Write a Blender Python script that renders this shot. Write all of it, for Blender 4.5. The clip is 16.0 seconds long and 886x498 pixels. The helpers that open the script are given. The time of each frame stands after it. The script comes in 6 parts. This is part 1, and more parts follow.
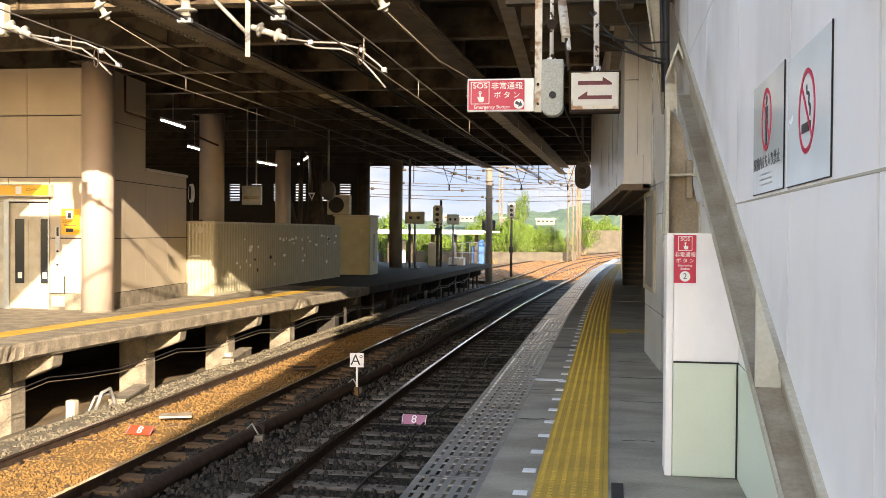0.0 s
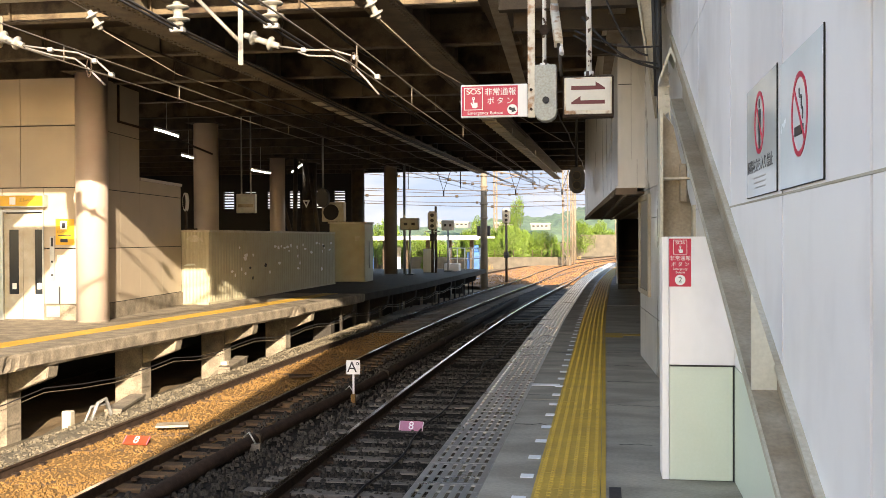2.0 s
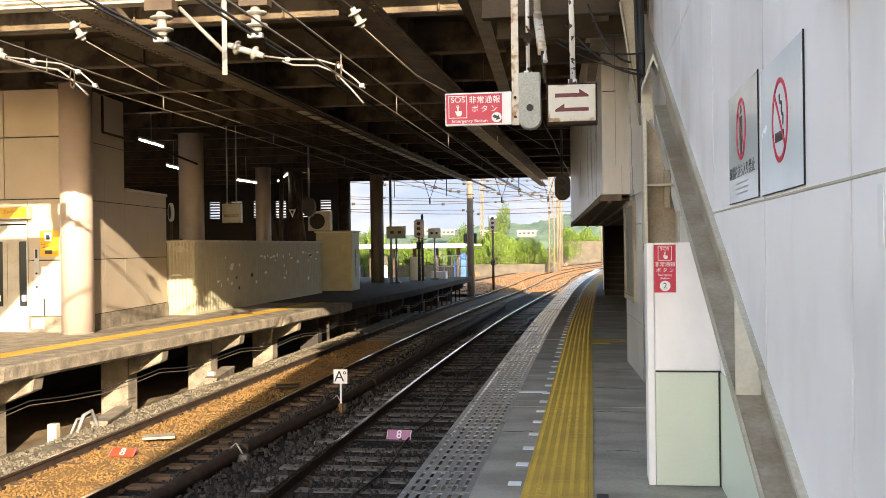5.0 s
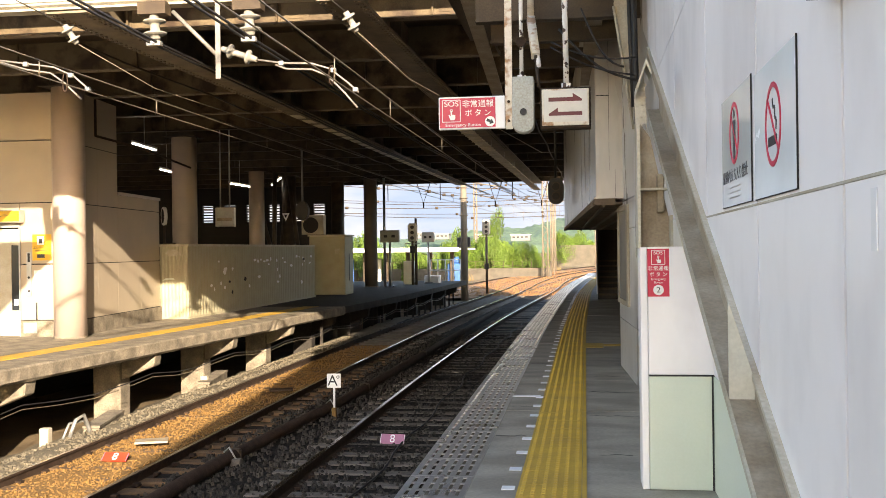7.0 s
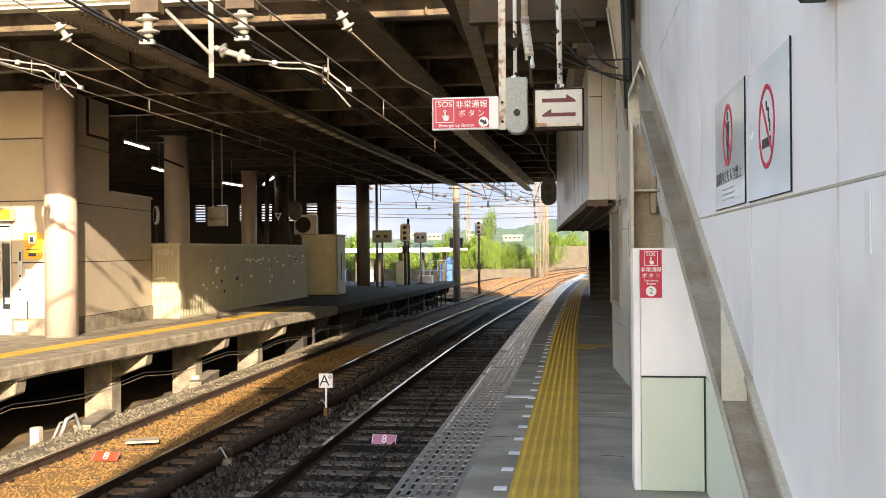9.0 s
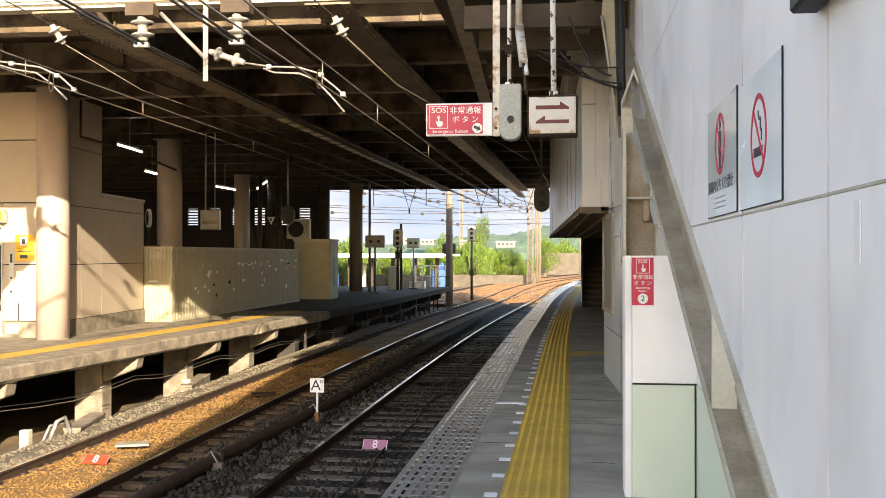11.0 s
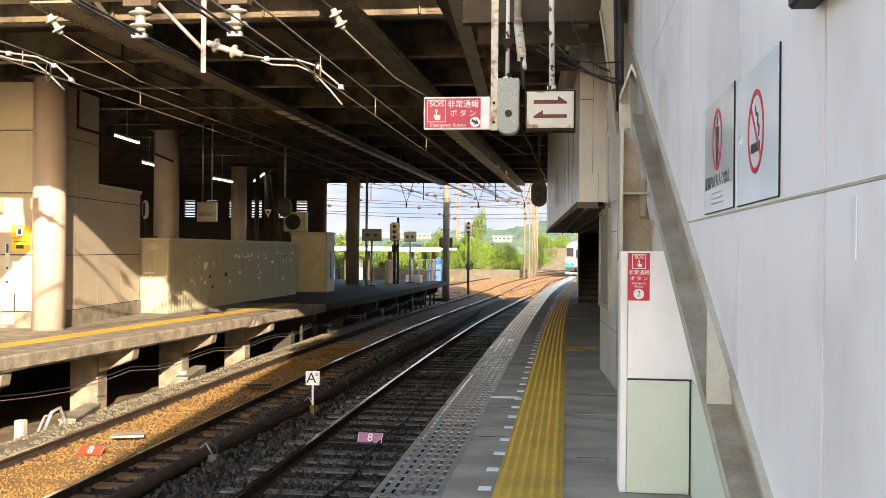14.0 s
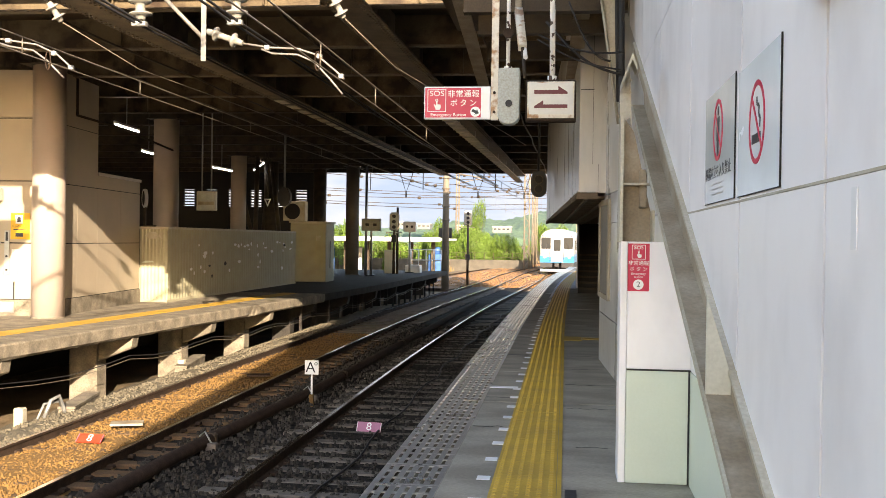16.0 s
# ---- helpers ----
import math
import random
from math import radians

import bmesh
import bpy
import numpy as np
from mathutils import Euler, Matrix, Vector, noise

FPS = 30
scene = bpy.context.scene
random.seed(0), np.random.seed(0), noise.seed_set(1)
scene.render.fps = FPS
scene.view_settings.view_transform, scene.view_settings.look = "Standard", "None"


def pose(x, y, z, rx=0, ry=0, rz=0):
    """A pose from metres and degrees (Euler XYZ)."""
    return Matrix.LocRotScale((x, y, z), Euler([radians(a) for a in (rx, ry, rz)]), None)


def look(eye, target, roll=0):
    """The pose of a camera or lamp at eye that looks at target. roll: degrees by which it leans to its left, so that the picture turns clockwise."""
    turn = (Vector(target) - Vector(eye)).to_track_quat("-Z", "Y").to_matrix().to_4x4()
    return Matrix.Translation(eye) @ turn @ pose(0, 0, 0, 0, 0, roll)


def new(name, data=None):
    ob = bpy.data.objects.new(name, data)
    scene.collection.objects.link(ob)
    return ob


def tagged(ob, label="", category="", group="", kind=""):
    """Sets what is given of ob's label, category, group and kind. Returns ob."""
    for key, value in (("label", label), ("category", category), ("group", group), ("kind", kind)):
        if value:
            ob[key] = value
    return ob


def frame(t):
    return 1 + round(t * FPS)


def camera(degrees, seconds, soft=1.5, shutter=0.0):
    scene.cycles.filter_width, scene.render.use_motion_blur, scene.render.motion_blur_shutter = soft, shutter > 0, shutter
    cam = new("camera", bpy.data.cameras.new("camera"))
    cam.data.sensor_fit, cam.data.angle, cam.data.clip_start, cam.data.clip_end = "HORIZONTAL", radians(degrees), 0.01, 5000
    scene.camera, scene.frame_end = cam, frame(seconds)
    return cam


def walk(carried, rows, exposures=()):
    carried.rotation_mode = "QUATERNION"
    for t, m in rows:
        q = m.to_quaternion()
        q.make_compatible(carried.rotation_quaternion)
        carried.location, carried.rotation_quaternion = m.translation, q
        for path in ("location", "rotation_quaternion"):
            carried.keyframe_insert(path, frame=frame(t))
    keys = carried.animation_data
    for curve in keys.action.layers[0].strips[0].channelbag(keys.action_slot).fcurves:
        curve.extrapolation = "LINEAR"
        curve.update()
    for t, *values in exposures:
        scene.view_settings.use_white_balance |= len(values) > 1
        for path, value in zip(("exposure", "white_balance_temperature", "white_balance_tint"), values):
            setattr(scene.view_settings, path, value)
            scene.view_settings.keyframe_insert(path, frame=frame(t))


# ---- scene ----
cam = camera(47.54, 16.0, soft=0.75)
walk(cam, [
    (0, pose(-0.000, -0.000, 1.500, 89.034, -0.420, 9.449)),
    (0.5, pose(0.001, 0.001, 1.500, 89.099, -0.255, 9.451)),
    (1, pose(0.001, -0.002, 1.500, 89.206, -0.106, 9.406)),
    (1.5, pose(0.002, 0.002, 1.501, 89.286, 0.023, 9.309)),
    (2, pose(0.000, -0.002, 1.502, 89.373, 0.218, 9.163)),
    (2.5, pose(0.004, -0.001, 1.501, 89.443, 0.364, 9.060)),
    (3, pose(0.009, 0.002, 1.503, 89.530, 0.476, 8.928)),
    (3.5, pose(0.009, 0.002, 1.504, 89.610, 0.624, 8.774)),
    (4, pose(0.010, -0.003, 1.504, 89.677, 0.667, 8.632)),
    (6.5, pose(0.009, 0.000, 1.505, 89.993, 0.834, 8.161)),
    (7, pose(0.010, 0.005, 1.505, 90.034, 0.747, 8.049)),
    (7.5, pose(0.007, 0.002, 1.504, 90.065, 0.618, 7.901)),
    (8, pose(0.006, 0.005, 1.505, 90.063, 0.593, 7.798)),
    (8.5, pose(0.005, 0.005, 1.505, 90.060, 0.586, 7.698)),
    (9, pose(0.005, 0.004, 1.505, 90.050, 0.487, 7.611)),
    (11.5, pose(0.009, -0.002, 1.505, 90.525, -0.116, 7.124)),
    (12, pose(0.011, 0.001, 1.508, 90.655, -0.161, 7.043)),
    (12.5, pose(0.010, -0.002, 1.506, 90.668, -0.276, 6.966)),
    (13, pose(0.010, -0.003, 1.504, 90.539, -0.408, 6.935)),
    (13.5, pose(0.009, 0.001, 1.502, 90.288, -0.483, 6.968)),
    (14, pose(0.009, 0.001, 1.502, 90.037, -0.534, 7.016)),
    (14.5, pose(0.008, 0.003, 1.502, 89.850, -0.584, 7.051)),
    (15, pose(0.009, 0.004, 1.501, 89.736, -0.639, 7.055)),
    (15.5, pose(0.010, 0.003, 1.501, 89.610, -0.717, 7.046)),
    (16, pose(0.007, 0.002, 1.499, 89.480, -0.804, 6.985)),
], [(0, 2.15, 7500, 16), (16, 2.15, 7500, 16)])

# ---- world and light ----
world = bpy.data.worlds.new("sky")
scene.world = world
world.use_nodes = True
SUN_TRAVEL = Vector((-1.05, 2.9, -1.0)).normalized()
_sky = world.node_tree.nodes.new("ShaderNodeTexSky")
_sky.sky_type = "NISHITA"
_sky.sun_disc = False
_sky.sun_elevation = math.asin(-SUN_TRAVEL.z)
_sky.sun_rotation = math.atan2(-SUN_TRAVEL.x, -SUN_TRAVEL.y)
_bg = world.node_tree.nodes["Background"]
_bg.inputs["Strength"].default_value = 0.15
world.node_tree.links.new(_sky.outputs[0], _bg.inputs["Color"])
sun = new("sun", bpy.data.lights.new("sun", "SUN"))
sun.data.energy = 3.7
sun.data.angle = radians(0.5)
sun.data.color = (1.0, 0.905, 0.75)
sun.matrix_world = look((0, 0, 30), Vector((0, 0, 30)) + SUN_TRAVEL)
SKY_GLOW = 0.29


# ---- materials ----
def mat(name, color, rough=0.7, metal=0.0, var=0.25, scale=6.0, bump=0.15, stain=None, fine=60.0, stretch=(1, 1, 1), spec=0.5, edge=(0.32, 0.68)):
    """A surface with grain and stains at two scales, in metres."""
    m = bpy.data.materials.new(name)
    m.use_nodes = True
    nt = m.node_tree
    n, l = nt.nodes, nt.links
    b = n["Principled BSDF"]
    co = n.new("ShaderNodeNewGeometry")
    mp = n.new("ShaderNodeMapping")
    mp.inputs["Scale"].default_value = stretch
    l.new(co.outputs["Position"], mp.inputs["Vector"])
    big = n.new("ShaderNodeTexNoise")
    big.inputs["Scale"].default_value = scale
    big.inputs["Detail"].default_value = 6
    small = n.new("ShaderNodeTexNoise")
    small.inputs["Scale"].default_value = fine
    small.inputs["Detail"].default_value = 4
    for x in (big, small):
        l.new(mp.outputs[0], x.inputs["Vector"])
    ramp = n.new("ShaderNodeValToRGB")
    ramp.color_ramp.elements[0].position, ramp.color_ramp.elements[1].position = edge
    c = Vector(color)
    dark = Vector(stain) if stain else c * (1 - var)
    ramp.color_ramp.elements[0].color = (*dark, 1)
    ramp.color_ramp.elements[1].color = (*c, 1)
    l.new(big.outputs["Fac"], ramp.inputs[0])
    mix = n.new("ShaderNodeMix")
    mix.data_type, mix.blend_type = "RGBA", "OVERLAY"
    mix.inputs[0].default_value = var
    l.new(ramp.outputs[0], mix.inputs[6])
    l.new(small.outputs["Fac"], mix.inputs[7])
    l.new(mix.outputs[2], b.inputs["Base Color"])
    r = n.new("ShaderNodeMapRange")
    r.inputs[3].default_value, r.inputs[4].default_value = max(0.03, rough - 0.12), min(1, rough + 0.12)
    l.new(big.outputs["Fac"], r.inputs[0])
    l.new(r.outputs[0], b.inputs["Roughness"])
    b.inputs["Metallic"].default_value = metal
    b.inputs["Specular IOR Level"].default_value = spec
    if bump:
        bp = n.new("ShaderNodeBump")
        bp.inputs["Strength"].default_value = bump
        bp.inputs["Distance"].default_value = 0.01
        l.new(small.outputs["Fac"], bp.inputs["Height"])
        l.new(bp.outputs[0], b.inputs["Normal"])
    return m


def glow(name, color, strength):
    m = bpy.data.materials.new(name)
    m.use_nodes = True
    b = m.node_tree.nodes["Principled BSDF"]
    b.inputs["Base Color"].default_value = (*color, 1)
    b.inputs["Emission Color"].default_value = (*color, 1)
    b.inputs["Emission Strength"].default_value = strength
    return m


M_CONC = mat("platform_concrete", (0.33, 0.295, 0.235), 0.7, var=0.4, scale=1.7, bump=0.35, fine=45, stain=(0.21, 0.185, 0.145), stretch=(0.8, 1.6, 1), edge=(0.38, 0.6))
M_SLAB = mat("old_concrete", (0.26, 0.222, 0.165), 0.9, var=0.55, scale=3.5, bump=0.6, fine=30)
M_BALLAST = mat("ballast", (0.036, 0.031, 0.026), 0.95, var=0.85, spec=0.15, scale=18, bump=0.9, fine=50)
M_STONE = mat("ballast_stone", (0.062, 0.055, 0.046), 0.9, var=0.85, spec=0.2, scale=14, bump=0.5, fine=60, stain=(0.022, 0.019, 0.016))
M_SLEEPER = mat("sleeper_concrete", (0.155, 0.132, 0.108), 0.75, var=0.4, scale=5, bump=0.4)
M_RAILTOP = mat("polished_steel", (0.68, 0.68, 0.69), 0.16, 1.0, var=0.1, scale=3, bump=0.02)
M_RUST = mat("rusty_rail", (0.055, 0.035, 0.024), 0.9, var=0.5, spec=0.2, scale=9, bump=0.3)
M_YELLOW = mat("tactile_yellow", (0.55, 0.34, 0.045), 0.65, var=0.25, scale=3, bump=0.1)
M_WHITE = mat("white_panel", (0.85, 0.83, 0.835), 0.35, var=0.08, scale=2.6, bump=0.03, stain=(0.70, 0.68, 0.685), fine=14, stretch=(1, 1.0, 0.7), edge=(0.22, 0.55))
M_GREEN = mat("pale_green_panel", (0.62, 0.68, 0.58), 0.4, var=0.08, scale=2, bump=0.03)
M_CREAM = mat("cream_steel", (0.46, 0.435, 0.355), 0.5, var=0.3, scale=4, bump=0.08, stain=(0.36, 0.31, 0.22))
M_TILE = mat("beige_panel", (0.43, 0.36, 0.27), 0.5, var=0.12, scale=1.5, bump=0.04)
M_PINK = mat("beige_column_paint", (0.44, 0.36, 0.305), 0.35, var=0.1, scale=2, bump=0.03)
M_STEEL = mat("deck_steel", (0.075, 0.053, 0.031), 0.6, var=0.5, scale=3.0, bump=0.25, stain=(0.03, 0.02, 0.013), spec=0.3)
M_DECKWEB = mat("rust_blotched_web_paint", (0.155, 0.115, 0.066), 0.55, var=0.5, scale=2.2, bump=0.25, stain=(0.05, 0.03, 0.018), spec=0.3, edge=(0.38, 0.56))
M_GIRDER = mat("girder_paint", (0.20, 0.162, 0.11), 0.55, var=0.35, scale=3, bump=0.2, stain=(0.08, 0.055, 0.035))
M_BLACK = mat("black_rubber", (0.018, 0.018, 0.02), 0.6, var=0.3, scale=8)
# column paint with the shade under the bridge in it
M_COLSHADE = mat("shaded_column_paint", (0.17, 0.145, 0.12), 0.6, var=0.25, scale=2, bump=0.05)
# near black: shade painted on deep walls, also joints and trim
M_DARK = mat("near_black_shade_and_trim", (0.014, 0.013, 0.012), 0.8, var=0.3, scale=2)
M_SHED = mat("shed_sheet_metal", (0.38, 0.36, 0.25), 0.55, var=0.2, scale=2.5, bump=0.06, stain=(0.33, 0.30, 0.2))
M_GROUND = mat("dry_ground", (0.20, 0.14, 0.075), 0.95, var=0.5, scale=1.2, bump=0.6, fine=20)
M_HILL = mat("wooded_hill", (0.105, 0.165, 0.09), 0.95, var=0.7, scale=0.09, bump=0.0, fine=0.45, stain=(0.06, 0.105, 0.07))
M_LEAF = mat("leaves", (0.11, 0.19, 0.014), 0.6, var=0.5, scale=0.8, bump=0.0, fine=5)
M_RED = mat("sign_red", (0.58, 0.018, 0.06), 0.45, var=0.1, scale=6, bump=0.02)
M_VERM = mat("vermilion_plate", (0.50, 0.05, 0.02), 0.5, var=0.25, scale=9, bump=0.05)
M_SIGNW = mat("sign_white", (0.80, 0.80, 0.80), 0.4, var=0.06, scale=6, bump=0.02)
M_SIGNBLK = mat("sign_black", (0.02, 0.02, 0.025), 0.5, var=0.1, scale=6, bump=0.0)
M_MAROON = mat("sign_maroon", (0.12, 0.012, 0.018), 0.5, var=0.1, scale=6, bump=0.0)
M_SIGNY = mat("sign_yellow", (0.72, 0.41, 0.015), 0.4, var=0.08, scale=6, bump=0.02)
M_RUSTW = mat("rust_streaked_white_paint", (0.64, 0.59, 0.49), 0.55, var=0.25, scale=11, bump=0.25, stain=(0.36, 0.2, 0.1), fine=40, edge=(0.36, 0.48))
M_PEEL = mat("peeling_black_white_paint", (0.72, 0.70, 0.66), 0.6, var=0.15, scale=22, bump=0.3, stain=(0.06, 0.035, 0.025), stretch=(1, 1, 0.7), edge=(0.40, 0.43))
M_GREYBOX = mat("speckled_grey_paint", (0.42, 0.45, 0.42), 0.55, var=0.25, scale=55, bump=0.25, stain=(0.33, 0.33, 0.28))
M_PORC = mat("white_porcelain", (0.24, 0.23, 0.2), 0.25, var=0.12, scale=14, bump=0.02)
M_WIRE = mat("overhead_wire", (0.20, 0.17, 0.13), 0.5, 0.2, var=0.3, scale=8, bump=0.0)
M_GLASS = mat("dark_glass", (0.02, 0.025, 0.03), 0.1, var=0.1, scale=3, bump=0.0, spec=0.3)
M_FROST = mat("dusty_pane", (0.20, 0.185, 0.16), 0.55, var=0.3, scale=3, bump=0.02)
M_METALP = mat("stainless_plate", (0.50, 0.50, 0.49), 0.3, 0.8, var=0.12, scale=3, bump=0.02, fine=80)
M_TRAINW = mat("train_white", (0.22, 0.24, 0.26), 0.3, var=0.06, scale=2, bump=0.0)
M_TRAINB = mat("train_light_blue", (0.015, 0.17, 0.36), 0.3, var=0.08, scale=2, bump=0.0)
M_BLUE = mat("blue_paint", (0.03, 0.12, 0.36), 0.5, var=0.15, scale=2, bump=0.0)
M_BARK = mat("bark", (0.10, 0.075, 0.05), 0.9, var=0.4, scale=9, bump=0.3)
# rust colour with the golden sunlight mixed in
M_ORANGE = mat("rust_sun_ballast", (0.21, 0.113, 0.029), 0.9, var=0.35, scale=20, bump=0.8, fine=55)
M_WOODB = mat("brown_boards", (0.15, 0.10, 0.06), 0.7, var=0.35, scale=3, bump=0.15)
M_DIRTY = mat("dirty_cream_steel", (0.36, 0.31, 0.235), 0.55, var=0.35, scale=5, bump=0.1, stain=(0.22, 0.17, 0.11))
M_RSLEEP = mat("rust_sun_sleeper", (0.14, 0.082, 0.038), 0.85, var=0.4, scale=5, bump=0.4)
# red with the plate's pink sheen put into the colour
M_PINKR = mat("red_plate_pink_sheen", (0.40, 0.15, 0.25), 0.35, var=0.1, scale=6, bump=0.02)
M_TRAY = mat("pale_tray_and_light", (0.66, 0.6, 0.45), 0.45, var=0.3, scale=3, bump=0.1)
M_GREYW = mat("weathered_white_cladding", (0.56, 0.545, 0.52), 0.3, var=0.15, scale=1.6, bump=0.03, stain=(0.36, 0.34, 0.31), fine=12, stretch=(1, 1, 0.35))
M_FARWALL = mat("sunny_far_concrete", (0.12, 0.105, 0.08), 0.9, var=0.4, scale=1.5, bump=0.2)
# concrete darkened for the bridge's shade; the cracks use it too
M_DARKCONC = mat("shade_and_crack_concrete", (0.058, 0.052, 0.045), 0.9, spec=0.15, var=0.4, scale=2.5, bump=0.3, fine=30)
# rust ballast with sunlight added to its colour
M_THROAT = mat("rust_ballast_sun_tone", (0.30, 0.15, 0.055), 0.9, var=0.5, scale=3, bump=0.5, fine=30)
M_HOUSE = mat("pale_render", (0.17, 0.17, 0.165), 0.8, var=0.2, scale=1, bump=0.0)
M_SIGNB = mat("cool_white_sign", (0.80, 0.86, 0.88), 0.25, var=0.05, scale=3, bump=0.01)
M_SIGNG = mat("grey_film_sign", (0.68, 0.71, 0.69), 0.12, var=0.08, scale=3, bump=0.0)
M_PLATE = mat("pale_stiffener", (0.52, 0.52, 0.45), 0.5, var=0.2, scale=5, bump=0.06)
M_HOUSE2 = mat("yellowed_acrylic", (0.62, 0.60, 0.55), 0.4, var=0.1, scale=9, bump=0.02)
# brighter copy of the ballast for the stretch in sun
M_SHOULDER = mat("ballast_sun_tone", (0.15, 0.128, 0.088), 0.9, var=0.5, scale=22, bump=0.9, fine=50)
M_ARM = mat("pale_line_fittings", (0.22, 0.205, 0.18), 0.45, 0.2, var=0.25, scale=12, bump=0.08)
M_TUBE = glow("fluorescent_tube", (1.0, 0.98, 0.9), 5.0)
M_MASTC = mat("mast_concrete", (0.19, 0.155, 0.115), 0.85, var=0.25, scale=2, bump=0.2)
M_GALV = mat("galvanised_steel", (0.46, 0.46, 0.44), 0.4, 0.6, var=0.2, scale=8, bump=0.05)


# ---- mesh helpers ----
def bm_box(bm, x0, x1, y0, y1, z0, z1, m=None):
    vs = [bm.verts.new(v) for v in ((x0, y0, z0), (x1, y0, z0), (x1, y1, z0), (x0, y1, z0),
                                    (x0, y0, z1), (x1, y0, z1), (x1, y1, z1), (x0, y1, z1))]
    if m is not None:
        for v in vs:
            v.co = m @ v.co
    for f in ((3, 2, 1, 0), (4, 5, 6, 7), (0, 1, 5, 4), (1, 2, 6, 5), (2, 3, 7, 6), (3, 0, 4, 7)):
        bm.faces.new([vs[i] for i in f])
    return vs


def bm_cyl(bm, p, q, r, n=12, r2=None, caps=True):
    """A round bar from p to q."""
    p, q = Vector(p), Vector(q)
    d = (q - p).normalized()
    u = d.orthogonal().normalized()
    w = d.cross(u)
    r2 = r if r2 is None else r2
    ring = lambda c, k: [bm.verts.new(c + (u * math.cos(a) + w * math.sin(a)) * k) for a in (2 * math.pi * i / n for i in range(n))]
    a, b = ring(p, r), ring(q, r2)
    for i in range(n):
        bm.faces.new((a[i], a[(i + 1) % n], b[(i + 1) % n], b[i])).smooth = True
    if caps:
        bm.faces.new(a[::-1])
        bm.faces.new(b)


def bm_tube(bm, pts, r, n=8):
    """One round bar bent through the points."""
    pts = [Vector(p) for p in pts]
    u, old = None, None
    for i, p in enumerate(pts):
        d = (pts[min(i + 1, len(pts) - 1)] - pts[max(i - 1, 0)]).normalized()
        u = d.orthogonal().normalized() if u is None else (u - d * u.dot(d)).normalized()
        w = d.cross(u)
        ring = [bm.verts.new(p + (u * math.cos(a) + w * math.sin(a)) * r) for a in (2 * math.pi * k / n for k in range(n))]
        if old:
            for k in range(n):
                bm.faces.new((old[k], old[(k + 1) % n], ring[(k + 1) % n], ring[k])).smooth = True
        else:
            bm.faces.new(ring[::-1])
        old = ring
    bm.faces.new(old)


def bm_lathe(bm, p, d, prof, n=16):
    """A turned shape along d from p; prof holds (share of the length, radius)."""
    p, d = Vector(p), Vector(d)
    a = d.normalized()
    u = a.orthogonal().normalized()
    w = a.cross(u)
    old = None
    for t, r in prof:
        ring = [bm.verts.new(p + d * t + (u * math.cos(q) + w * math.sin(q)) * r) for q in (2 * math.pi * k / n for k in range(n))]
        if old:
            for k in range(n):
                bm.faces.new((old[k], old[(k + 1) % n], ring[(k + 1) % n], ring[k])).smooth = True
        else:
            bm.faces.new(ring[::-1])
        old = ring
    bm.faces.new(old)


def bm_prism(bm, poly, axis, a, b):
    """A polygon in the plane across an axis, pushed from a to b along it."""
    def at(u, v, w):
        return {"x": (w, u, v), "y": (u, w, v), "z": (u, v, w)}[axis]
    lo = [bm.verts.new(at(u, v, a)) for u, v in poly]
    hi = [bm.verts.new(at(u, v, b)) for u, v in poly]
    n = len(poly)
    bm.faces.new(lo[::-1])
    bm.faces.new(hi)
    for i in range(n):
        bm.faces.new((lo[i], lo[(i + 1) % n], hi[(i + 1) % n], hi[i]))


def bevelled(bm, w=0.01, seg=1):
    bmesh.ops.remove_doubles(bm, verts=bm.verts, dist=1e-5)
    bmesh.ops.recalc_face_normals(bm, faces=bm.faces)
    bmesh.ops.bevel(bm, geom=[e for e in bm.edges if len(e.link_faces) == 2 and e.calc_face_angle(0) > 0.6], offset=w, segments=seg, affect="EDGES", clamp_overlap=True)
    return bm


def part(name, bm, material, parent=None, label=""):
    """One mesh object, under a thing or a part."""
    bmesh.ops.recalc_face_normals(bm, faces=bm.faces)
    me = bpy.data.meshes.new(name)
    bm.to_mesh(me)
    bm.free()
    me.materials.append(material)
    ob = new(name, me)
    if parent is not None:
        ob.parent = parent
    if label:
        ob["label"] = label
    return ob


def thing(name, label, category, group="", at=None, kind=""):
    ob = tagged(new(name), label, category, group, kind)
    ob.empty_display_size = 0.1
    if at is not None:
        ob.matrix_basis = at
    return ob


def text(name, words, size, m, material, parent, squash=1.0):
    """Lettering in the built-in font, as a thin mesh."""
    cu = bpy.data.curves.new(name, "FONT")
    cu.body, cu.size, cu.extrude, cu.align_x, cu.align_y = words, size, 0.0008, "CENTER", "CENTER"
    tmp = new(name, cu)
    me = bpy.data.meshes.new_from_object(tmp.evaluated_get(bpy.context.evaluated_depsgraph_get()))
    bpy.data.objects.remove(tmp)
    me.transform(m @ Matrix.Diagonal((squash, 1, 1, 1)))
    me.materials.clear()
    me.materials.append(material)
    ob = new(name, me)
    ob.parent = parent
    return ob


def bm_poly(bm, poly, m, depth=0.002):
    """A flat plate of that outline, in the plane of m, with a little depth."""
    lo = [bm.verts.new(m @ Vector((u, v, 0))) for u, v in poly]
    hi = [bm.verts.new(m @ Vector((u, v, depth))) for u, v in poly]
    n = len(poly)
    bm.faces.new(lo[::-1])
    bm.faces.new(hi)
    for i in range(n):
        bm.faces.new((lo[i], lo[(i + 1) % n], hi[(i + 1) % n], hi[i]))


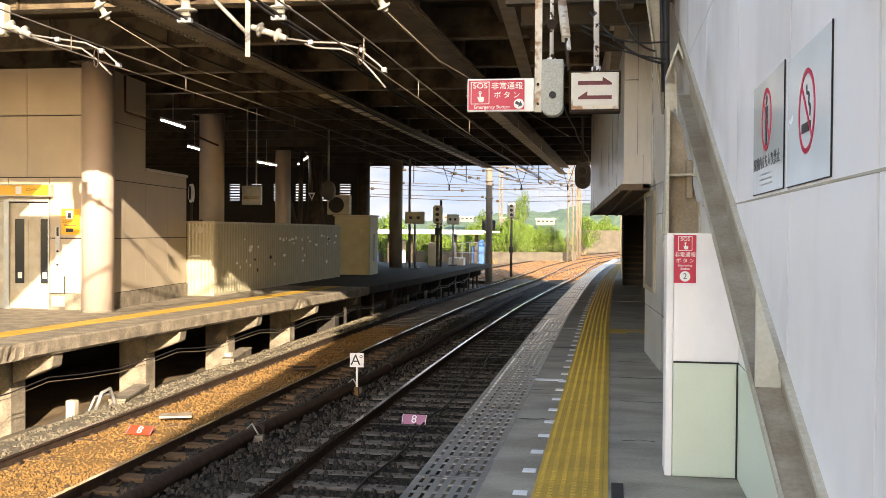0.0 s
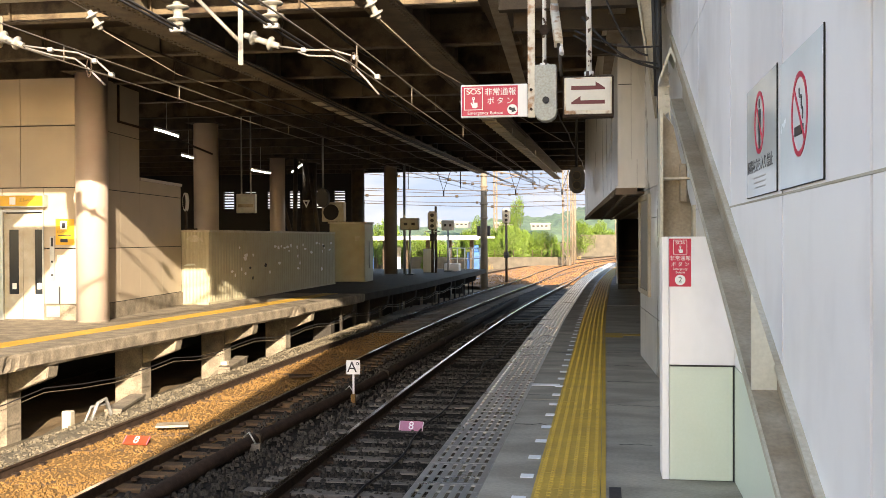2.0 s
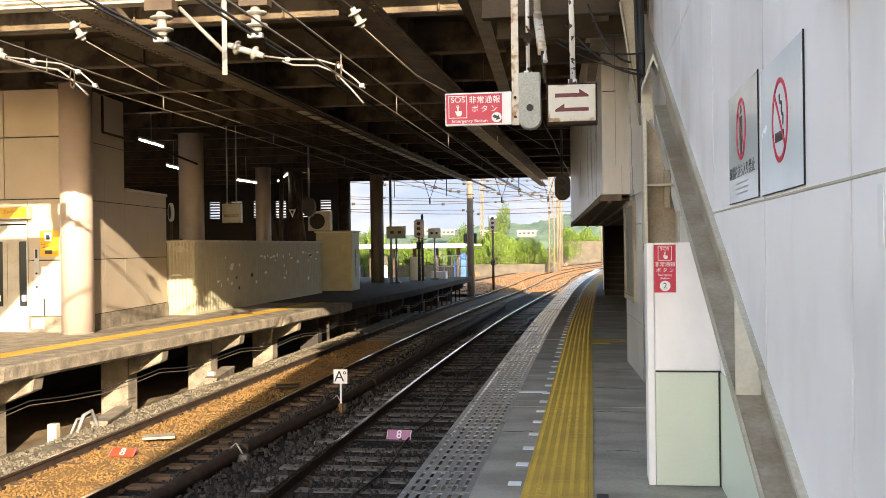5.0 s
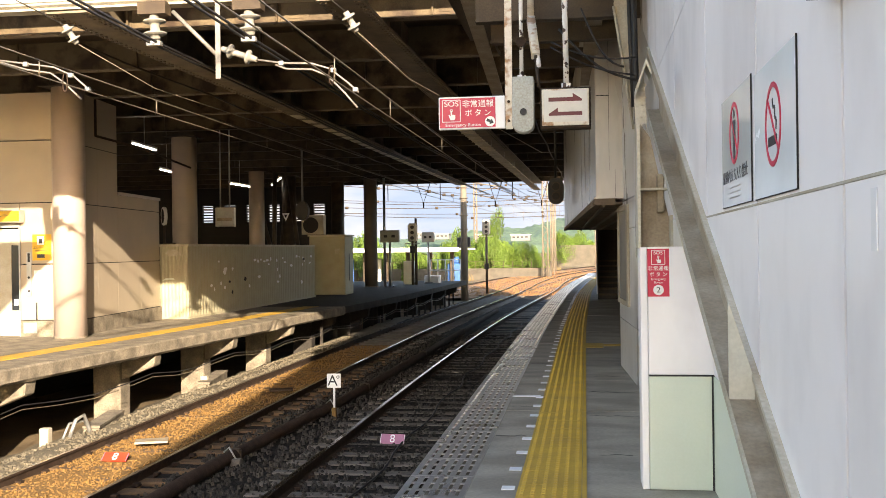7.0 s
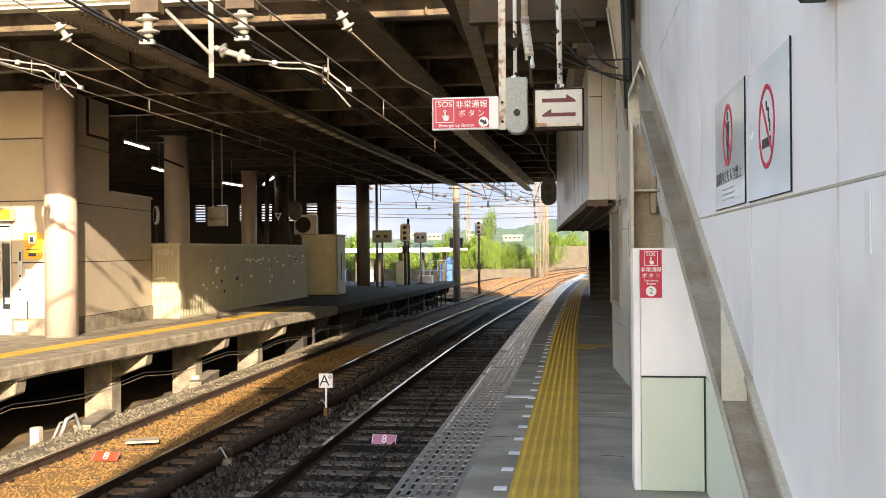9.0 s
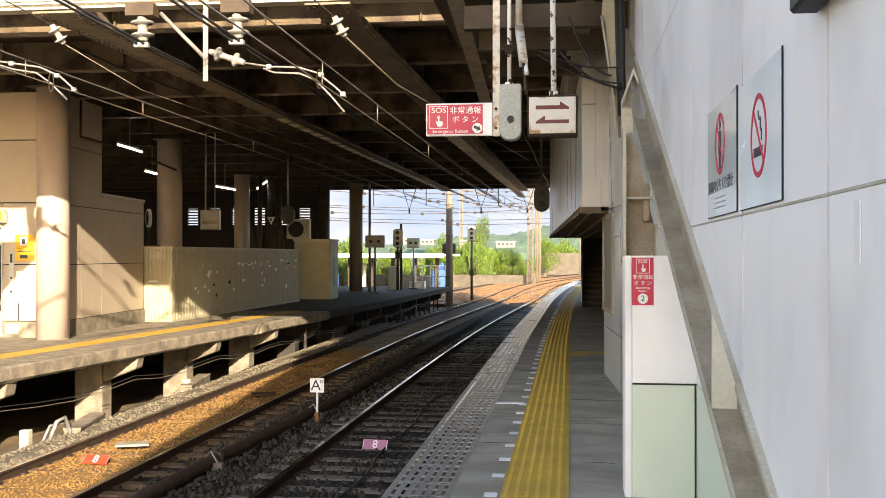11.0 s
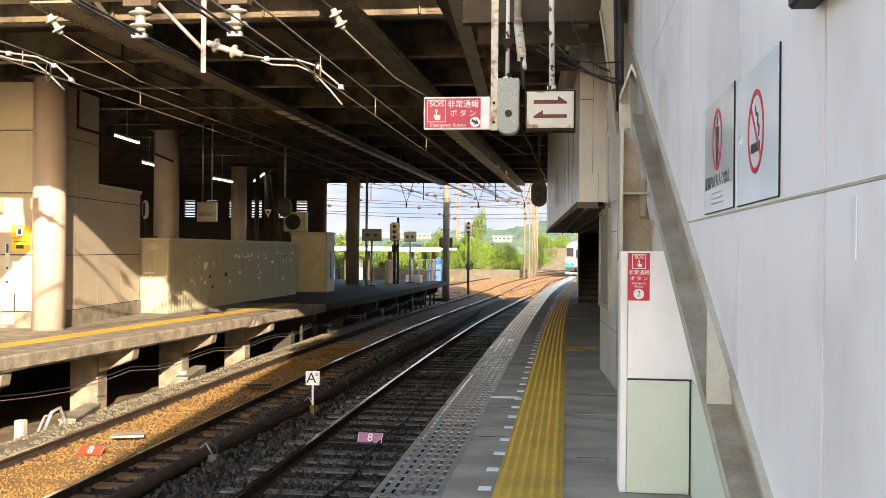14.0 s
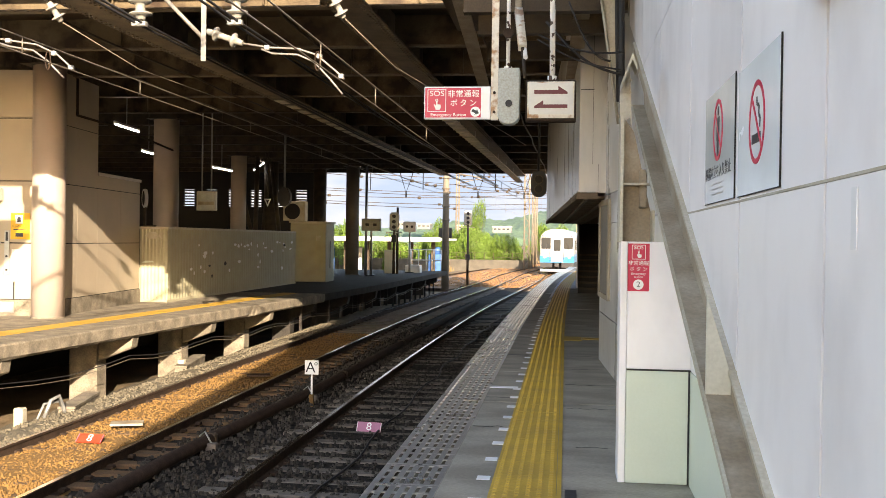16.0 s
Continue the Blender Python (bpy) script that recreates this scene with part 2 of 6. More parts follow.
def bm_ring(bm, cx, cy, r0, r1, m, depth=0.002, n=40):
    a = [2 * math.pi * i / n for i in range(n)]
    v = [[bm.verts.new(m @ Vector((cx + r * math.cos(t), cy + r * math.sin(t), z))) for t in a] for r in (r0, r1) for z in (0, depth)]
    for i in range(n):
        j = (i + 1) % n
        for p, q in ((0, 2), (1, 3), (0, 1), (2, 3)):
            bm.faces.new((v[p][i], v[p][j], v[q][j], v[q][i]))


def disc(cx, cy, r, n=28):
    return [(cx + r * math.cos(2 * math.pi * i / n), cy + r * math.sin(2 * math.pi * i / n)) for i in range(n)]


def rect(x0, x1, y0, y1):
    return [(x0, y0), (x1, y0), (x1, y1), (x0, y1)]


def clip(poly, a, b, c):
    """The part of a polygon where a*u + b*v >= c."""
    out = []
    for (p, q) in zip(poly, poly[1:] + poly[:1]):
        dp, dq = a * p[0] + b * p[1] - c, a * q[0] + b * q[1] - c
        if dp >= 0:
            out.append(p)
        if dp * dq < 0:
            k = dp / (dp - dq)
            out.append((p[0] + (q[0] - p[0]) * k, p[1] + (q[1] - p[1]) * k))
    return out


def shared(name, mesh, parent, m, material=None):
    """One more piece on a mesh that alike pieces share."""
    ob = new(name, mesh)
    ob.parent = parent
    ob.matrix_basis = m
    return ob


def mesh_of(name, bm, material):
    bmesh.ops.recalc_face_normals(bm, faces=bm.faces)
    me = bpy.data.meshes.new(name)
    bm.to_mesh(me)
    bm.free()
    me.materials.append(material)
    return me


def BM():
    return bmesh.new()


def box(name, x0, x1, y0, y1, z0, z1, material, parent=None, label="", bev=0.0):
    bm = BM()
    bm_box(bm, x0, x1, y0, y1, z0, z1)
    if bev:
        bevelled(bm, bev)
    return part(name, bm, material, parent, label)


def sheet(bm, left, right, ys, zf=None):
    """A strip between two curves x(y), at height z or zf(y)."""
    rows = [(bm.verts.new((left(y), y, zf(y))), bm.verts.new((right(y), y, zf(y)))) for y in ys]
    for (a, b), (c, d) in zip(rows, rows[1:]):
        bm.faces.new((a, b, d, c))


def solid_strip(bm, left, right, ys, z0, z1):
    """A slab between two curves x(y)."""
    rows = [[bm.verts.new(v) for v in ((left(y), y, z0), (right(y), y, z0), (right(y), y, z1), (left(y), y, z1))] for y in ys]
    for a, b in zip(rows, rows[1:]):
        for i in range(4):
            j = (i + 1) % 4
            bm.faces.new((a[i], a[j], b[j], b[i]))
    bm.faces.new(rows[0][::-1])
    bm.faces.new(rows[-1])


BEND_Y = (-50, 16, 26, 36, 47, 57, 67, 75, 87, 96.6, 110, 130, 160, 275)
TRACK_X = (0, 0, 0.08, 0.31, 0.80, 1.33, 1.66, 1.78, 2.35, 3.2, 4.9, 8.5, 15, 52)
PLATFORM_X = (0, 0, 0.08, 0.25, 0.68, 1.22, 1.6, 1.8, 2.3, 3.2, 4.9, 8.5, 15, 52)


def swing(y, xs):
    """How far a line swings to the side at y: a smooth curve through the table."""
    if y >= BEND_Y[-1]:
        return xs[-1] + (y - BEND_Y[-1]) * 0.32
    i = max(k for k in range(len(BEND_Y) - 1) if BEND_Y[k] <= y)
    def tilt(k):
        k0, k1 = max(0, k - 1), min(len(BEND_Y) - 1, k + 1)
        return (xs[k1] - xs[k0]) / (BEND_Y[k1] - BEND_Y[k0]) if k > 1 else 0.0
    h = BEND_Y[i + 1] - BEND_Y[i]
    q = (y - BEND_Y[i]) / h
    return (xs[i] * (1 + 2 * q) * (1 - q) ** 2 + tilt(i) * h * q * (1 - q) ** 2
            + xs[i + 1] * q * q * (3 - 2 * q) + tilt(i + 1) * h * q * q * (q - 1))


def bend(y):
    return swing(y, TRACK_X)


def pbend(y):
    return swing(y, PLATFORM_X)


def frange(a, b, s):
    n = max(1, round((b - a) / s))
    return [a + (b - a) * i / n for i in range(n + 1)]


def lerp_curve(*pts):
    def f(y):
        for (y0, x0), (y1, x1) in zip(pts, pts[1:]):
            if y <= y1:
                return x0 + (x1 - x0) * (y - y0) / (y1 - y0)
        (y0, x0), (y1, x1) = pts[-2:]
        return x0 + (x1 - x0) * (y - y0) / (y1 - y0)
    return f


RAIL_Z = -1.08
Y_END = 62.0
edge_r = lambda y: -1.16 + pbend(y)
LZ = -0.25
edge_l = lerp_curve((-10, -9.9), (13, -8.95), (25, -7.9), (38.7, -7.0), (56, -6.6))


# ---- ground and tracks ----
def stone(bm, x, y, z, c, d, k, h):
    """A squat stone with a tilted, smaller top."""
    lo = [bm.verts.new((x + u, y + v, z - 0.015)) for u, v in ((c, d), (-d * k, c * k), (-c, -d), (d * k, -c * k))]
    hi = [bm.verts.new((x + u * 0.62 + d * 0.2, y + v * 0.62 - c * 0.2, z + h * (1 + 0.3 * w))) for u, v, w in ((c, d, 1), (-d * k, c * k, 0), (-c, -d, -1), (d * k, -c * k, 0.4))]
    bm.faces.new(hi)
    for i in range(4):
        bm.faces.new((lo[i], lo[(i + 1) % 4], hi[(i + 1) % 4], hi[i]))


def build_ground():
    bm = BM()
    xs = [-900, -300, -120, -60, -30, -18, -9.2, -8.0, -5, -2, 2, 6, 14, 30, 80, 200, 900]
    ys = [-80, -20, -5, 5, 15, 25, 35, 45, 55, 70, 90, 120, 180, 300, 600, 1500]
    # the ground lies lower under the far platform
    vs = [[bm.verts.new((x, y, -1.9 if -31 < x < -8.8 and y < 50 else -1.46)) for x in xs] for y in ys]
    for i in range(len(ys) - 1):
        for j in range(len(xs) - 1):
            bm.faces.new((vs[i][j], vs[i][j + 1], vs[i + 1][j + 1], vs[i + 1][j]))
    tagged(part("ground", bm, M_GROUND), "dry brown earth and gravel beside the tracks", "ground", kind="structure")
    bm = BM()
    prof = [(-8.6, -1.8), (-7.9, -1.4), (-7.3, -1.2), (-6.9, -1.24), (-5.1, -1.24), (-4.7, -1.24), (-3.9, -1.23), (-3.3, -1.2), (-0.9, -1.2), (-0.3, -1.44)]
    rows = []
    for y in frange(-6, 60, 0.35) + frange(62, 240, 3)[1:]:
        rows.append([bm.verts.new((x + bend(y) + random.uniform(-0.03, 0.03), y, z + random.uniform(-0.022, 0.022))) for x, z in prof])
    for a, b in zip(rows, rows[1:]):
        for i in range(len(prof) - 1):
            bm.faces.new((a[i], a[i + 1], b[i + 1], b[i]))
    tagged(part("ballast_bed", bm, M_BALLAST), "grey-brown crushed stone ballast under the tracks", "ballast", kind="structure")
    # orange bed stops at y 27, where its painted sunlight ends
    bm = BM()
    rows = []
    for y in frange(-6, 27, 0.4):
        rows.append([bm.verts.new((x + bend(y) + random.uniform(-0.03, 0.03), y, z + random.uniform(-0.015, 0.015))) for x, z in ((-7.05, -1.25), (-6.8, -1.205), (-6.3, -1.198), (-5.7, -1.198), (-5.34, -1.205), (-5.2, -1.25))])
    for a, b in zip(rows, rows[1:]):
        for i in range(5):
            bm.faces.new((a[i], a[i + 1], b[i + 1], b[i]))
    tagged(part("rust_sun_ballast", bm, M_ORANGE), "rust-stained ballast between the far rails, sunlight in its orange", "ballast", kind="structure")
    # throat bed begins at the bridge's shadow edge, sun painted in
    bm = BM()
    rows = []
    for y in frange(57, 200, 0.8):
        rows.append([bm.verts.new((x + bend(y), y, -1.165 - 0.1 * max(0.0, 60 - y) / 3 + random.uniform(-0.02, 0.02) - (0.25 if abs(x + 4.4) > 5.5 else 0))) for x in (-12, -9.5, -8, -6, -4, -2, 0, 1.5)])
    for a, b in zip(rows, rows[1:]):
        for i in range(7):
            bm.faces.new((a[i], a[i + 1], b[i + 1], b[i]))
    tagged(part("rust_sun_ballast", bm, M_THROAT), "rust-orange ballast of the station throat, sunlight in its colour", "ballast", kind="structure")
    # the shoulder's pale tone paints the sunlight on it
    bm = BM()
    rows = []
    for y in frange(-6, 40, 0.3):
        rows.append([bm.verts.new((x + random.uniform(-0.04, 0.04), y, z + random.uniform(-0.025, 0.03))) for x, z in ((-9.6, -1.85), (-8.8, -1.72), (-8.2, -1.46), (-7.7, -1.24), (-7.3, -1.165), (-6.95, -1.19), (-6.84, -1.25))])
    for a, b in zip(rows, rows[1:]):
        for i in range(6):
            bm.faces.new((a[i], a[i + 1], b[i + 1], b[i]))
    tagged(part("ballast_shoulder", bm, M_SHOULDER), "ballast shoulder below the far platform, sunlight in its colour", "ballast", kind="structure")
    # loose stones on the bed
    bm = BM()
    rng = random.Random(5)
    for _ in range(15000):
        y = 7.5 + 24 * rng.random() ** 1.6
        x = rng.uniform(-8.3, -1.7)
        if x < -5.0:
            continue
        s = rng.uniform(0.018, 0.042)
        z = -1.2 if x > -7.3 else -1.2 - (-7.3 - x) * 0.15
        a, k = rng.uniform(0, 6.28), rng.uniform(0.6, 1.3)
        c, d = math.cos(a) * s, math.sin(a) * s
        stone(bm, x + bend(y), y, z, c, d, k, s * 0.75)
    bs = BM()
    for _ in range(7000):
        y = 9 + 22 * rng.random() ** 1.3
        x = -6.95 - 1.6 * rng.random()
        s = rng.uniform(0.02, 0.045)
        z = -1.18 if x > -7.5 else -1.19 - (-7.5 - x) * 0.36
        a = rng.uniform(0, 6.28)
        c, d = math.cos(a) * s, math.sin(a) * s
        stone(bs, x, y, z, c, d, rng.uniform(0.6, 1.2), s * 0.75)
    tagged(part("shoulder_stones", bs, M_SHOULDER), "loose stones on the ballast shoulder, sunlight in their colour", "stones", kind="stuff")
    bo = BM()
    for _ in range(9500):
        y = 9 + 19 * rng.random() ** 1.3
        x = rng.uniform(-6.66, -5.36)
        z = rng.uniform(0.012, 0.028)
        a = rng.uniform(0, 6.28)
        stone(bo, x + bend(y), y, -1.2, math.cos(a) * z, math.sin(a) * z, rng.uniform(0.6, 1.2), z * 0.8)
    tagged(part("rust_sun_stones", bo, M_ORANGE), "loose stones between the far rails, rust and sun in their colour", "stones", kind="stuff")
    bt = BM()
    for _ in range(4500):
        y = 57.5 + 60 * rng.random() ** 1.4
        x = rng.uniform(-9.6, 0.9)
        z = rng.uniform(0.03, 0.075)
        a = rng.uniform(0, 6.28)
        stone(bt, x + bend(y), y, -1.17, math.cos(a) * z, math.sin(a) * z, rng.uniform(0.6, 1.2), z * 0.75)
    tagged(part("throat_stones", bt, M_THROAT), "loose rust-orange stones in the station throat, sunlight in their colour", "stones", kind="stuff")
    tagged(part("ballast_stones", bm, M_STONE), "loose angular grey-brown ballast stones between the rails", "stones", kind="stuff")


RAIL = [(-0.062, 0), (0.062, 0), (0.062, 0.012), (0.012, 0.03), (0.012, 0.115), (0.034, 0.125), (0.034, 0.15),
        (-0.034, 0.15), (-0.034, 0.125), (-0.012, 0.115), (-0.012, 0.03), (-0.062, 0.012)]
TRACK_NEAR, TRACK_FAR = -2.62, -6.01


def rail(x0, z_top, y0=-6.0, y1=240.0, shift=bend, label="long steel running rail with a polished top and rusty sides"):
    r = thing("rail", label, "rail", "running rails")
    yy = frange(y0, min(y1, 100), 1.0) + (frange(102, y1, 3.0) if y1 > 105 else [])
    bm = BM()
    rows = [[bm.verts.new((x0 + shift(y) + u, y, z_top - 0.15 + v)) for u, v in RAIL] for y in yy]
    n = len(RAIL)
    for a, b in zip(rows, rows[1:]):
        for i in range(n):
            bm.faces.new((a[i], a[(i + 1) % n], b[(i + 1) % n], b[i]))
    part("rail_body", bm, M_RUST, r)
    bm = BM()
    solid_strip(bm, lambda y: x0 + shift(y) - 0.028, lambda y: x0 + shift(y) + 0.028, yy, z_top - 0.001, z_top + 0.003)
    part("rail_head", bm, M_RAILTOP, r, "polished running surface")
    return r


def build_tracks():
    for x, z in ((-6.74, -1.08), (-5.28, -1.08), (-3.34, -1.05), (-1.9, -1.07)):
        rail(x, z)
    # sleepers, with a rail chair at each end
    bm = BM()
    bm_box(bm, -1.2, 1.2, -0.11, 0.11, -0.12, 0.0)
    bevelled(bm, 0.015)
    me = mesh_of("sleeper", bm, M_SLEEPER)
    # rust tone for the sunlit stretch only, sun put into the colour
    rusty = me.copy()
    rusty.materials.clear()
    rusty.materials.append(M_RSLEEP)
    for cx, z in ((TRACK_NEAR, -1.185), (TRACK_FAR, -1.195)):
        t = thing("sleeper_row", "weathered concrete sleepers set in the ballast", "sleepers", "sleeper rows", kind="structure")
        rng = random.Random(int(-cx * 10))
        y = 3.0
        while y < 135:
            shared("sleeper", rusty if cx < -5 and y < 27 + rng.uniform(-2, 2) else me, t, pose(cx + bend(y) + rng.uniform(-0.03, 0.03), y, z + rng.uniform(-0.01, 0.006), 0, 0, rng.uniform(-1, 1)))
            y += 0.56
    # rail fastenings
    bm = BM()
    rng = random.Random(9)
    for x in (-6.74, -5.28, -3.34):
        y = 8.3
        while y < 34:
            for s in (-1, 1):
                u = x + bend(y) + s * 0.085
                bm_box(bm, u - 0.035, u + 0.035, y - 0.04, y + 0.04, -1.2, -1.165)
            y += 0.56
    tagged(part("rail_clips", bm, M_RUST), "small rusty clips that hold the rails down", "rail clips", kind="stuff")
    # side tracks that branch off past the bridge
    for a, b in ((-7.6, 0.95), (-9.1, 0.95)):
        for s in (0, 1.44):
            rail(a + s - 1.2, -1.16, 58, 200, lambda y, k=a: bend(y) * b - (1.5 if k < -8 else 0) * max(0.0, (95 - y) / 40) ** 1.5,
                 "rust-brown steel rail of a side track")
    for s in (0, 1.44):
        rail(-5.28 + s, -1.12, 56, 120, lambda y: bend(y) - 0.0 + 1.95 * min(1, max(0, (y - 56) / 44)) ** 1.2, "rust-brown crossover rail between the tracks")


def build_platforms():
    p = thing("platform_near", "grey concrete station platform with worn surface", "platform", kind="structure")
    # paving slabs in rows across the platform
    ys = frange(-6, Y_END, 2.2)
    for k, (a, b) in enumerate(zip(ys, ys[1:])):
        bm = BM()
        solid_strip(bm, lambda y: edge_r(y) + 0.42, lambda y: 6.0 + pbend(y), [a + 0.005, (a + b) / 2, b - 0.005], -0.3, 0.0 if k % 3 else -0.003)
        part("paving_slab", bm, M_CONC, p)
    bm = BM()
    solid_strip(bm, lambda y: edge_r(y) + 0.02, lambda y: edge_r(y) + 0.415, frange(-6, Y_END, 2), -0.42, -0.2)
    part("edge_beam", bm, M_SLAB, p)
    bm = BM()
    solid_strip(bm, lambda y: edge_r(y) + 0.5, lambda y: 5.8 + pbend(y), frange(-6, Y_END, 2), -1.46, -0.305)
    part("platform_wall", bm, M_SLAB, p)
    # slotted metal plates along the edge
    bm = BM()
    n, w, h = 6, 0.42, 0.545
    slot, rib = 0.026, (0.42 - 6 * 0.026) / 7
    for i in range(n + 1):
        x = i * (slot + rib)
        bm_box(bm, x, x + rib, 0.012, h - 0.012, -0.005, 0.002)
    for y0, y1 in ((0, 0.03), (h / 3 - 0.015, h / 3 + 0.015), (2 * h / 3 - 0.015, 2 * h / 3 + 0.015), (h - 0.03, h)):
        bm_box(bm, 0, w, y0, y1, -0.006, 0.0024)
    me = mesh_of("edge_plate", bm, M_METALP)
    y = 3.3
    while y < 60:
        ang = math.degrees(math.atan2(pbend(y + 0.5) - pbend(y), 0.5))
        shared("edge_plate", me, p, pose(edge_r(y), y, 0, 0, 0, -ang))
        y += 0.553
    # white studs beside the plates
    bm = BM()
    bm_box(bm, -0.042, 0.042, -0.05, 0.05, 0, 0.006)
    bevelled(bm, 0.004)
    me = mesh_of("white_stud", bm, M_SIGNW)
    y = 4.1
    while y < 48:
        shared("white_stud", me, p, pose(-0.51 + 0.05 * min(1, max(0, (y - 5) / 3)) + pbend(y), y, 0.001))
        y += 0.553
    box("white_marker_strip", -0.74, -0.46, 10.22, 10.33, 0, 0.005, M_SIGNW, p)
    box("drain_slot", -0.74, -0.46, 13.2, 13.26, 0, 0.003, M_BLACK, p)
    box("guide_branch", 0.0, 0.26, 15.3, 15.95, 0, 0.006, M_YELLOW, p)
    box("guide_branch", 0.265, 0.55, 15.55, 15.85, 0, 0.006, M_YELLOW, p)
    bm = BM()
    solid_strip(bm, lambda y: -0.028 + pbend(y), lambda y: 0.0 + pbend(y), frange(-4, 55, 1.5), 0, 0.007)
    part("guide_line", bm, M_YELLOW, p, "raised yellow line inside the warning tiles")
    for y, x0, x1 in ((5.75, 0.02, 0.09),):
        box("floor_plate", x0, x1, y, y + 0.35, 0, 0.004, M_BLACK, p)
    # hairline cracks and patched seams across the slabs
    rng = random.Random(31)
    for y0, x0, x1 in ((7.4, 0.1, 0.33), (9.1, 0.03, 0.56), (10.6, 0.02, 0.6), (11.9, 0.1, 0.45), (13.25, 0.02, 0.46), (8.1, -0.72, -0.47), (9.6, -0.73, -0.5), (14.6, -0.72, -0.46), (18.0, 0.05, 0.6), (21.5, 0.05, 0.7)):
        bm = BM()
        xs = frange(x0, x1, 0.05)
        pts = [(x, y0 + rng.uniform(-0.03, 0.03)) for x in xs]
        w = rng.uniform(0.006, 0.016)
        lo = [bm.verts.new((x, y - w, 0.0025)) for x, y in pts]
        hi = [bm.verts.new((x, y + w * rng.uniform(0.4, 1.3), 0.0025)) for x, y in pts]
        for i in range(len(pts) - 1):
            bm.faces.new((lo[i], lo[i + 1], hi[i + 1], hi[i]))
        part("crack", bm, M_DARKCONC, p)
    # yellow warning tiles with rows of studs
    bm = BM()
    bm_box(bm, 0.002, 0.398, 0.002, 0.398, 0, 0.006)
    for i in range(6):
        for j in range(6):
            cx, cy = 0.035 + i * 0.066, 0.035 + j * 0.066
            lo = [bm.verts.new((cx + u * 0.015, cy + v * 0.015, 0.006)) for u, v in ((-1, -1), (1, -1), (1, 1), (-1, 1))]
            hi = [bm.verts.new((cx + u * 0.009, cy + v * 0.009, 0.0115)) for u, v in ((-1, -1), (1, -1), (1, 1), (-1, 1))]
            bm.faces.new(hi)
            for q in range(4):
                bm.faces.new((lo[q], lo[(q + 1) % 4], hi[(q + 1) % 4], hi[q]))
    me = mesh_of("warning_tile", bm, M_YELLOW)
    y = 3.6
    while y < 56:
        ang = math.degrees(math.atan2(pbend(y + 0.4) - pbend(y), 0.4))
        shared("warning_tile", me, p, pose(-0.43 + pbend(y), y, 0.001, 0, 0, -ang))
        y += 0.401

    # the far platform, on posts
    p = thing("platform_far", "sunlit concrete platform with a crumbling edge on short posts", "platform", kind="structure")
    bm = BM()
    rng = random.Random(3)
    rows = []
    for y in frange(-6, 31, 0.085):
        e = edge_l(y)
        c = [rng.uniform(-0.005, 0.005) for _ in range(3)] if 8 < y < 34 else [0, 0, 0]
        worn = max(0.0, noise.noise(Vector((y * 0.9, 3.0, 0))) - 0.05)
        chip = 0.30 * worn * (0.5 + abs(noise.noise(Vector((y * 6.0, 8.0, 0)))))
        rows.append([bm.verts.new(v) for v in ((e - 14, y, LZ - 0.2), (e - 0.06 + c[0], y, LZ - 0.27 + c[1]), (e + c[1] - chip, y, LZ - 0.22), (e + c[2] * 0.6 - chip * 0.4, y, LZ - 0.03 - chip * 0.2),
                                               (e - 0.03, y, LZ), (e - 14, y, LZ))])
    for a, b in zip(rows, rows[1:]):
        for i in range(6):
            bm.faces.new((a[i], a[(i + 1) % 6], b[(i + 1) % 6], b[i]))
    bm.faces.new(rows[0][::-1])
    bm.faces.new(rows[-1])
    part("slab", bm, M_SLAB, p)
    # past y 31 the slab's colour holds the bridge's shade
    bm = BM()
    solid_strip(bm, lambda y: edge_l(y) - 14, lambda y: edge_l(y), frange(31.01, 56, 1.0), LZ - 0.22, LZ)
    part("slab", bm, M_DARKCONC, p, "concrete darkened for the shade under the bridge")
    # posts with sloping brackets
    for y in (7.4, 11.3, 15.14, 19.22, 22.86, 26.6, 30.3, 34.1, 37.9, 41.7, 45.5, 49.3, 53.1):
        e = edge_l(y)
        bm = BM()
        bm_box(bm, e - 1.4, e - 0.82, y - 0.22, y + 0.22, -1.95, LZ - 0.2)
        bm_prism(bm, [(e - 0.83, -1.02), (e - 0.14, -0.75), (e - 0.09, LZ - 0.21), (e - 0.83, LZ - 0.21)], "y", y - 0.16, y + 0.16)
        bevelled(bm, 0.02)
        # posts past y 30 are darkened for the same shade
        part("post", bm, M_SLAB if y < 30 else M_DARKCONC, p)
    # slat posts coloured dark for the shade under the slab
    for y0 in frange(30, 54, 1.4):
        box("slat_post", edge_l(y0) - 0.5, edge_l(y0) - 0.42, y0, y0 + 0.07, -1.95, LZ - 0.2, M_DARKCONC, p)
    # near-black sheet for the shade beneath the slab
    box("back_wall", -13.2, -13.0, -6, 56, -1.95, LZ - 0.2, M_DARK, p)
    # yellow warning tiles on it
    bm = BM()
    bm_box(bm, 0.003, 0.497, 0.003, 0.297, 0, 0.008)
    me = mesh_of("warning_tile", bm, M_YELLOW)
    y = 10.0
    line = lambda y: edge_l(y) - 0.95
    while y < 31:
        shared("warning_tile", me, p, pose(line(y) - 0.41, y, LZ + 0.001, 0, 0, -4.0))
        y += 0.3
    # cables slung along the posts
    for dz, r in ((-0.98, 0.009), (-1.05, 0.006)):
        bm = BM()
        pts = []
        for y in frange(6, 50, 1.0):
            pts.append((edge_l(y) - 0.15 - 0.04 * math.sin(y * 0.9), y, dz - 0.14 * abs(math.sin((y - 15.1) * math.pi / 3.8)) + 0.006 * y))
        bm_tube(bm, pts, r, 6)
        part("slung_cable", bm, M_WIRE if r < 0.008 else M_BLACK, p)


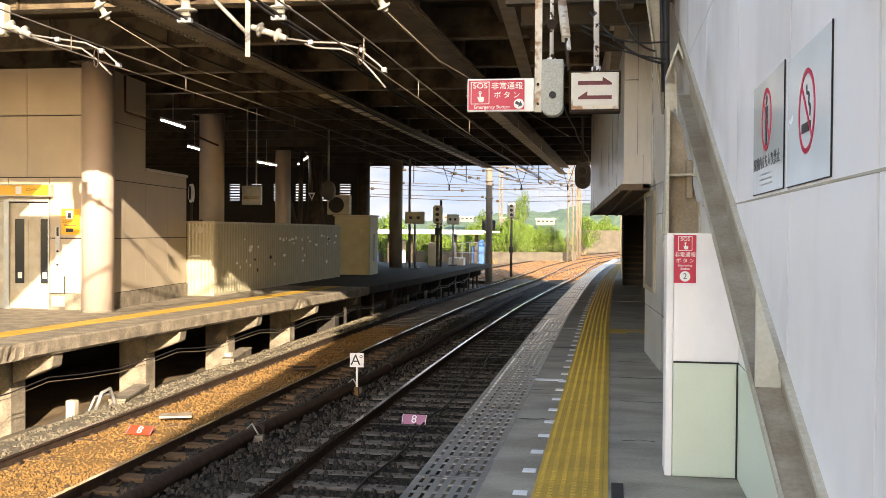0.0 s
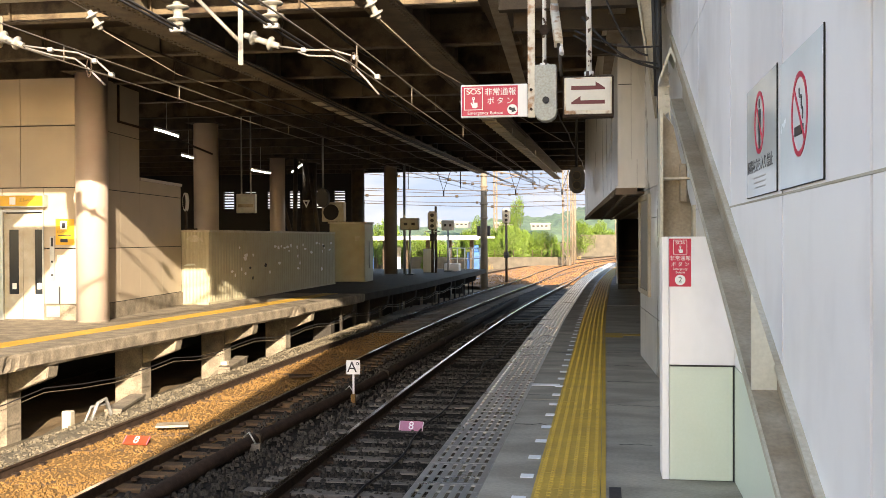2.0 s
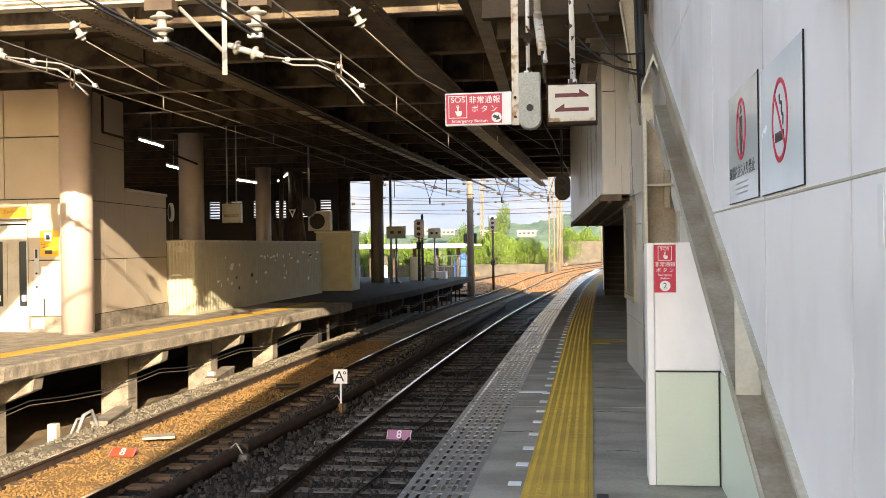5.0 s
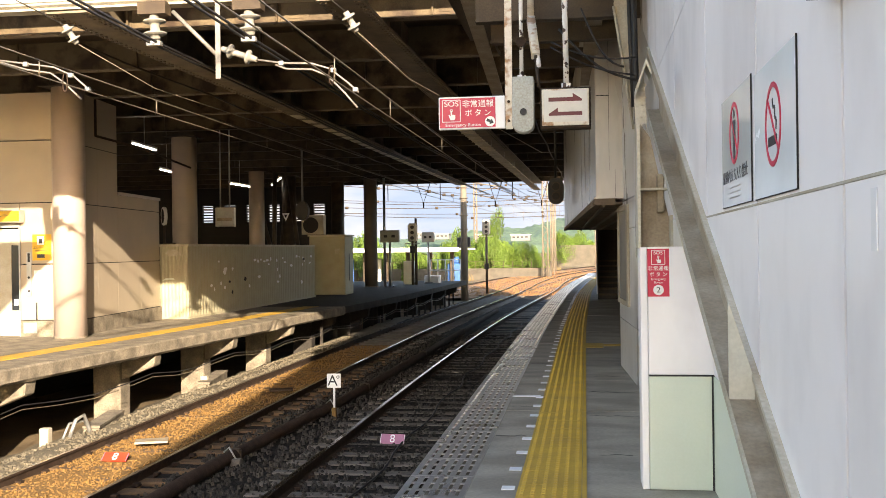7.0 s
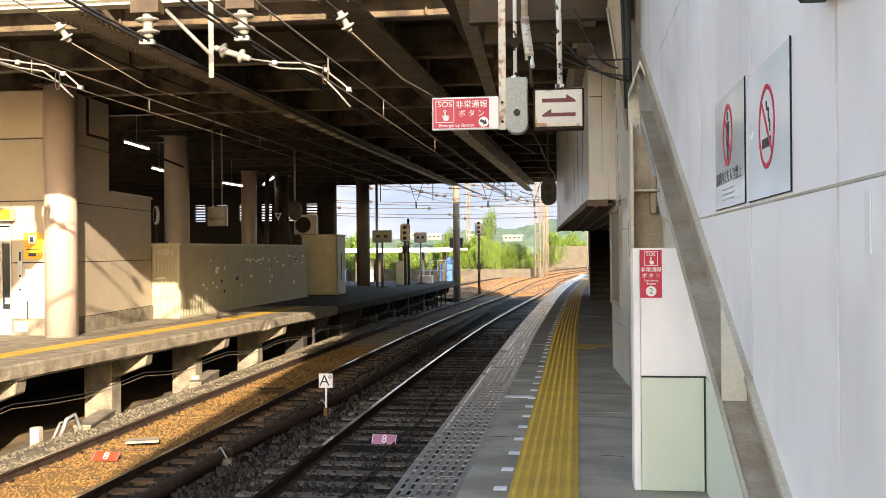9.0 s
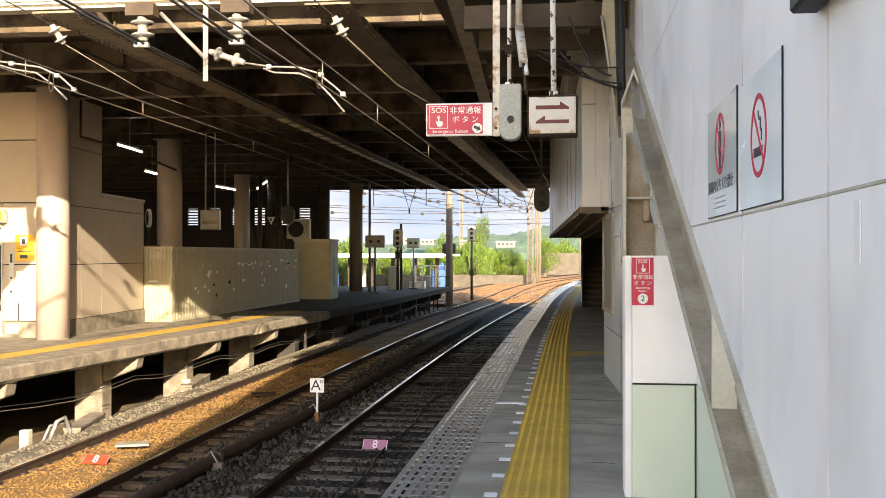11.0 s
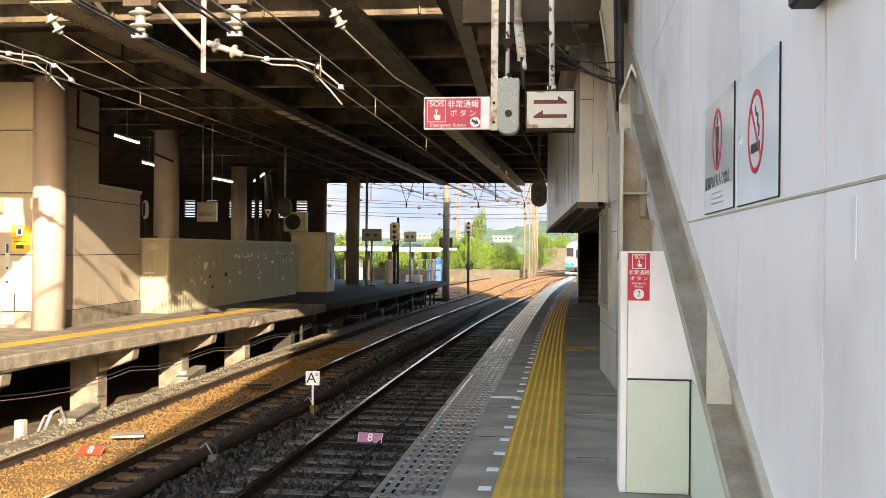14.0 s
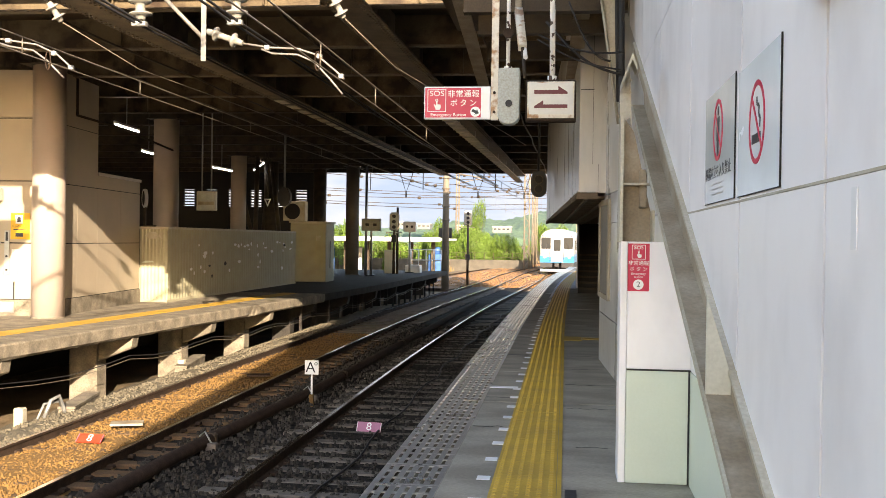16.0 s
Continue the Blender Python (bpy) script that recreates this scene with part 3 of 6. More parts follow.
def build_deck():
    d = thing("ceiling", "brown riveted steel bridge deck with girders over the tracks", "ceiling", kind="structure")
    # the deck's unseen east edge narrows past the stairs, so sun reaches the throat
    east = lerp_curve((13, 7.0), (33, 7.0), (33.5, 4.4), (52.5, -0.6), (60, -0.6))
    bm = BM()
    bm_prism(bm, [(-30, 13.6), (7, 13.6), (7, 33), (4.4, 33.5), (-0.6, 52.5), (-30, 52.5)], "z", 5.55, 5.7)
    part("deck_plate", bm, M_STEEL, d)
    rng = random.Random(2)
    for k in range(13):
        y = 14.9 + 3.1 * k
        bm = BM()
        bm_box(bm, -30, east(y), y - 0.012, y + 0.012, 5.0, 5.55)
        # angle stiffeners, set off from beam to beam
        for x in frange(-16.6 + 1.1 * (k % 2), 2.6 + 1.1 * (k % 2), 2.4):
            if x < east(y) - 0.2:
                bm_box(bm, x - 0.045, x + 0.045, y - 0.024, y - 0.012, 5.0, 5.55)
                bm_box(bm, x - 0.01, x + 0.01, y - 0.09, y - 0.024, 5.0, 5.55)
        # cover plates with rivets on the nearer beams
        if k < 5:
            for x in (-9.35 + 1.2 * (k % 2), -4.3 - 0.8 * (k % 2), -1.9 + 0.3 * k):
                bm_box(bm, x - 0.2, x + 0.2, y - 0.02, y - 0.012, 5.06, 5.5)
                for u in (-0.15, -0.05, 0.05, 0.15):
                    for w in range(5):
                        bm_box(bm, x + u - 0.013, x + u + 0.013, y - 0.03, y - 0.02, 5.1 + w * 0.085, 5.126 + w * 0.085)
        # far webs take a darker steel, the deck's shade put into colour
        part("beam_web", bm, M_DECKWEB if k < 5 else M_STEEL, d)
        bm = BM()
        bm_box(bm, -30, east(y), y - 0.11, y + 0.11, 4.975, 5.0)
        for x in frange(-17, 0, 0.22):
            if y < 25:
                bm_box(bm, x - 0.014, x + 0.014, y - 0.085, y - 0.057, 4.965, 4.976)
        # far flanges darken likewise, shade under the deck as paint
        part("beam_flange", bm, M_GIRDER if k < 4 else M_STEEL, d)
    # thin pipes slung along the beams
    for x, z in ((-9.6, 4.9), (-8.3, 4.93), (-4.6, 4.92), (-1.6, 4.9)):
        bm = BM()
        bm_tube(bm, [(x + 0.012 * v + 0.03 * math.sin(v), v, z + 0.02 * math.sin(v * 1.3)) for v in frange(15, 52, 2.0)], 0.022, 6)
        part("slung_pipe", bm, M_STEEL, d)
    skew = lambda y: 0.02 * (y - 13.4)
    for x, y_end in ((-7.13, 52.5), (-3.23, 52.5), (0.82, 44.0)):
        bm = BM()
        for (u0, u1, z0, z1) in ((-0.31, 0.31, 4.88, 4.91), (-0.015, 0.015, 4.91, 5.55), (-0.11, -0.015, 4.91, 4.922), (0.015, 0.11, 4.91, 4.922)):
            for v in bm_box(bm, u0, u1, 13.2 if z0 < 4.9 else 13.5, y_end, z0, z1):
                v.co.x += x + skew(v.co.y)
        for yy in frange(14.9, y_end - 1.5, 1.55):
            for v in bm_box(bm, -0.2, 0.2, yy - 0.008, yy + 0.008, 4.91, 5.4):
                v.co.x += x + skew(v.co.y)
        yy = 13.3
        while yy < 34:
            for u in (-0.27, -0.2, 0.2, 0.27):
                bm_box(bm, x + skew(yy) + u - 0.016, x + skew(yy) + u + 0.016, yy - 0.016, yy + 0.016, 4.862, 4.882)
            yy += 0.16
        part("girder", bm, M_GIRDER, d, "riveted girder")
    # sunlit edge beam with a pipe rail
    f = thing("edge_beam", "pale painted steel edge beam of the bridge in sunlight", "beam", kind="structure")
    bm = BM()
    bm_box(bm, -30, -1.0, 13.3, 13.42, 4.95, 5.5)
    bm_box(bm, -30, -1.0, 13.18, 13.42, 4.93, 4.96)
    bm_box(bm, -30, -1.0, 13.2, 13.3, 5.1, 5.14)
    part("plate", bm, M_CREAM, f)
    bm = BM()
    bm_cyl(bm, (-30, 13.12, 5.06), (-1.0, 13.12, 5.06), 0.035, 10)
    bm_cyl(bm, (-30, 13.12, 5.3), (-1.0, 13.12, 5.3), 0.035, 10)
    part("pipe", bm, M_SIGNW, f)
    # a cable tray under the deck, and pale strips for light on a girder
    t = thing("cable_tray", "long perforated pale cable tray under the bridge deck", "cable tray")
    bm = BM()
    sk = lambda y: -2.92 + 0.021 * (y - 26.6)
    solid_strip(bm, lambda y: sk(y) - 0.16, lambda y: sk(y) + 0.16, frange(22, 52, 3), 4.5, 4.53)
    for yy in frange(22.3, 51.5, 0.7):
        bm_box(bm, sk(yy) - 0.18, sk(yy) + 0.18, yy, yy + 0.06, 4.485, 4.54)
    part("tray", bm, M_TRAY, t)
    sk2 = lambda y: -6.98 + 0.02 * (y - 26.3)
    # pale plates paint the light patches on the girder's flange
    for yy in frange(24.0, 51.5, 1.0):
        box("girder_light_patch", sk2(yy) - 0.12, sk2(yy) + 0.12, yy, yy + 0.6, 4.85, 4.866, M_TRAY, t)
    for yy in frange(23, 51, 4):
        box("hanger", sk(yy) - 0.01, sk(yy) + 0.01, yy, yy + 0.02, 4.53, 5.0, M_GALV, t)
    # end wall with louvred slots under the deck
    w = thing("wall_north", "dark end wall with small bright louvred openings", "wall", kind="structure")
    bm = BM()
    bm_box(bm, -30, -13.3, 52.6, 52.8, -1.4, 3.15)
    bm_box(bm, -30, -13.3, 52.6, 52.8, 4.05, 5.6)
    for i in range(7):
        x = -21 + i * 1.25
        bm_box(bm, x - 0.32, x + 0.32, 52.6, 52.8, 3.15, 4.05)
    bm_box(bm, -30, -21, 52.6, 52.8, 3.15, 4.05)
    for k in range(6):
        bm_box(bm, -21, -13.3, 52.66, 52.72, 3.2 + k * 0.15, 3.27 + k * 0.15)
    # near-black colour holds the shade at the deck's far end
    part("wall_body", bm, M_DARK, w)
    # closing wall added here, painted as the darkness behind the columns
    w = thing("wall_west", "near-black closing wall added for the dark behind the far platform", "wall", kind="structure")
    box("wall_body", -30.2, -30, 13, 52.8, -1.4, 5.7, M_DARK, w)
    # added wall, out of view, keeps daylight from under the bridge
    w = thing("wall_light_block", "unseen dark concrete wall added beyond the stairs to keep light out", "wall", kind="structure")
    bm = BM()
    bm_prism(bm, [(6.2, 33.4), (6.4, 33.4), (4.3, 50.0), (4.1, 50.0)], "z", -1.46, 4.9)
    part("wall_body", bm, M_DARKCONC, w)
    # unseen canopy added over the far platform to shade the elevator front
    c = thing("shade_canopy_far", "unseen cream canopy roof added to shade the elevator front", "canopy", kind="structure")
    box("roof_sheet", -14.5, -8.4, -6, 12.15, 4.2, 4.3, M_CREAM, c)
    box("roof_sheet", -14.5, -8.84, 12.155, 12.95, 4.2, 4.3, M_CREAM, c)
    box("roof_sheet", -14.5, -10.25, 12.955, 14.9, 4.2, 4.3, M_CREAM, c)
    for y in (2.0, 7.0, 12.0):
        bm = BM()
        bm_cyl(bm, (-11.5, y, LZ), (-11.5, y, 4.2), 0.09, 12)
        part("post", bm, M_CREAM, c)
    # canopy over the near platform, behind and above the viewer
    c = thing("canopy", "cream steel canopy roof over the near platform", "canopy", kind="structure")
    bm = BM()
    # first sheet ends the sun patch; second, unseen, is added to darken below
    bm_box(bm, -1.45, 0.58, 9.7, 13.2, 4.25, 4.35)
    bm_box(bm, -0.1, 0.58, 2.0, 9.695, 4.25, 4.35)
    part("roof_sheet", bm, M_STEEL, c)
    box("purlin", -1.0, 0.58, 8.24, 8.37, 4.245, 4.35, M_GIRDER, c)
    for (a, b, w2) in (((-1.1, 8.5, 4.15), (-1.2, 14.4, 3.72), 0.08), ((0.2, 8.5, 4.15), (0.06, 14.0, 3.75), 0.09)):
        bm = BM()
        a, b = Vector(a), Vector(b)
        m = look(a, b)
        bm_box(bm, -w2, w2, -0.012, 0.012, -(b - a).length, 0, m)
        bm_box(bm, -0.012, 0.012, 0.0, 0.16, -(b - a).length, 0, m)
        part("rafter", bm, M_DIRTY, c)
    for y, z in ((9.6, 3.68), (11.2, 3.8), (12.5, 3.75)):
        bm = BM()
        bm_box(bm, -1.0, 0.55, y - 0.015, y + 0.015, z, z + 0.22)
        bm_box(bm, -1.0, 0.55, y - 0.07, y + 0.07, z - 0.015, z)
        part("purlin", bm, M_STEEL, c)


build_ground()
build_tracks()
build_platforms()
build_deck()


# ---- the stair enclosure beside the near platform ----
WX = 0.60
TO_WALL = Matrix(((0, 0, -1, 0), (-1, 0, 0, 0), (0, 1, 0, 0), (0, 0, 0, 1)))   # plate on a wall that faces the tracks


def on_wall(x, y, z):
    """Plane on the east wall: u runs towards the viewer's right, v up, depth out of the wall."""
    return Matrix.Translation((x, y, z)) @ TO_WALL


def to_viewer(x, y, z):
    """Plane that faces down the platform."""
    return pose(x, y, z, 90, 0, 0)


def stringer_z(y):
    return 1.65 + 0.40 * (y - 5.11)


def build_right_wall():
    w = thing("wall_east", "white panelled wall of the stair enclosure with dark joints", "wall", kind="structure")
    # the enclosure's unseen head climbs to set the shadow edge on the far track
    below = lambda poly, off=0.0: clip(clip(poly, -0.40, 1.0, 1.65 - 0.40 * 5.11 + off), 0.112, -1.0, -5.32)
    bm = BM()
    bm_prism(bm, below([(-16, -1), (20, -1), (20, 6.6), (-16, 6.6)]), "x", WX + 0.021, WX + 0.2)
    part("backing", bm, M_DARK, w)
    ys = (-16, -10, -5, -2.4, -1.2, 0.05, 1.25, 2.42, 3.585, 5.03, 6.72, 8.4, 10.2, 12.4, 15)
    for y0, y1 in zip(ys, ys[1:]):
        for z0, z1 in ((-0.5, 1.647), (1.647, 2.92), (2.92, 4.4), (4.4, 6.6)):
            poly = below([(y0 + 0.011, z0 + 0.004), (y1 - 0.011, z0 + 0.004), (y1 - 0.011, z1 - 0.004), (y0 + 0.011, z1 - 0.004)])
            if len(poly) > 2:
                bm = BM()
                bm_prism(bm, poly, "x", WX, WX + 0.018)
                part("panel", bm, M_WHITE, w)
    bm = BM()
    bm_box(bm, WX - 0.002, WX + 0.012, -5, 5.1, 1.644, 1.651)
    part("joint_strip", bm, M_CREAM, w, "cream joint strip")
    # inclined channel under the wall
    c = thing("stair_stringer", "dirty cream steel channel sloping along the stair wall", "stair stringer")
    def run(bm, x0, x1, lo, hi, y0, y1):
        bm_prism(bm, [(y0, stringer_z(y0) + lo), (y1, stringer_z(y1) + lo), (y1, stringer_z(y1) + hi), (y0, stringer_z(y0) + hi)], "x", x0, x1)
    foot = lambda y: 1.335 + 0.37 * (y - 4.58)
    bm = BM()
    bm_prism(bm, [(0.5, foot(0.5) - 0.02), (7.9, foot(7.9) - 0.02), (7.9, stringer_z(7.9)), (0.5, stringer_z(0.5))], "x", 0.585, 0.60)
    run(bm, 0.585, 0.60, -0.12, 0.0, 7.9, 9.2)
    part("web", bm, M_DIRTY, c)
    bm = BM()
    bm_prism(bm, [(0.5, foot(0.5) - 0.012), (7.9, foot(7.9) - 0.012), (7.9, foot(7.9)), (0.5, foot(0.5))], "x", 0.495, 0.60)
    part("lower_flange", bm, M_DIRTY, c)
    bm = BM()
    bm_prism(bm, [(0.5, foot(0.5) - 0.016), (7.9, foot(7.9) - 0.016), (7.9, foot(7.9) + 0.008), (0.5, foot(0.5) + 0.008)], "x", 0.486, 0.496)
    part("lip", bm, M_CREAM, c, "pale worn lip")
    bm = BM()
    run(bm, 0.575, 0.602, -0.006, 0.014, 0.5, 9.2)
    part("upper_flange", bm, M_CREAM, c)
    bm = BM()
    bm_prism(bm, [(0.498, foot(3.6)), (0.584, foot(3.6)), (0.584, 1.04), (0.498, 1.315)], "y", 3.6, 3.612)
    part("stiffener", bm, M_PLATE, c, "pale stiffener plate")
    # the corner column with a dressed foot
    k = thing("steel_column", "cream H-section steel column with rust and a pale dressed foot", "column")
    bm = BM()
    bm_box(bm, 0.335, 0.355, 6.36, 6.62, 1.5, 2.3)
    bm_box(bm, 0.535, 0.55, 6.36, 6.62, 1.5, 1.7)
    part("flange", bm, M_CREAM, k)
    bm = BM()
    bm_prism(bm, [(0.355, 1.5), (0.55, 1.5), (0.555, 1.6), (0.425, 2.2), (0.355, 2.3)], "y", 6.50, 6.515)
    part("web", bm, M_DIRTY, k)
    box("stiffener", 0.356, 0.545, 6.38, 6.5, 1.86, 1.872, M_CREAM, k)
    bm = BM()
    bm_prism(bm, [(0.335, 2.24), (0.40, 2.3), (0.415, 2.22), (0.395, 2.62), (0.40, 2.68), (0.335, 2.5)], "y", 6.56, 6.575)
    bm_prism(bm, [(0.335, 2.5), (0.40, 2.68), (0.43, 2.6), (0.43, 2.57), (0.40, 2.64), (0.335, 2.46)], "y", 6.36, 6.575)
    part("splice_plate", bm, M_CREAM, k)
    for i in range(6):
        bm = BM()
        bm_cyl(bm, (0.385 + 0.012 * (i % 2), 6.56, 2.34 + i * 0.04), (0.385 + 0.012 * (i % 2), 6.545, 2.34 + i * 0.04), 0.011, 6)
        part("bolt", bm, M_CREAM, k)
    box("junction_box", 0.46, 0.505, 6.44, 6.495, 1.72, 1.96, M_DIRTY, k, "small grey cabinet", 0.006)
    box("upper_panel", 0.39, 0.785, 6.352, 6.5, 0.713, 1.505, M_WHITE, k, "white dressing panel", 0.003)
    box("lower_panel", 0.39, 0.785, 6.35, 6.5, 0.003, 0.705, M_GREEN, k, "pale green dressing panel", 0.003)
    box("corner_strip", 0.345, 0.388, 6.35, 6.62, 0.002, 1.505, M_WHITE, k, "", 0.004)
    box("black_trim", 0.392, 0.786, 6.346, 6.36, 0.704, 0.714, M_BLACK, k)
    box("black_trim", 0.768, 0.778, 6.343, 6.36, 0.003, 0.704, M_BLACK, k)
    s = thing("wall_recess", "pale wall under the stair channel", "wall", kind="structure")
    bm = BM()
    bm_prism(bm, clip([(0, 0.002), (6.34, 0.002), (6.34, 0.705), (0, 0.705)], 0.40, -1.0, 0.40 * 5.11 - 1.65 + 0.16), "x", 0.78, 0.8)
    part("lower_panel", bm, M_GREEN, s)
    bm = BM()
    bm_prism(bm, clip([(0, 0.713), (6.34, 0.713), (6.34, 1.9), (0, 1.9)], 0.40, -1.0, 0.40 * 5.11 - 1.65 + 0.16), "x", 0.78, 0.8)
    part("upper_panel", bm, M_WHITE, s)
    # wall beyond the column, in panels, with a narrow window
    b = thing("wall_passage", "white panelled wall beside the platform stairs", "wall", kind="structure")
    xb = lambda y: 0.56 + (10.85 - y) * 0.056
    for y0, y1 in ((6.62, 8.7), (8.7, 10.75), (10.75, 12.35), (12.35, 13.0)):
        for z0, z1 in ((0.003, 0.62), (0.62, 1.72), (1.72, 2.06), (2.06, 5.2)):
            bm = BM()
            for v in bm_box(bm, 0, 0.1, y0 + 0.004, y1 - 0.004, z0 + 0.004, z1 - 0.004):
                v.co.x += xb(v.co.y)
            part("panel", bm, M_GREYW, b)
    wdw = thing("window_1", "tall narrow window with a worn brown frame", "window", kind="structure")
    bm = BM()
    for (y0, y1, z0, z1) in ((11.7, 11.85, 0.82, 2.0), (12.8, 12.95, 0.82, 2.0), (11.85, 12.8, 0.82, 0.88), (11.85, 12.8, 1.94, 2.0)):
        for v in bm_box(bm, -0.03, 0.03, y0, y1, z0, z1):
            v.co.x += xb(v.co.y)
    part("window_frame", bm, M_DIRTY, wdw)
    bm = BM()
    for v in bm_box(bm, -0.014, -0.01, 11.85, 12.8, 0.88, 1.94):
        v.co.x += xb(v.co.y)
    part("pane", bm, M_FROST, wdw)
    # added out of view, so no sun leaks under the stringer
    e = thing("wall_back", "plain unseen rear wall of the stair enclosure, added to stop the sun", "wall", kind="structure")
    bm = BM()
    bm_prism(bm, [(-16, -0.3), (33.2, -0.3), (33.2, 5.4), (1.7, 5.4), (-16, 3.42)], "x", 1.76, 1.9)
    part("wall_body", bm, M_WHITE, e)
    # boxed-in overhang
    o = thing("overhang", "white sheet-clad stair overhang with a dark drip edge", "overhang")
    near, far = Vector((0.15, 12.4, 2.1)), Vector((-0.59, 30.4, 2.1))
    bm = BM()
    lo = [bm.verts.new((x, y, 2.1)) for x, y in ((near.x, near.y), (0.9, near.y), (0.9, far.y), (far.x, far.y))]
    hi = [bm.verts.new((v.co.x, v.co.y, 4.95)) for v in lo]
    bm.faces.new(lo[::-1]); bm.faces.new(hi)
    for i in range(4):
        bm.faces.new((lo[i], lo[(i + 1) % 4], hi[(i + 1) % 4], hi[i]))
    part("cladding", bm, M_GREYW, o)
    bm = BM()
    for v in bm_box(bm, -0.02, 0.05, near.y - 0.02, far.y, 2.02, 2.1):
        v.co.x += near.x + (far.x - near.x) * (v.co.y - near.y) / (far.y - near.y)
    bm_box(bm, near.x - 0.02, 0.38, near.y - 0.03, near.y, 2.02, 2.1)
    part("drip_edge", bm, M_WOODB, o, "dark weathered drip edge")
    bm = BM()
    for v in bm_box(bm, -0.026, 0.03, near.y - 0.04, far.y, 2.1, 2.122):
        v.co.x += near.x + (far.x - near.x) * (v.co.y - near.y) / (far.y - near.y)
    bm_box(bm, near.x - 0.026, 0.385, near.y - 0.045, near.y + 0.02, 2.1, 2.122)
    part("edge_trim", bm, M_GREYW, o, "pale metal trim on the drip edge")
    for x in (0.24, 0.5, 0.76):
        bm = BM()
        for v in bm_box(bm, -0.02, 0.02, 12.5, 29.4, 2.0, 2.03):
            v.co.x += x - 0.02 * (v.co.y - 12.5)
        part("soffit_beam", bm, M_GIRDER, o, "brown soffit batten")
    for x, z0, z1 in ((0.31, 2.45, 4.9), (0.38, 2.1, 2.45), (0.16, 3.35, 3.36)):
        box("joint", x, x + (0.004 if z1 - z0 > 0.1 else 0.16), near.y - 0.004, near.y, z0, z1, M_BLACK, o)
    for yy in frange(12.5, 29.3, 0.8):
        box("soffit_board", -0.55 + (30.4 - yy) * 0.037, 0.88, yy, yy + 0.72, 2.03, 2.06, M_WOODB, o)
    # dark stairs that climb beyond the passage
    st = thing("staircase", "dark steel platform staircase seen from its foot", "staircase")
    for i in range(11):
        y = 29.6 + 0.29 * i
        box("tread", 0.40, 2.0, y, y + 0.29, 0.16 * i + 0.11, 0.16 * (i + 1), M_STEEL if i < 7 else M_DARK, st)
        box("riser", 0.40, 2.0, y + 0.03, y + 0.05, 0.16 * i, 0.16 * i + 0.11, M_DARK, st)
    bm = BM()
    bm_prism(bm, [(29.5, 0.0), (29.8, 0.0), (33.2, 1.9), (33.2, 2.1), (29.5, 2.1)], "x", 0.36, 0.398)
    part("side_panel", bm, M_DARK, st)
    # near-black panel paints the dark at the back of the stairwell
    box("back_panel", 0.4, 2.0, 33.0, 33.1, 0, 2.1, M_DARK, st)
    # the inner wall's near black is the passage's shade
    p = thing("passage_block", "inner wall behind the staircase, near black for the stairwell's shade", "wall", kind="structure")
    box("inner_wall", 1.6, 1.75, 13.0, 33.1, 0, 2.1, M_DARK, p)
    box("end_wall", 0.36, 6.2, 33.2, 33.4, 0, 4.95, M_WHITE, p)
    # black pipe and cables down the corner
    c = thing("downpipe", "black rubber-clad cables running down the wall corner", "cable")
    bm = BM()
    bm_tube(bm, [(0.47, 9.4, 4.6), (0.485, 9.4, 3.3), (0.50, 9.4, 2.6), (0.505, 9.4, 1.75)], 0.028, 8)
    bm_tube(bm, [(0.42, 9.45, 4.5), (0.45, 9.45, 3.4), (0.47, 9.45, 2.8)], 0.022, 8)
    part("pipe", bm, M_BLACK, c)
    c = thing("bracing_strip", "thin cream angle bar slanting down to the pipe", "brace")
    bm = BM()
    bm_tube(bm, [(0.30, 9.5, 3.75), (0.47, 9.5, 2.6)], 0.014, 6)
    bm_prism(bm, [(0.30, 3.75), (0.47, 2.62), (0.47, 4.3), (0.34, 4.3)], "y", 9.52, 9.53)
    part("bar", bm, M_CREAM, c)


def slash(cx, cy, r, w):
    """A bar across a ring from upper left to lower right."""
    k, q = r * 0.707, w * 0.707
    return [(cx - k - q / 2, cy + k - q / 2), (cx - k + q / 2, cy + k + q / 2), (cx + k + q / 2, cy - k + q / 2), (cx + k - q / 2, cy - k - q / 2)]


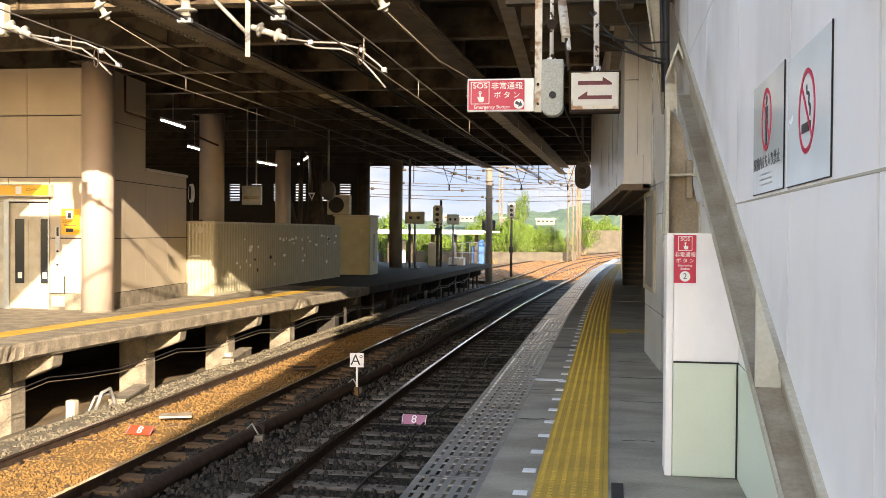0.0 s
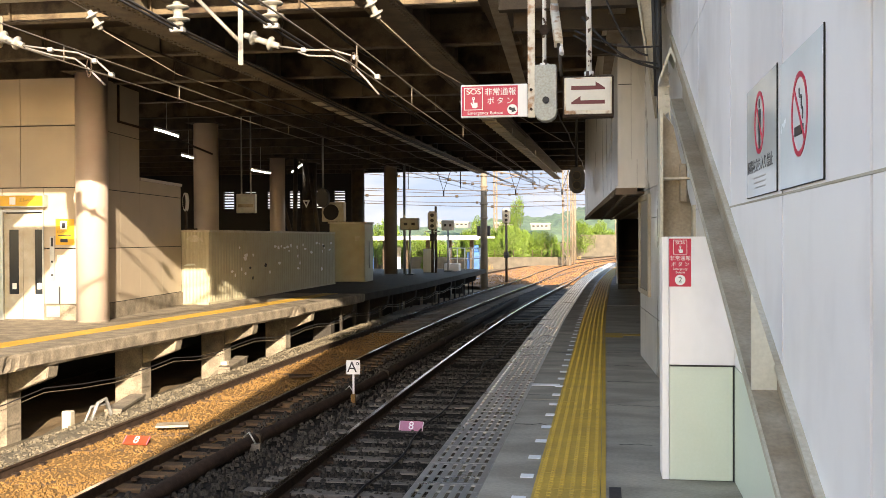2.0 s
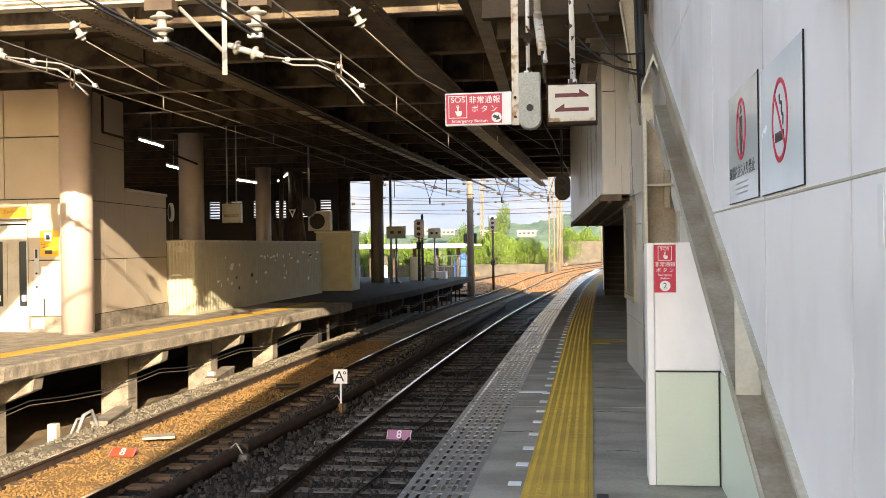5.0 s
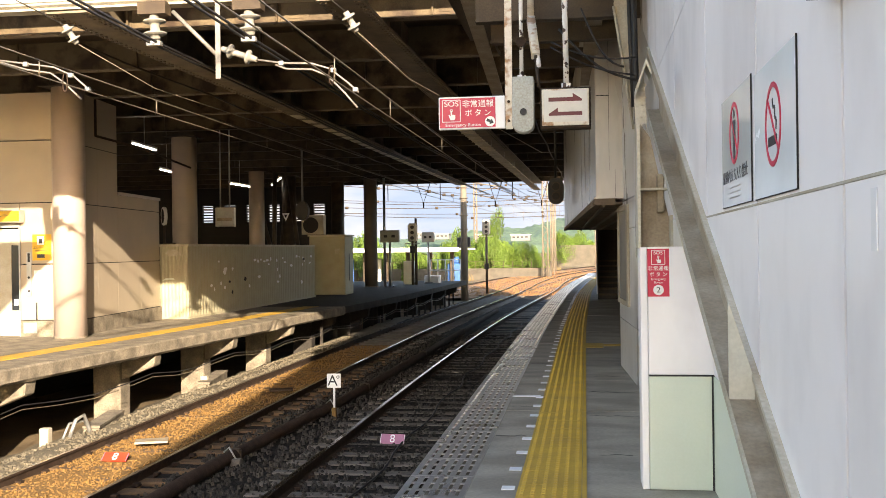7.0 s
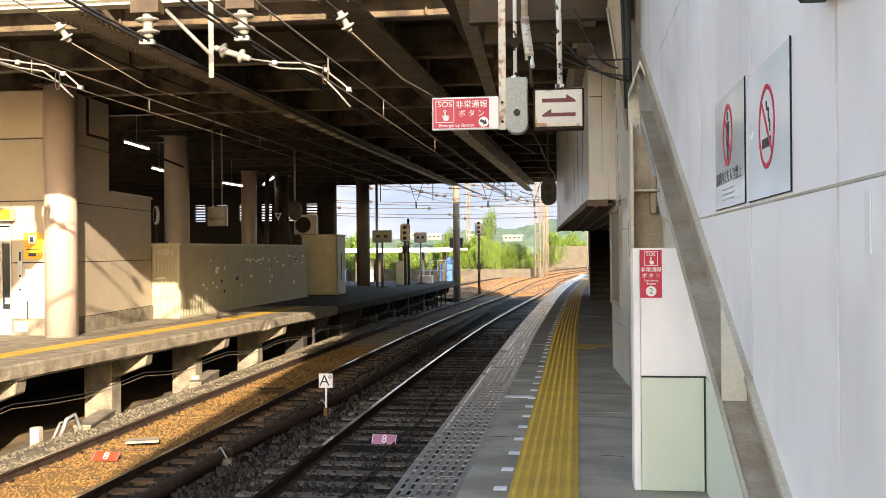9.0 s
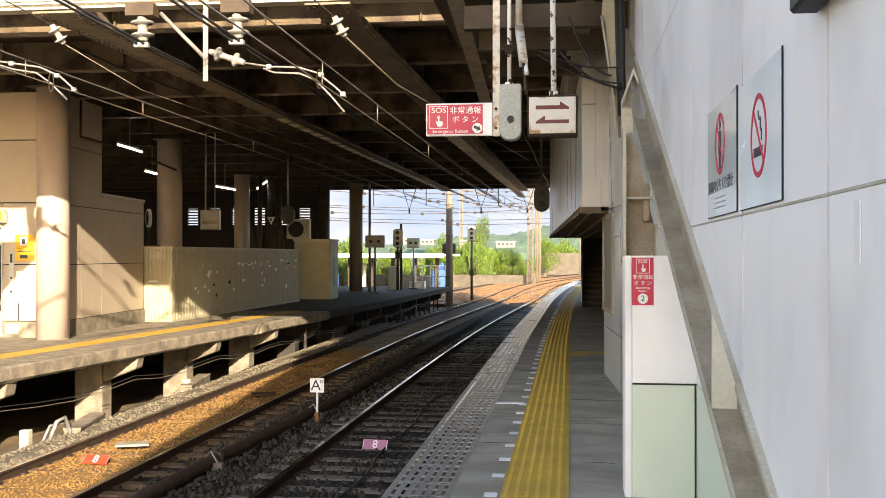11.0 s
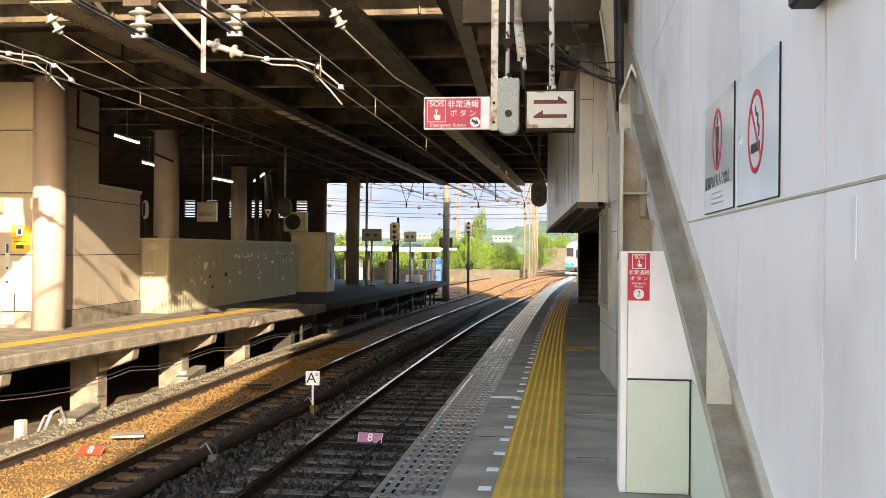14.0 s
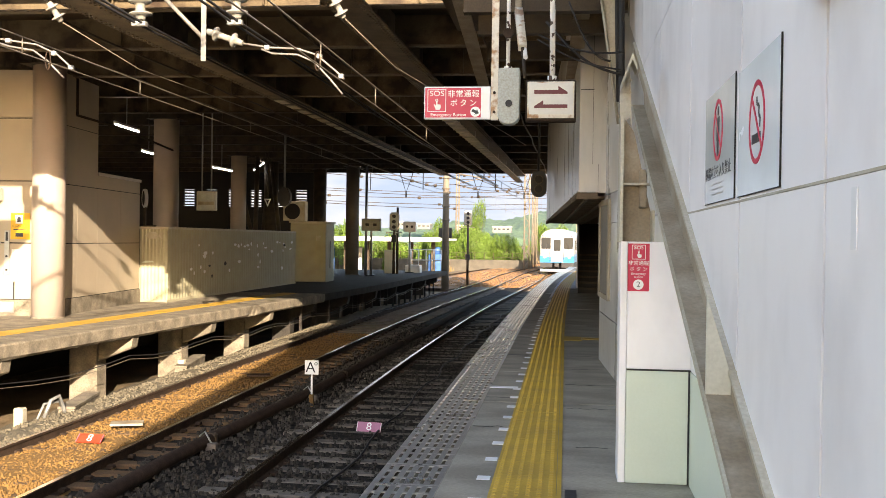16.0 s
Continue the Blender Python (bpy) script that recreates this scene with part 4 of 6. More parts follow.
def build_wall_signs():
    # u runs from far to near
    def board(y0, y1, z0, z1, label, mat_face):
        t = thing("wall_sign", label, "sign")
        m = on_wall(WX - 0.0052, (y0 + y1) / 2, (z0 + z1) / 2)
        a, b = abs(y1 - y0) / 2, (z1 - z0) / 2
        bm = BM()
        bm_poly(bm, rect(-a, a, -b, b), on_wall(WX - 0.001, (y0 + y1) / 2, (z0 + z1) / 2), 0.004)
        part("board", bm, mat_face, t)
        # dark strip draws the shadow line along the board's edge
        bm = BM()
        bm_poly(bm, rect(a, a + 0.006, -b - 0.003, b + 0.003), on_wall(WX - 0.001, (y0 + y1) / 2, (z0 + z1) / 2), 0.0045)
        bm_poly(bm, rect(-a, a, -b - 0.0035, -b), on_wall(WX - 0.001, (y0 + y1) / 2, (z0 + z1) / 2), 0.0045)
        part("edge_trim", bm, M_DARK, t, "dark edge line with the sign's edge shadow")
        return t, m, a, b
    t, m, a, b = board(3.60, 2.91, 1.663, 2.09, "white metal no-smoking sign with a red ring on the wall", M_SIGNB)
    bm = BM()
    r = 0.132
    m = m @ pose(0, -0.014, 0)
    bm_ring(bm, 0.0, 0.02, r - 0.017, r, m)
    bm_poly(bm, slash(0.0, 0.02, r - 0.01, 0.014), m)
    part("red_ring", bm, M_RED, t, "red prohibition ring")
    bm = BM()
    bm_poly(bm, rect(-0.08, 0.035, -0.045, -0.015), m, 0.0015)
    bm_poly(bm, rect(0.042, 0.065, -0.045, -0.015), m, 0.0015)
    pts = [(0.05, 0.0), (0.055, 0.03), (0.03, 0.04), (0.035, 0.07), (0.0, 0.075), (-0.005, 0.1)]
    for (u0, v0), (u1, v1) in zip(pts, pts[1:]):
        d = Vector((v0 - v1, u1 - u0)).normalized() * 0.006
        bm_poly(bm, [(u0 + d.x, v0 + d.y), (u0 - d.x, v0 - d.y), (u1 - d.x, v1 - d.y), (u1 + d.x, v1 + d.y)], m, 0.0015)
    part("cigarette", bm, M_SIGNBLK, t, "black cigarette symbol")
    t, m, a, b = board(4.43, 3.68, 1.665, 2.11, "pale grey no-entry sign with a red ring on the wall", M_SIGNG)
    bm = BM()
    r = 0.122
    bm_ring(bm, -0.02, 0.06, r - 0.018, r, m)
    bm_poly(bm, slash(-0.02, 0.06, r - 0.01, 0.014), m)
    part("red_ring", bm, M_RED, t, "red prohibition ring")
    bm = BM()
    bm_poly(bm, disc(-0.02, 0.135, 0.018, 16), m, 0.0015)
    bm_poly(bm, [(-0.055, 0.11), (0.015, 0.11), (0.012, 0.02), (0.0, 0.02), (-0.003, -0.045), (-0.037, -0.045), (-0.04, 0.02), (-0.052, 0.02)], m, 0.0015)
    part("symbol", bm, M_SIGNBLK, t, "black pictogram")
    text("lettering", "駅構内立ち入り禁止", 0.056, m @ pose(-0.02, -0.105, 0), M_SIGNBLK, t, 1.3)
    bm = BM()
    for i in range(3):
        bm_poly(bm, rect(-0.17, 0.13, -0.152 - i * 0.02, -0.148 - i * 0.02), m, 0.0012)
    part("small_print", bm, M_GALV, t)
    # dark box fixed high on the wall
    t = thing("wall_box", "dark framed box fixed high on the white wall", "box")
    bm = BM()
    bm_box(bm, WX - 0.07, WX, 1.6, 2.5, 2.085, 2.5)
    bevelled(bm, 0.008)
    part("body", bm, M_BLACK, t)
    box("cover", WX - 0.078, WX - 0.071, 1.63, 2.46, 2.12, 2.47, M_GALV, t)
    t = thing("paper_notice", "faded pale strip stuck to the white wall", "notice")
    box("strip", WX - 0.004, WX - 0.001, 2.15, 2.19, 1.49, 1.62, M_SIGNW, t)


def hand_symbol(bm, u, v, s, m, depth=0.002):
    bm_poly(bm, rect(u - 0.10 * s, u + 0.04 * s, v - 0.05 * s, v + 0.45 * s), m, depth)
    bm_poly(bm, [(u - 0.32 * s, v + 0.05 * s), (u - 0.22 * s, v + 0.1 * s), (u - 0.1 * s, v - 0.08 * s), (u - 0.1 * s, v + 0.1 * s), (u + 0.36 * s, v + 0.05 * s), (u + 0.36 * s, v - 0.3 * s), (u + 0.25 * s, v - 0.45 * s), (u - 0.12 * s, v - 0.45 * s)], m, depth)
    bm_ring(bm, u - 0.03 * s, v + 0.48 * s, 0.08 * s, 0.15 * s, m, depth, 16)


def frame_lines(bm, x0, x1, y0, y1, w, m):
    for r in (rect(x0, x1, y0, y0 + w), rect(x0, x1, y1 - w, y1), rect(x0, x0 + w, y0 + w, y1 - w), rect(x1 - w, x1, y0 + w, y1 - w)):
        bm_poly(bm, r, m)


def build_sos_signs():
    # hanging sign
    t = thing("hanging_sign", "red and white emergency button sign hung from a rusty post", "sign")
    m = to_viewer(-0.91, 8.3, 2.637)
    bm = BM()
    bm_box(bm, -1.185, -0.63, 8.301, 8.33, 2.5, 2.772)
    bevelled(bm, 0.006)
    part("board", bm, M_SIGNW, t)
    bm = BM()
    bm_poly(bm, rect(-0.265, 0.2, -0.122, 0.122), m, 0.003)
    part("red_face", bm, M_RED, t)
    m2 = m @ pose(0, 0, 0.003)
    bm = BM()
    frame_lines(bm, -0.245, -0.09, -0.075, 0.11, 0.005, m2)
    hand_symbol(bm, -0.165, -0.02, 0.085, m2)
    part("symbol", bm, M_SIGNW, t)
    text("lettering", "SOS", 0.062, m2 @ pose(-0.167, 0.075, 0), M_SIGNW, t, 1.15)
    text("lettering", "非常通報", 0.066, m2 @ pose(0.055, 0.07, 0), M_SIGNW, t)
    text("lettering", "ボ タ ン", 0.062, m2 @ pose(0.055, -0.005, 0), M_SIGNW, t)
    text("lettering", "Emergency Button", 0.038, m2 @ pose(-0.07, -0.1, 0), M_SIGNW, t, 1.05)
    bm = BM()
    bm_poly(bm, disc(0.155, -0.075, 0.042), m2)
    part("disc", bm, M_SIGNW, t)
    bm = BM()
    bm_poly(bm, [(-0.03, 0.012), (0.004, 0.012), (0.004, 0.026), (0.033, 0.0), (0.004, -0.026), (0.004, -0.012), (-0.03, -0.012)], m2 @ pose(0.155, -0.075, 0.002, 0, 0, -25))
    part("arrow", bm, M_SIGNBLK, t)
    p = thing("hanger_post", "rust-streaked cream flat hanger post", "post")
    box("bar", -0.628, -0.57, 8.31, 8.34, 2.495, 4.25, M_RUSTW, p)
    for z in (2.56, 2.72):
        bm = BM()
        bm_cyl(bm, (-0.6, 8.311, z), (-0.6, 8.295, z), 0.012, 8)
        part("bolt", bm, M_RUST, p)
    # grey bell box
    g = thing("bell_box", "speckled grey box with a rounded bottom hung from a pipe", "speaker box")
    bm = BM()
    poly = [(-0.565, 2.91), (-0.395, 2.91), (-0.388, 2.9), (-0.388, 2.54)] + [(-0.478 + 0.09 * math.cos(a), 2.52 + 0.07 * math.sin(a)) for a in (-0.1, -0.6, -1.1, -1.57, -2.0, -2.5, -3.0)] + [(-0.568, 2.54)]
    bm_prism(bm, poly, "y", 8.22, 8.36)
    bevelled(bm, 0.008)
    part("body", bm, M_GREYBOX, g)
    bm = BM()
    bm_cyl(bm, (-0.475, 8.221, 2.62), (-0.475, 8.205, 2.62), 0.028, 18)
    part("knob", bm, M_BLACK, g)
    bm = BM()
    bm_cyl(bm, (-0.49, 8.29, 2.91), (-0.49, 8.29, 4.25), 0.017, 12)
    bm_cyl(bm, (-0.49, 8.29, 2.905), (-0.49, 8.29, 2.93), 0.035, 12)
    part("pipe", bm, M_PEEL, g, "peeling black and white pipe")
    bm = BM()
    bm_cyl(bm, (-0.49, 8.25, 3.2), (-0.49, 8.33, 3.2), 0.04, 14)
    part("swivel", bm, M_RUST, g)
    # arrow sign
    a = thing("arrow_sign", "rusty white lamp box with two dark red arrows", "sign")
    bm = BM()
    bm_box(bm, -0.34, 0.07, 8.23, 8.36, 2.475, 2.81)
    bevelled(bm, 0.008)
    part("case", bm, M_RUST, a)
    bm = BM()
    bm_box(bm, -0.325, 0.055, 8.221, 8.23, 2.5, 2.797)
    bevelled(bm, 0.004)
    part("face", bm, M_RUSTW, a)
    bm = BM()
    bm_box(bm, -0.31, 0.042, 8.217, 8.222, 2.53, 2.785)
    part("pane", bm, M_HOUSE2, a)
    m = to_viewer(-0.135, 8.217, 2.655)
    for name, poly in (("arrow_right", [(-0.135, 0.04), (-0.135, 0.072), (0.06, 0.072), (0.06, 0.105), (0.135, 0.056), (0.135, 0.04)]),
                       ("arrow_left", [(0.135, -0.045), (0.135, -0.075), (-0.135, -0.075), (-0.135, -0.06), (-0.06, -0.01), (-0.06, -0.045)])):
        bm = BM()
        bm_poly(bm, poly, m, 0.003)
        part(name, bm, M_MAROON, a, "dark red arrow")
    bm = BM()
    bm_cyl(bm, (-0.125, 8.29, 2.81), (-0.14, 8.29, 4.25), 0.023, 14)
    bm_cyl(bm, (-0.125, 8.29, 2.8), (-0.125, 8.29, 2.85), 0.04, 14)
    part("pipe", bm, M_PEEL, a, "peeling white pipe")
    # fluorescent fitting
    f = thing("strip_light", "unlit white batten light under the canopy", "light")
    bm = BM()
    bm_tube(bm, [(-0.46, 9.3, 3.62), (-0.40, 8.9, 3.2)], 0.05, 4)
    part("diffuser", bm, M_RUSTW, f)
    bm = BM()
    bm_tube(bm, [(-0.43, 9.22, 3.5), (-0.37, 8.82, 3.1)], 0.02, 10)
    part("tube", bm, M_SIGNW, f)
    bm = BM()
    bm_tube(bm, [(-0.47, 9.62, 4.26), (-0.47, 9.5, 3.95), (-0.46, 9.3, 3.6)], 0.045, 4)
    part("upper_bracket", bm, M_DIRTY, f)
    bm = BM()
    bm_tube(bm, [(-0.40, 8.9, 3.2), (-0.37, 8.75, 2.9)], 0.02, 4)
    part("lower_bracket", bm, M_STEEL, f)
    # loose cables below the canopy
    c = thing("cable_bundle", "drooping grey cables under the canopy", "cable")
    rng = random.Random(8)
    for k in range(4):
        pts = []
        x0, x1 = rng.uniform(-0.35, 0.0), rng.uniform(0.35, 0.5)
        z0, z1, sag = rng.uniform(3.3, 3.9), rng.uniform(3.0, 3.3), rng.uniform(0.05, 0.25)
        for i in range(9):
            s = i / 8
            pts.append((x0 + (x1 - x0) * s, 9.2 + 0.05 * k, z0 + (z1 - z0) * s - sag * math.sin(math.pi * s)))
        bm = BM()
        bm_tube(bm, pts, rng.uniform(0.007, 0.012), 6)
        part("cable", bm, M_BLACK, c)
    # column sign
    t = thing("column_sign", "red vertical emergency button sign on the white column panel", "sign")
    m = to_viewer(0.4555, 6.352, 1.345)
    bm = BM()
    bm_poly(bm, rect(-0.066, 0.066, -0.148, 0.148), m, 0.002)
    part("red_face", bm, M_RED, t)
    m2 = m @ pose(0, 0, 0.002)
    bm = BM()
    frame_lines(bm, -0.042, 0.042, 0.05, 0.14, 0.003, m2)
    hand_symbol(bm, 0.002, 0.078, 0.042, m2)
    part("symbol", bm, M_SIGNW, t)
    bm = BM()
    bm_poly(bm, disc(0, -0.107, 0.032), m2)
    part("number_disc", bm, M_SIGNW, t)
    text("lettering", "SOS", 0.03, m2 @ pose(0, 0.122, 0), M_SIGNW, t, 1.1)
    text("lettering", "非常通報", 0.032, m2 @ pose(0, 0.025, 0), M_SIGNW, t)
    text("lettering", "ボ タ ン", 0.031, m2 @ pose(0, -0.012, 0), M_SIGNW, t)
    text("lettering", "Emergency", 0.02, m2 @ pose(0, -0.04, 0), M_SIGNW, t)
    text("lettering", "Button", 0.02, m2 @ pose(0, -0.06, 0), M_SIGNW, t)
    text("lettering", "2", 0.05, m2 @ pose(0, -0.107, 0.002), M_SIGNBLK, t)
    # hanging signal lamp past the signs
    s = thing("hanging_signal", "black round signal housing hung on a pole", "signal")
    bm = BM()
    poly = [(-0.63 + 0.18 * math.cos(a), (2.92 if math.sin(a) >= 0 else 2.68) + 0.18 * math.sin(a)) for a in (2 * math.pi * i / 28 for i in range(28))]
    bm_prism(bm, poly, "y", 22.95, 23.1)
    part("housing", bm, M_BLACK, s)
    for z in (2.9, 2.68):
        bm = BM()
        bm_cyl(bm, (-0.63, 22.95, z), (-0.63, 22.85, z), 0.09, 16)
        part("lens_hood", bm, M_DARK, s)
        bm = BM()
        bm_ring(bm, 0, 0, 0.085, 0.1, to_viewer(-0.63, 22.85, z), 0.01, 24)
        part("lens_rim", bm, M_STEEL, s)
    bm = BM()
    bm_cyl(bm, (-0.64, 23.05, 3.05), (-0.64, 23.05, 5.0), 0.03, 10)
    part("pole", bm, M_BLACK, s)


build_right_wall()
build_wall_signs()
build_sos_signs()


# ---- the far platform ----
def build_elevator():
    t = thing("elevator_tower", "beige panelled elevator tower with a stone plinth", "elevator")
    yf = 20.2
    # front wall, in panels
    for (x0, x1, z0, z1) in ((-15.5, -14.0, 0.0, 2.626), (-14.0, -13.02, 2.1, 2.626), (-12.05, -11.0, 1.31, 2.626), (-12.05, -11.0, 0.1, 1.3), (-13.02, -12.05, 2.1, 2.626),
                             (-15.5, -13.9, 2.634, 3.966), (-13.9, -12.58, 2.634, 3.966), (-12.58, -11.0, 2.634, 3.966), (-15.5, -13.9, 3.974, 5.0), (-13.9, -12.58, 3.974, 5.0), (-12.58, -11.0, 3.974, 5.0)):
        box("panel", x0 + 0.008, x1 - 0.008, yf, yf + 0.1, z0 + 0.008, z1 - 0.008, M_TILE, t)
    box("core", -15.5, -11.02, yf + 0.09, yf + 0.2, 2.1, 5.0, M_DARK, t)
    box("core", -12.05, -11.02, yf + 0.09, yf + 0.2, LZ, 2.1, M_DARK, t)
    box("core", -15.5, -14.0, yf + 0.09, yf + 0.2, LZ, 2.1, M_DARK, t)
    box("plinth", -12.05, -10.95, yf - 0.02, yf + 0.1, LZ, 0.09, M_SLAB, t)
    # side wall, which turns away from the edge
    def xs(y):
        return -10.75 - (y - 20.3) * 0.0865
    def piece(name, y0, y1, z0, z1, mtl, proud=0.0, thick=0.1):
        bm = BM()
        for v in bm_box(bm, -thick, proud, y0, y1, z0, z1):
            v.co.x += xs(v.co.y)
        return part(name, bm, mtl, t)
    for y0, y1 in ((20.3, 21.32), (21.32, 22.5), (22.5, 24.0), (24.0, 25.42)):
        for z0, z1 in ((0.1, 1.303), (1.309, 2.59), (2.596, 2.9 if y0 > 22 else 3.866), (3.872, 5.0)):
            if z0 > 3.5 and y0 > 22:
                continue
            piece("panel", y0 + 0.004, y1 - 0.004, z0 + 0.006, z1 - 0.006, M_TILE)
    piece("core", 20.32, 22.48, LZ, 5.0, M_DARK, -0.012)
    piece("core", 22.48, 25.4, LZ, 2.9, M_DARK, -0.012)
    piece("plinth", 20.25, 25.45, LZ, 0.09, M_SLAB, 0.03)
    piece("coping", 22.5, 25.45, 2.9, 2.97, M_PINK, 0.03, 0.16)
    box("back_core", -15.5, -11.2, 22.4, 22.5, LZ, 5.0, M_DARK, t)
    # doors
    d = thing("elevator_door", "cream sliding elevator doors with tall dark windows, closed", "door")
    for x0, x1, a, b in ((-13.0, -12.56, -12.89, -12.66), (-12.552, -12.07, -12.28, -12.085)):
        bm = BM()
        bm_box(bm, x0, a, yf + 0.03, yf + 0.08, LZ + 0.01, 2.07)
        bm_box(bm, b, x1, yf + 0.03, yf + 0.08, LZ + 0.01, 2.07)
        bm_box(bm, a, b, yf + 0.03, yf + 0.08, LZ + 0.01, 0.31)
        bm_box(bm, a, b, yf + 0.03, yf + 0.08, 1.72, 2.07)
        leaf = part("leaf", bm, M_CREAM, d)
        box("window_pane", a, b, yf + 0.045, yf + 0.05, 0.31, 1.72, M_GLASS, leaf, "dark glass")
        box("sticker", (a + b) / 2 - 0.05, (a + b) / 2 + 0.05, yf + 0.04, yf + 0.044, 0.42, 0.55, M_SIGNW, leaf)
    bm = BM()
    bm_box(bm, -13.12, -13.0, yf - 0.03, yf + 0.1, LZ, 2.1)
    bm_box(bm, -12.07, -12.04, yf - 0.03, yf + 0.1, LZ, 2.1)
    bm_box(bm, -13.12, -12.04, yf - 0.03, yf + 0.1, 2.1, 2.15)
    part("door_frame", bm, M_GALV, d)
    box("side_pane", -14.0, -13.12, yf + 0.02, yf + 0.06, LZ, 2.1, M_CREAM, d)
    # sign boards and call panel
    s = thing("elevator_sign", "long yellow elevator sign box over the doors", "sign")
    bm = BM()
    bm_box(bm, -13.9, -11.93, yf - 0.2, yf - 0.02, 2.2, 2.47)
    bevelled(bm, 0.01)
    part("case", bm, M_GALV, s)
    box("face", -13.88, -11.95, yf - 0.206, yf - 0.2, 2.225, 2.45, M_SIGNY, s, "yellow face")
    box("symbol_plate", -12.72, -12.58, yf - 0.21, yf - 0.206, 2.26, 2.42, M_SIGNW, s)
    text("lettering", "エレベーター", 0.09, to_viewer(-12.25, yf - 0.207, 2.35), M_SIGNBLK, s, 0.9)
    s = thing("elevator_plate", "yellow elevator notice with a white symbol", "sign")
    box("plate", -11.76, -11.33, yf - 0.015, yf - 0.001, 1.385, 1.945, M_SIGNY, s)
    box("symbol_plate", -11.65, -11.49, yf - 0.02, yf - 0.015, 1.72, 1.9, M_SIGNW, s)
    box("symbol", -11.61, -11.53, yf - 0.023, yf - 0.02, 1.75, 1.86, M_SIGNBLK, s)
    text("lettering", "エレベーター", 0.075, to_viewer(-11.55, yf - 0.016, 1.66), M_SIGNBLK, s, 0.85)
    box("small_print", -11.7, -11.4, yf - 0.018, yf - 0.015, 1.58, 1.6, M_SIGNBLK, s)
    box("symbol", -11.65, -11.48, yf - 0.018, yf - 0.015, 1.44, 1.52, M_SIGNBLK, s)
    s = thing("call_panel", "narrow grey elevator call panel with buttons", "call panel")
    box("plate", -11.9, -11.79, yf - 0.02, yf - 0.001, 0.62, 1.57, M_GALV, s, "", 0.004)
    box("display", -11.87, -11.82, yf - 0.024, yf - 0.02, 1.35, 1.54, M_BLACK, s)
    for z in (1.02, 0.73):
        bm = BM()
        bm_cyl(bm, (-11.845, yf - 0.02, z), (-11.845, yf - 0.03, z), 0.025, 12)
        part("button", bm, M_BLACK, s)
    s = thing("notice_paper", "small white notices on the elevator wall", "notice")
    box("sheet", -11.74, -11.57, yf - 0.006, yf - 0.001, 0.98, 1.17, M_SIGNW, s)
    box("sheet", -11.73, -11.61, yf - 0.006, yf - 0.001, 0.62, 0.73, M_GALV, s)
    box("slot", -11.7, -11.67, yf - 0.01, yf - 0.001, 0.1, 0.48, M_BLACK, s)
    box("grille", -11.98, -11.67, yf - 0.03, yf - 0.021, -0.18, 0.05, M_GALV, s)


def column(x, y, r, z1, mtl, label):
    t = thing("column", label, "column", "deck columns")
    bm = BM()
    bm_cyl(bm, (x, y, LZ), (x, y, z1), r, 32)
    part("shaft", bm, mtl, t)
    bm = BM()
    bm_cyl(bm, (x, y, LZ), (x, y, LZ + 0.03), r + 0.012, 32)
    part("foot_ring", bm, M_SLAB, t)
    bm = BM()
    bm_box(bm, x - r - 0.1, x + r + 0.1, y - r - 0.1, y + r + 0.1, z1, 5.0 if z1 < 4.98 else z1 + 0.02)
    part("cap", bm, M_STEEL, t)
    return t


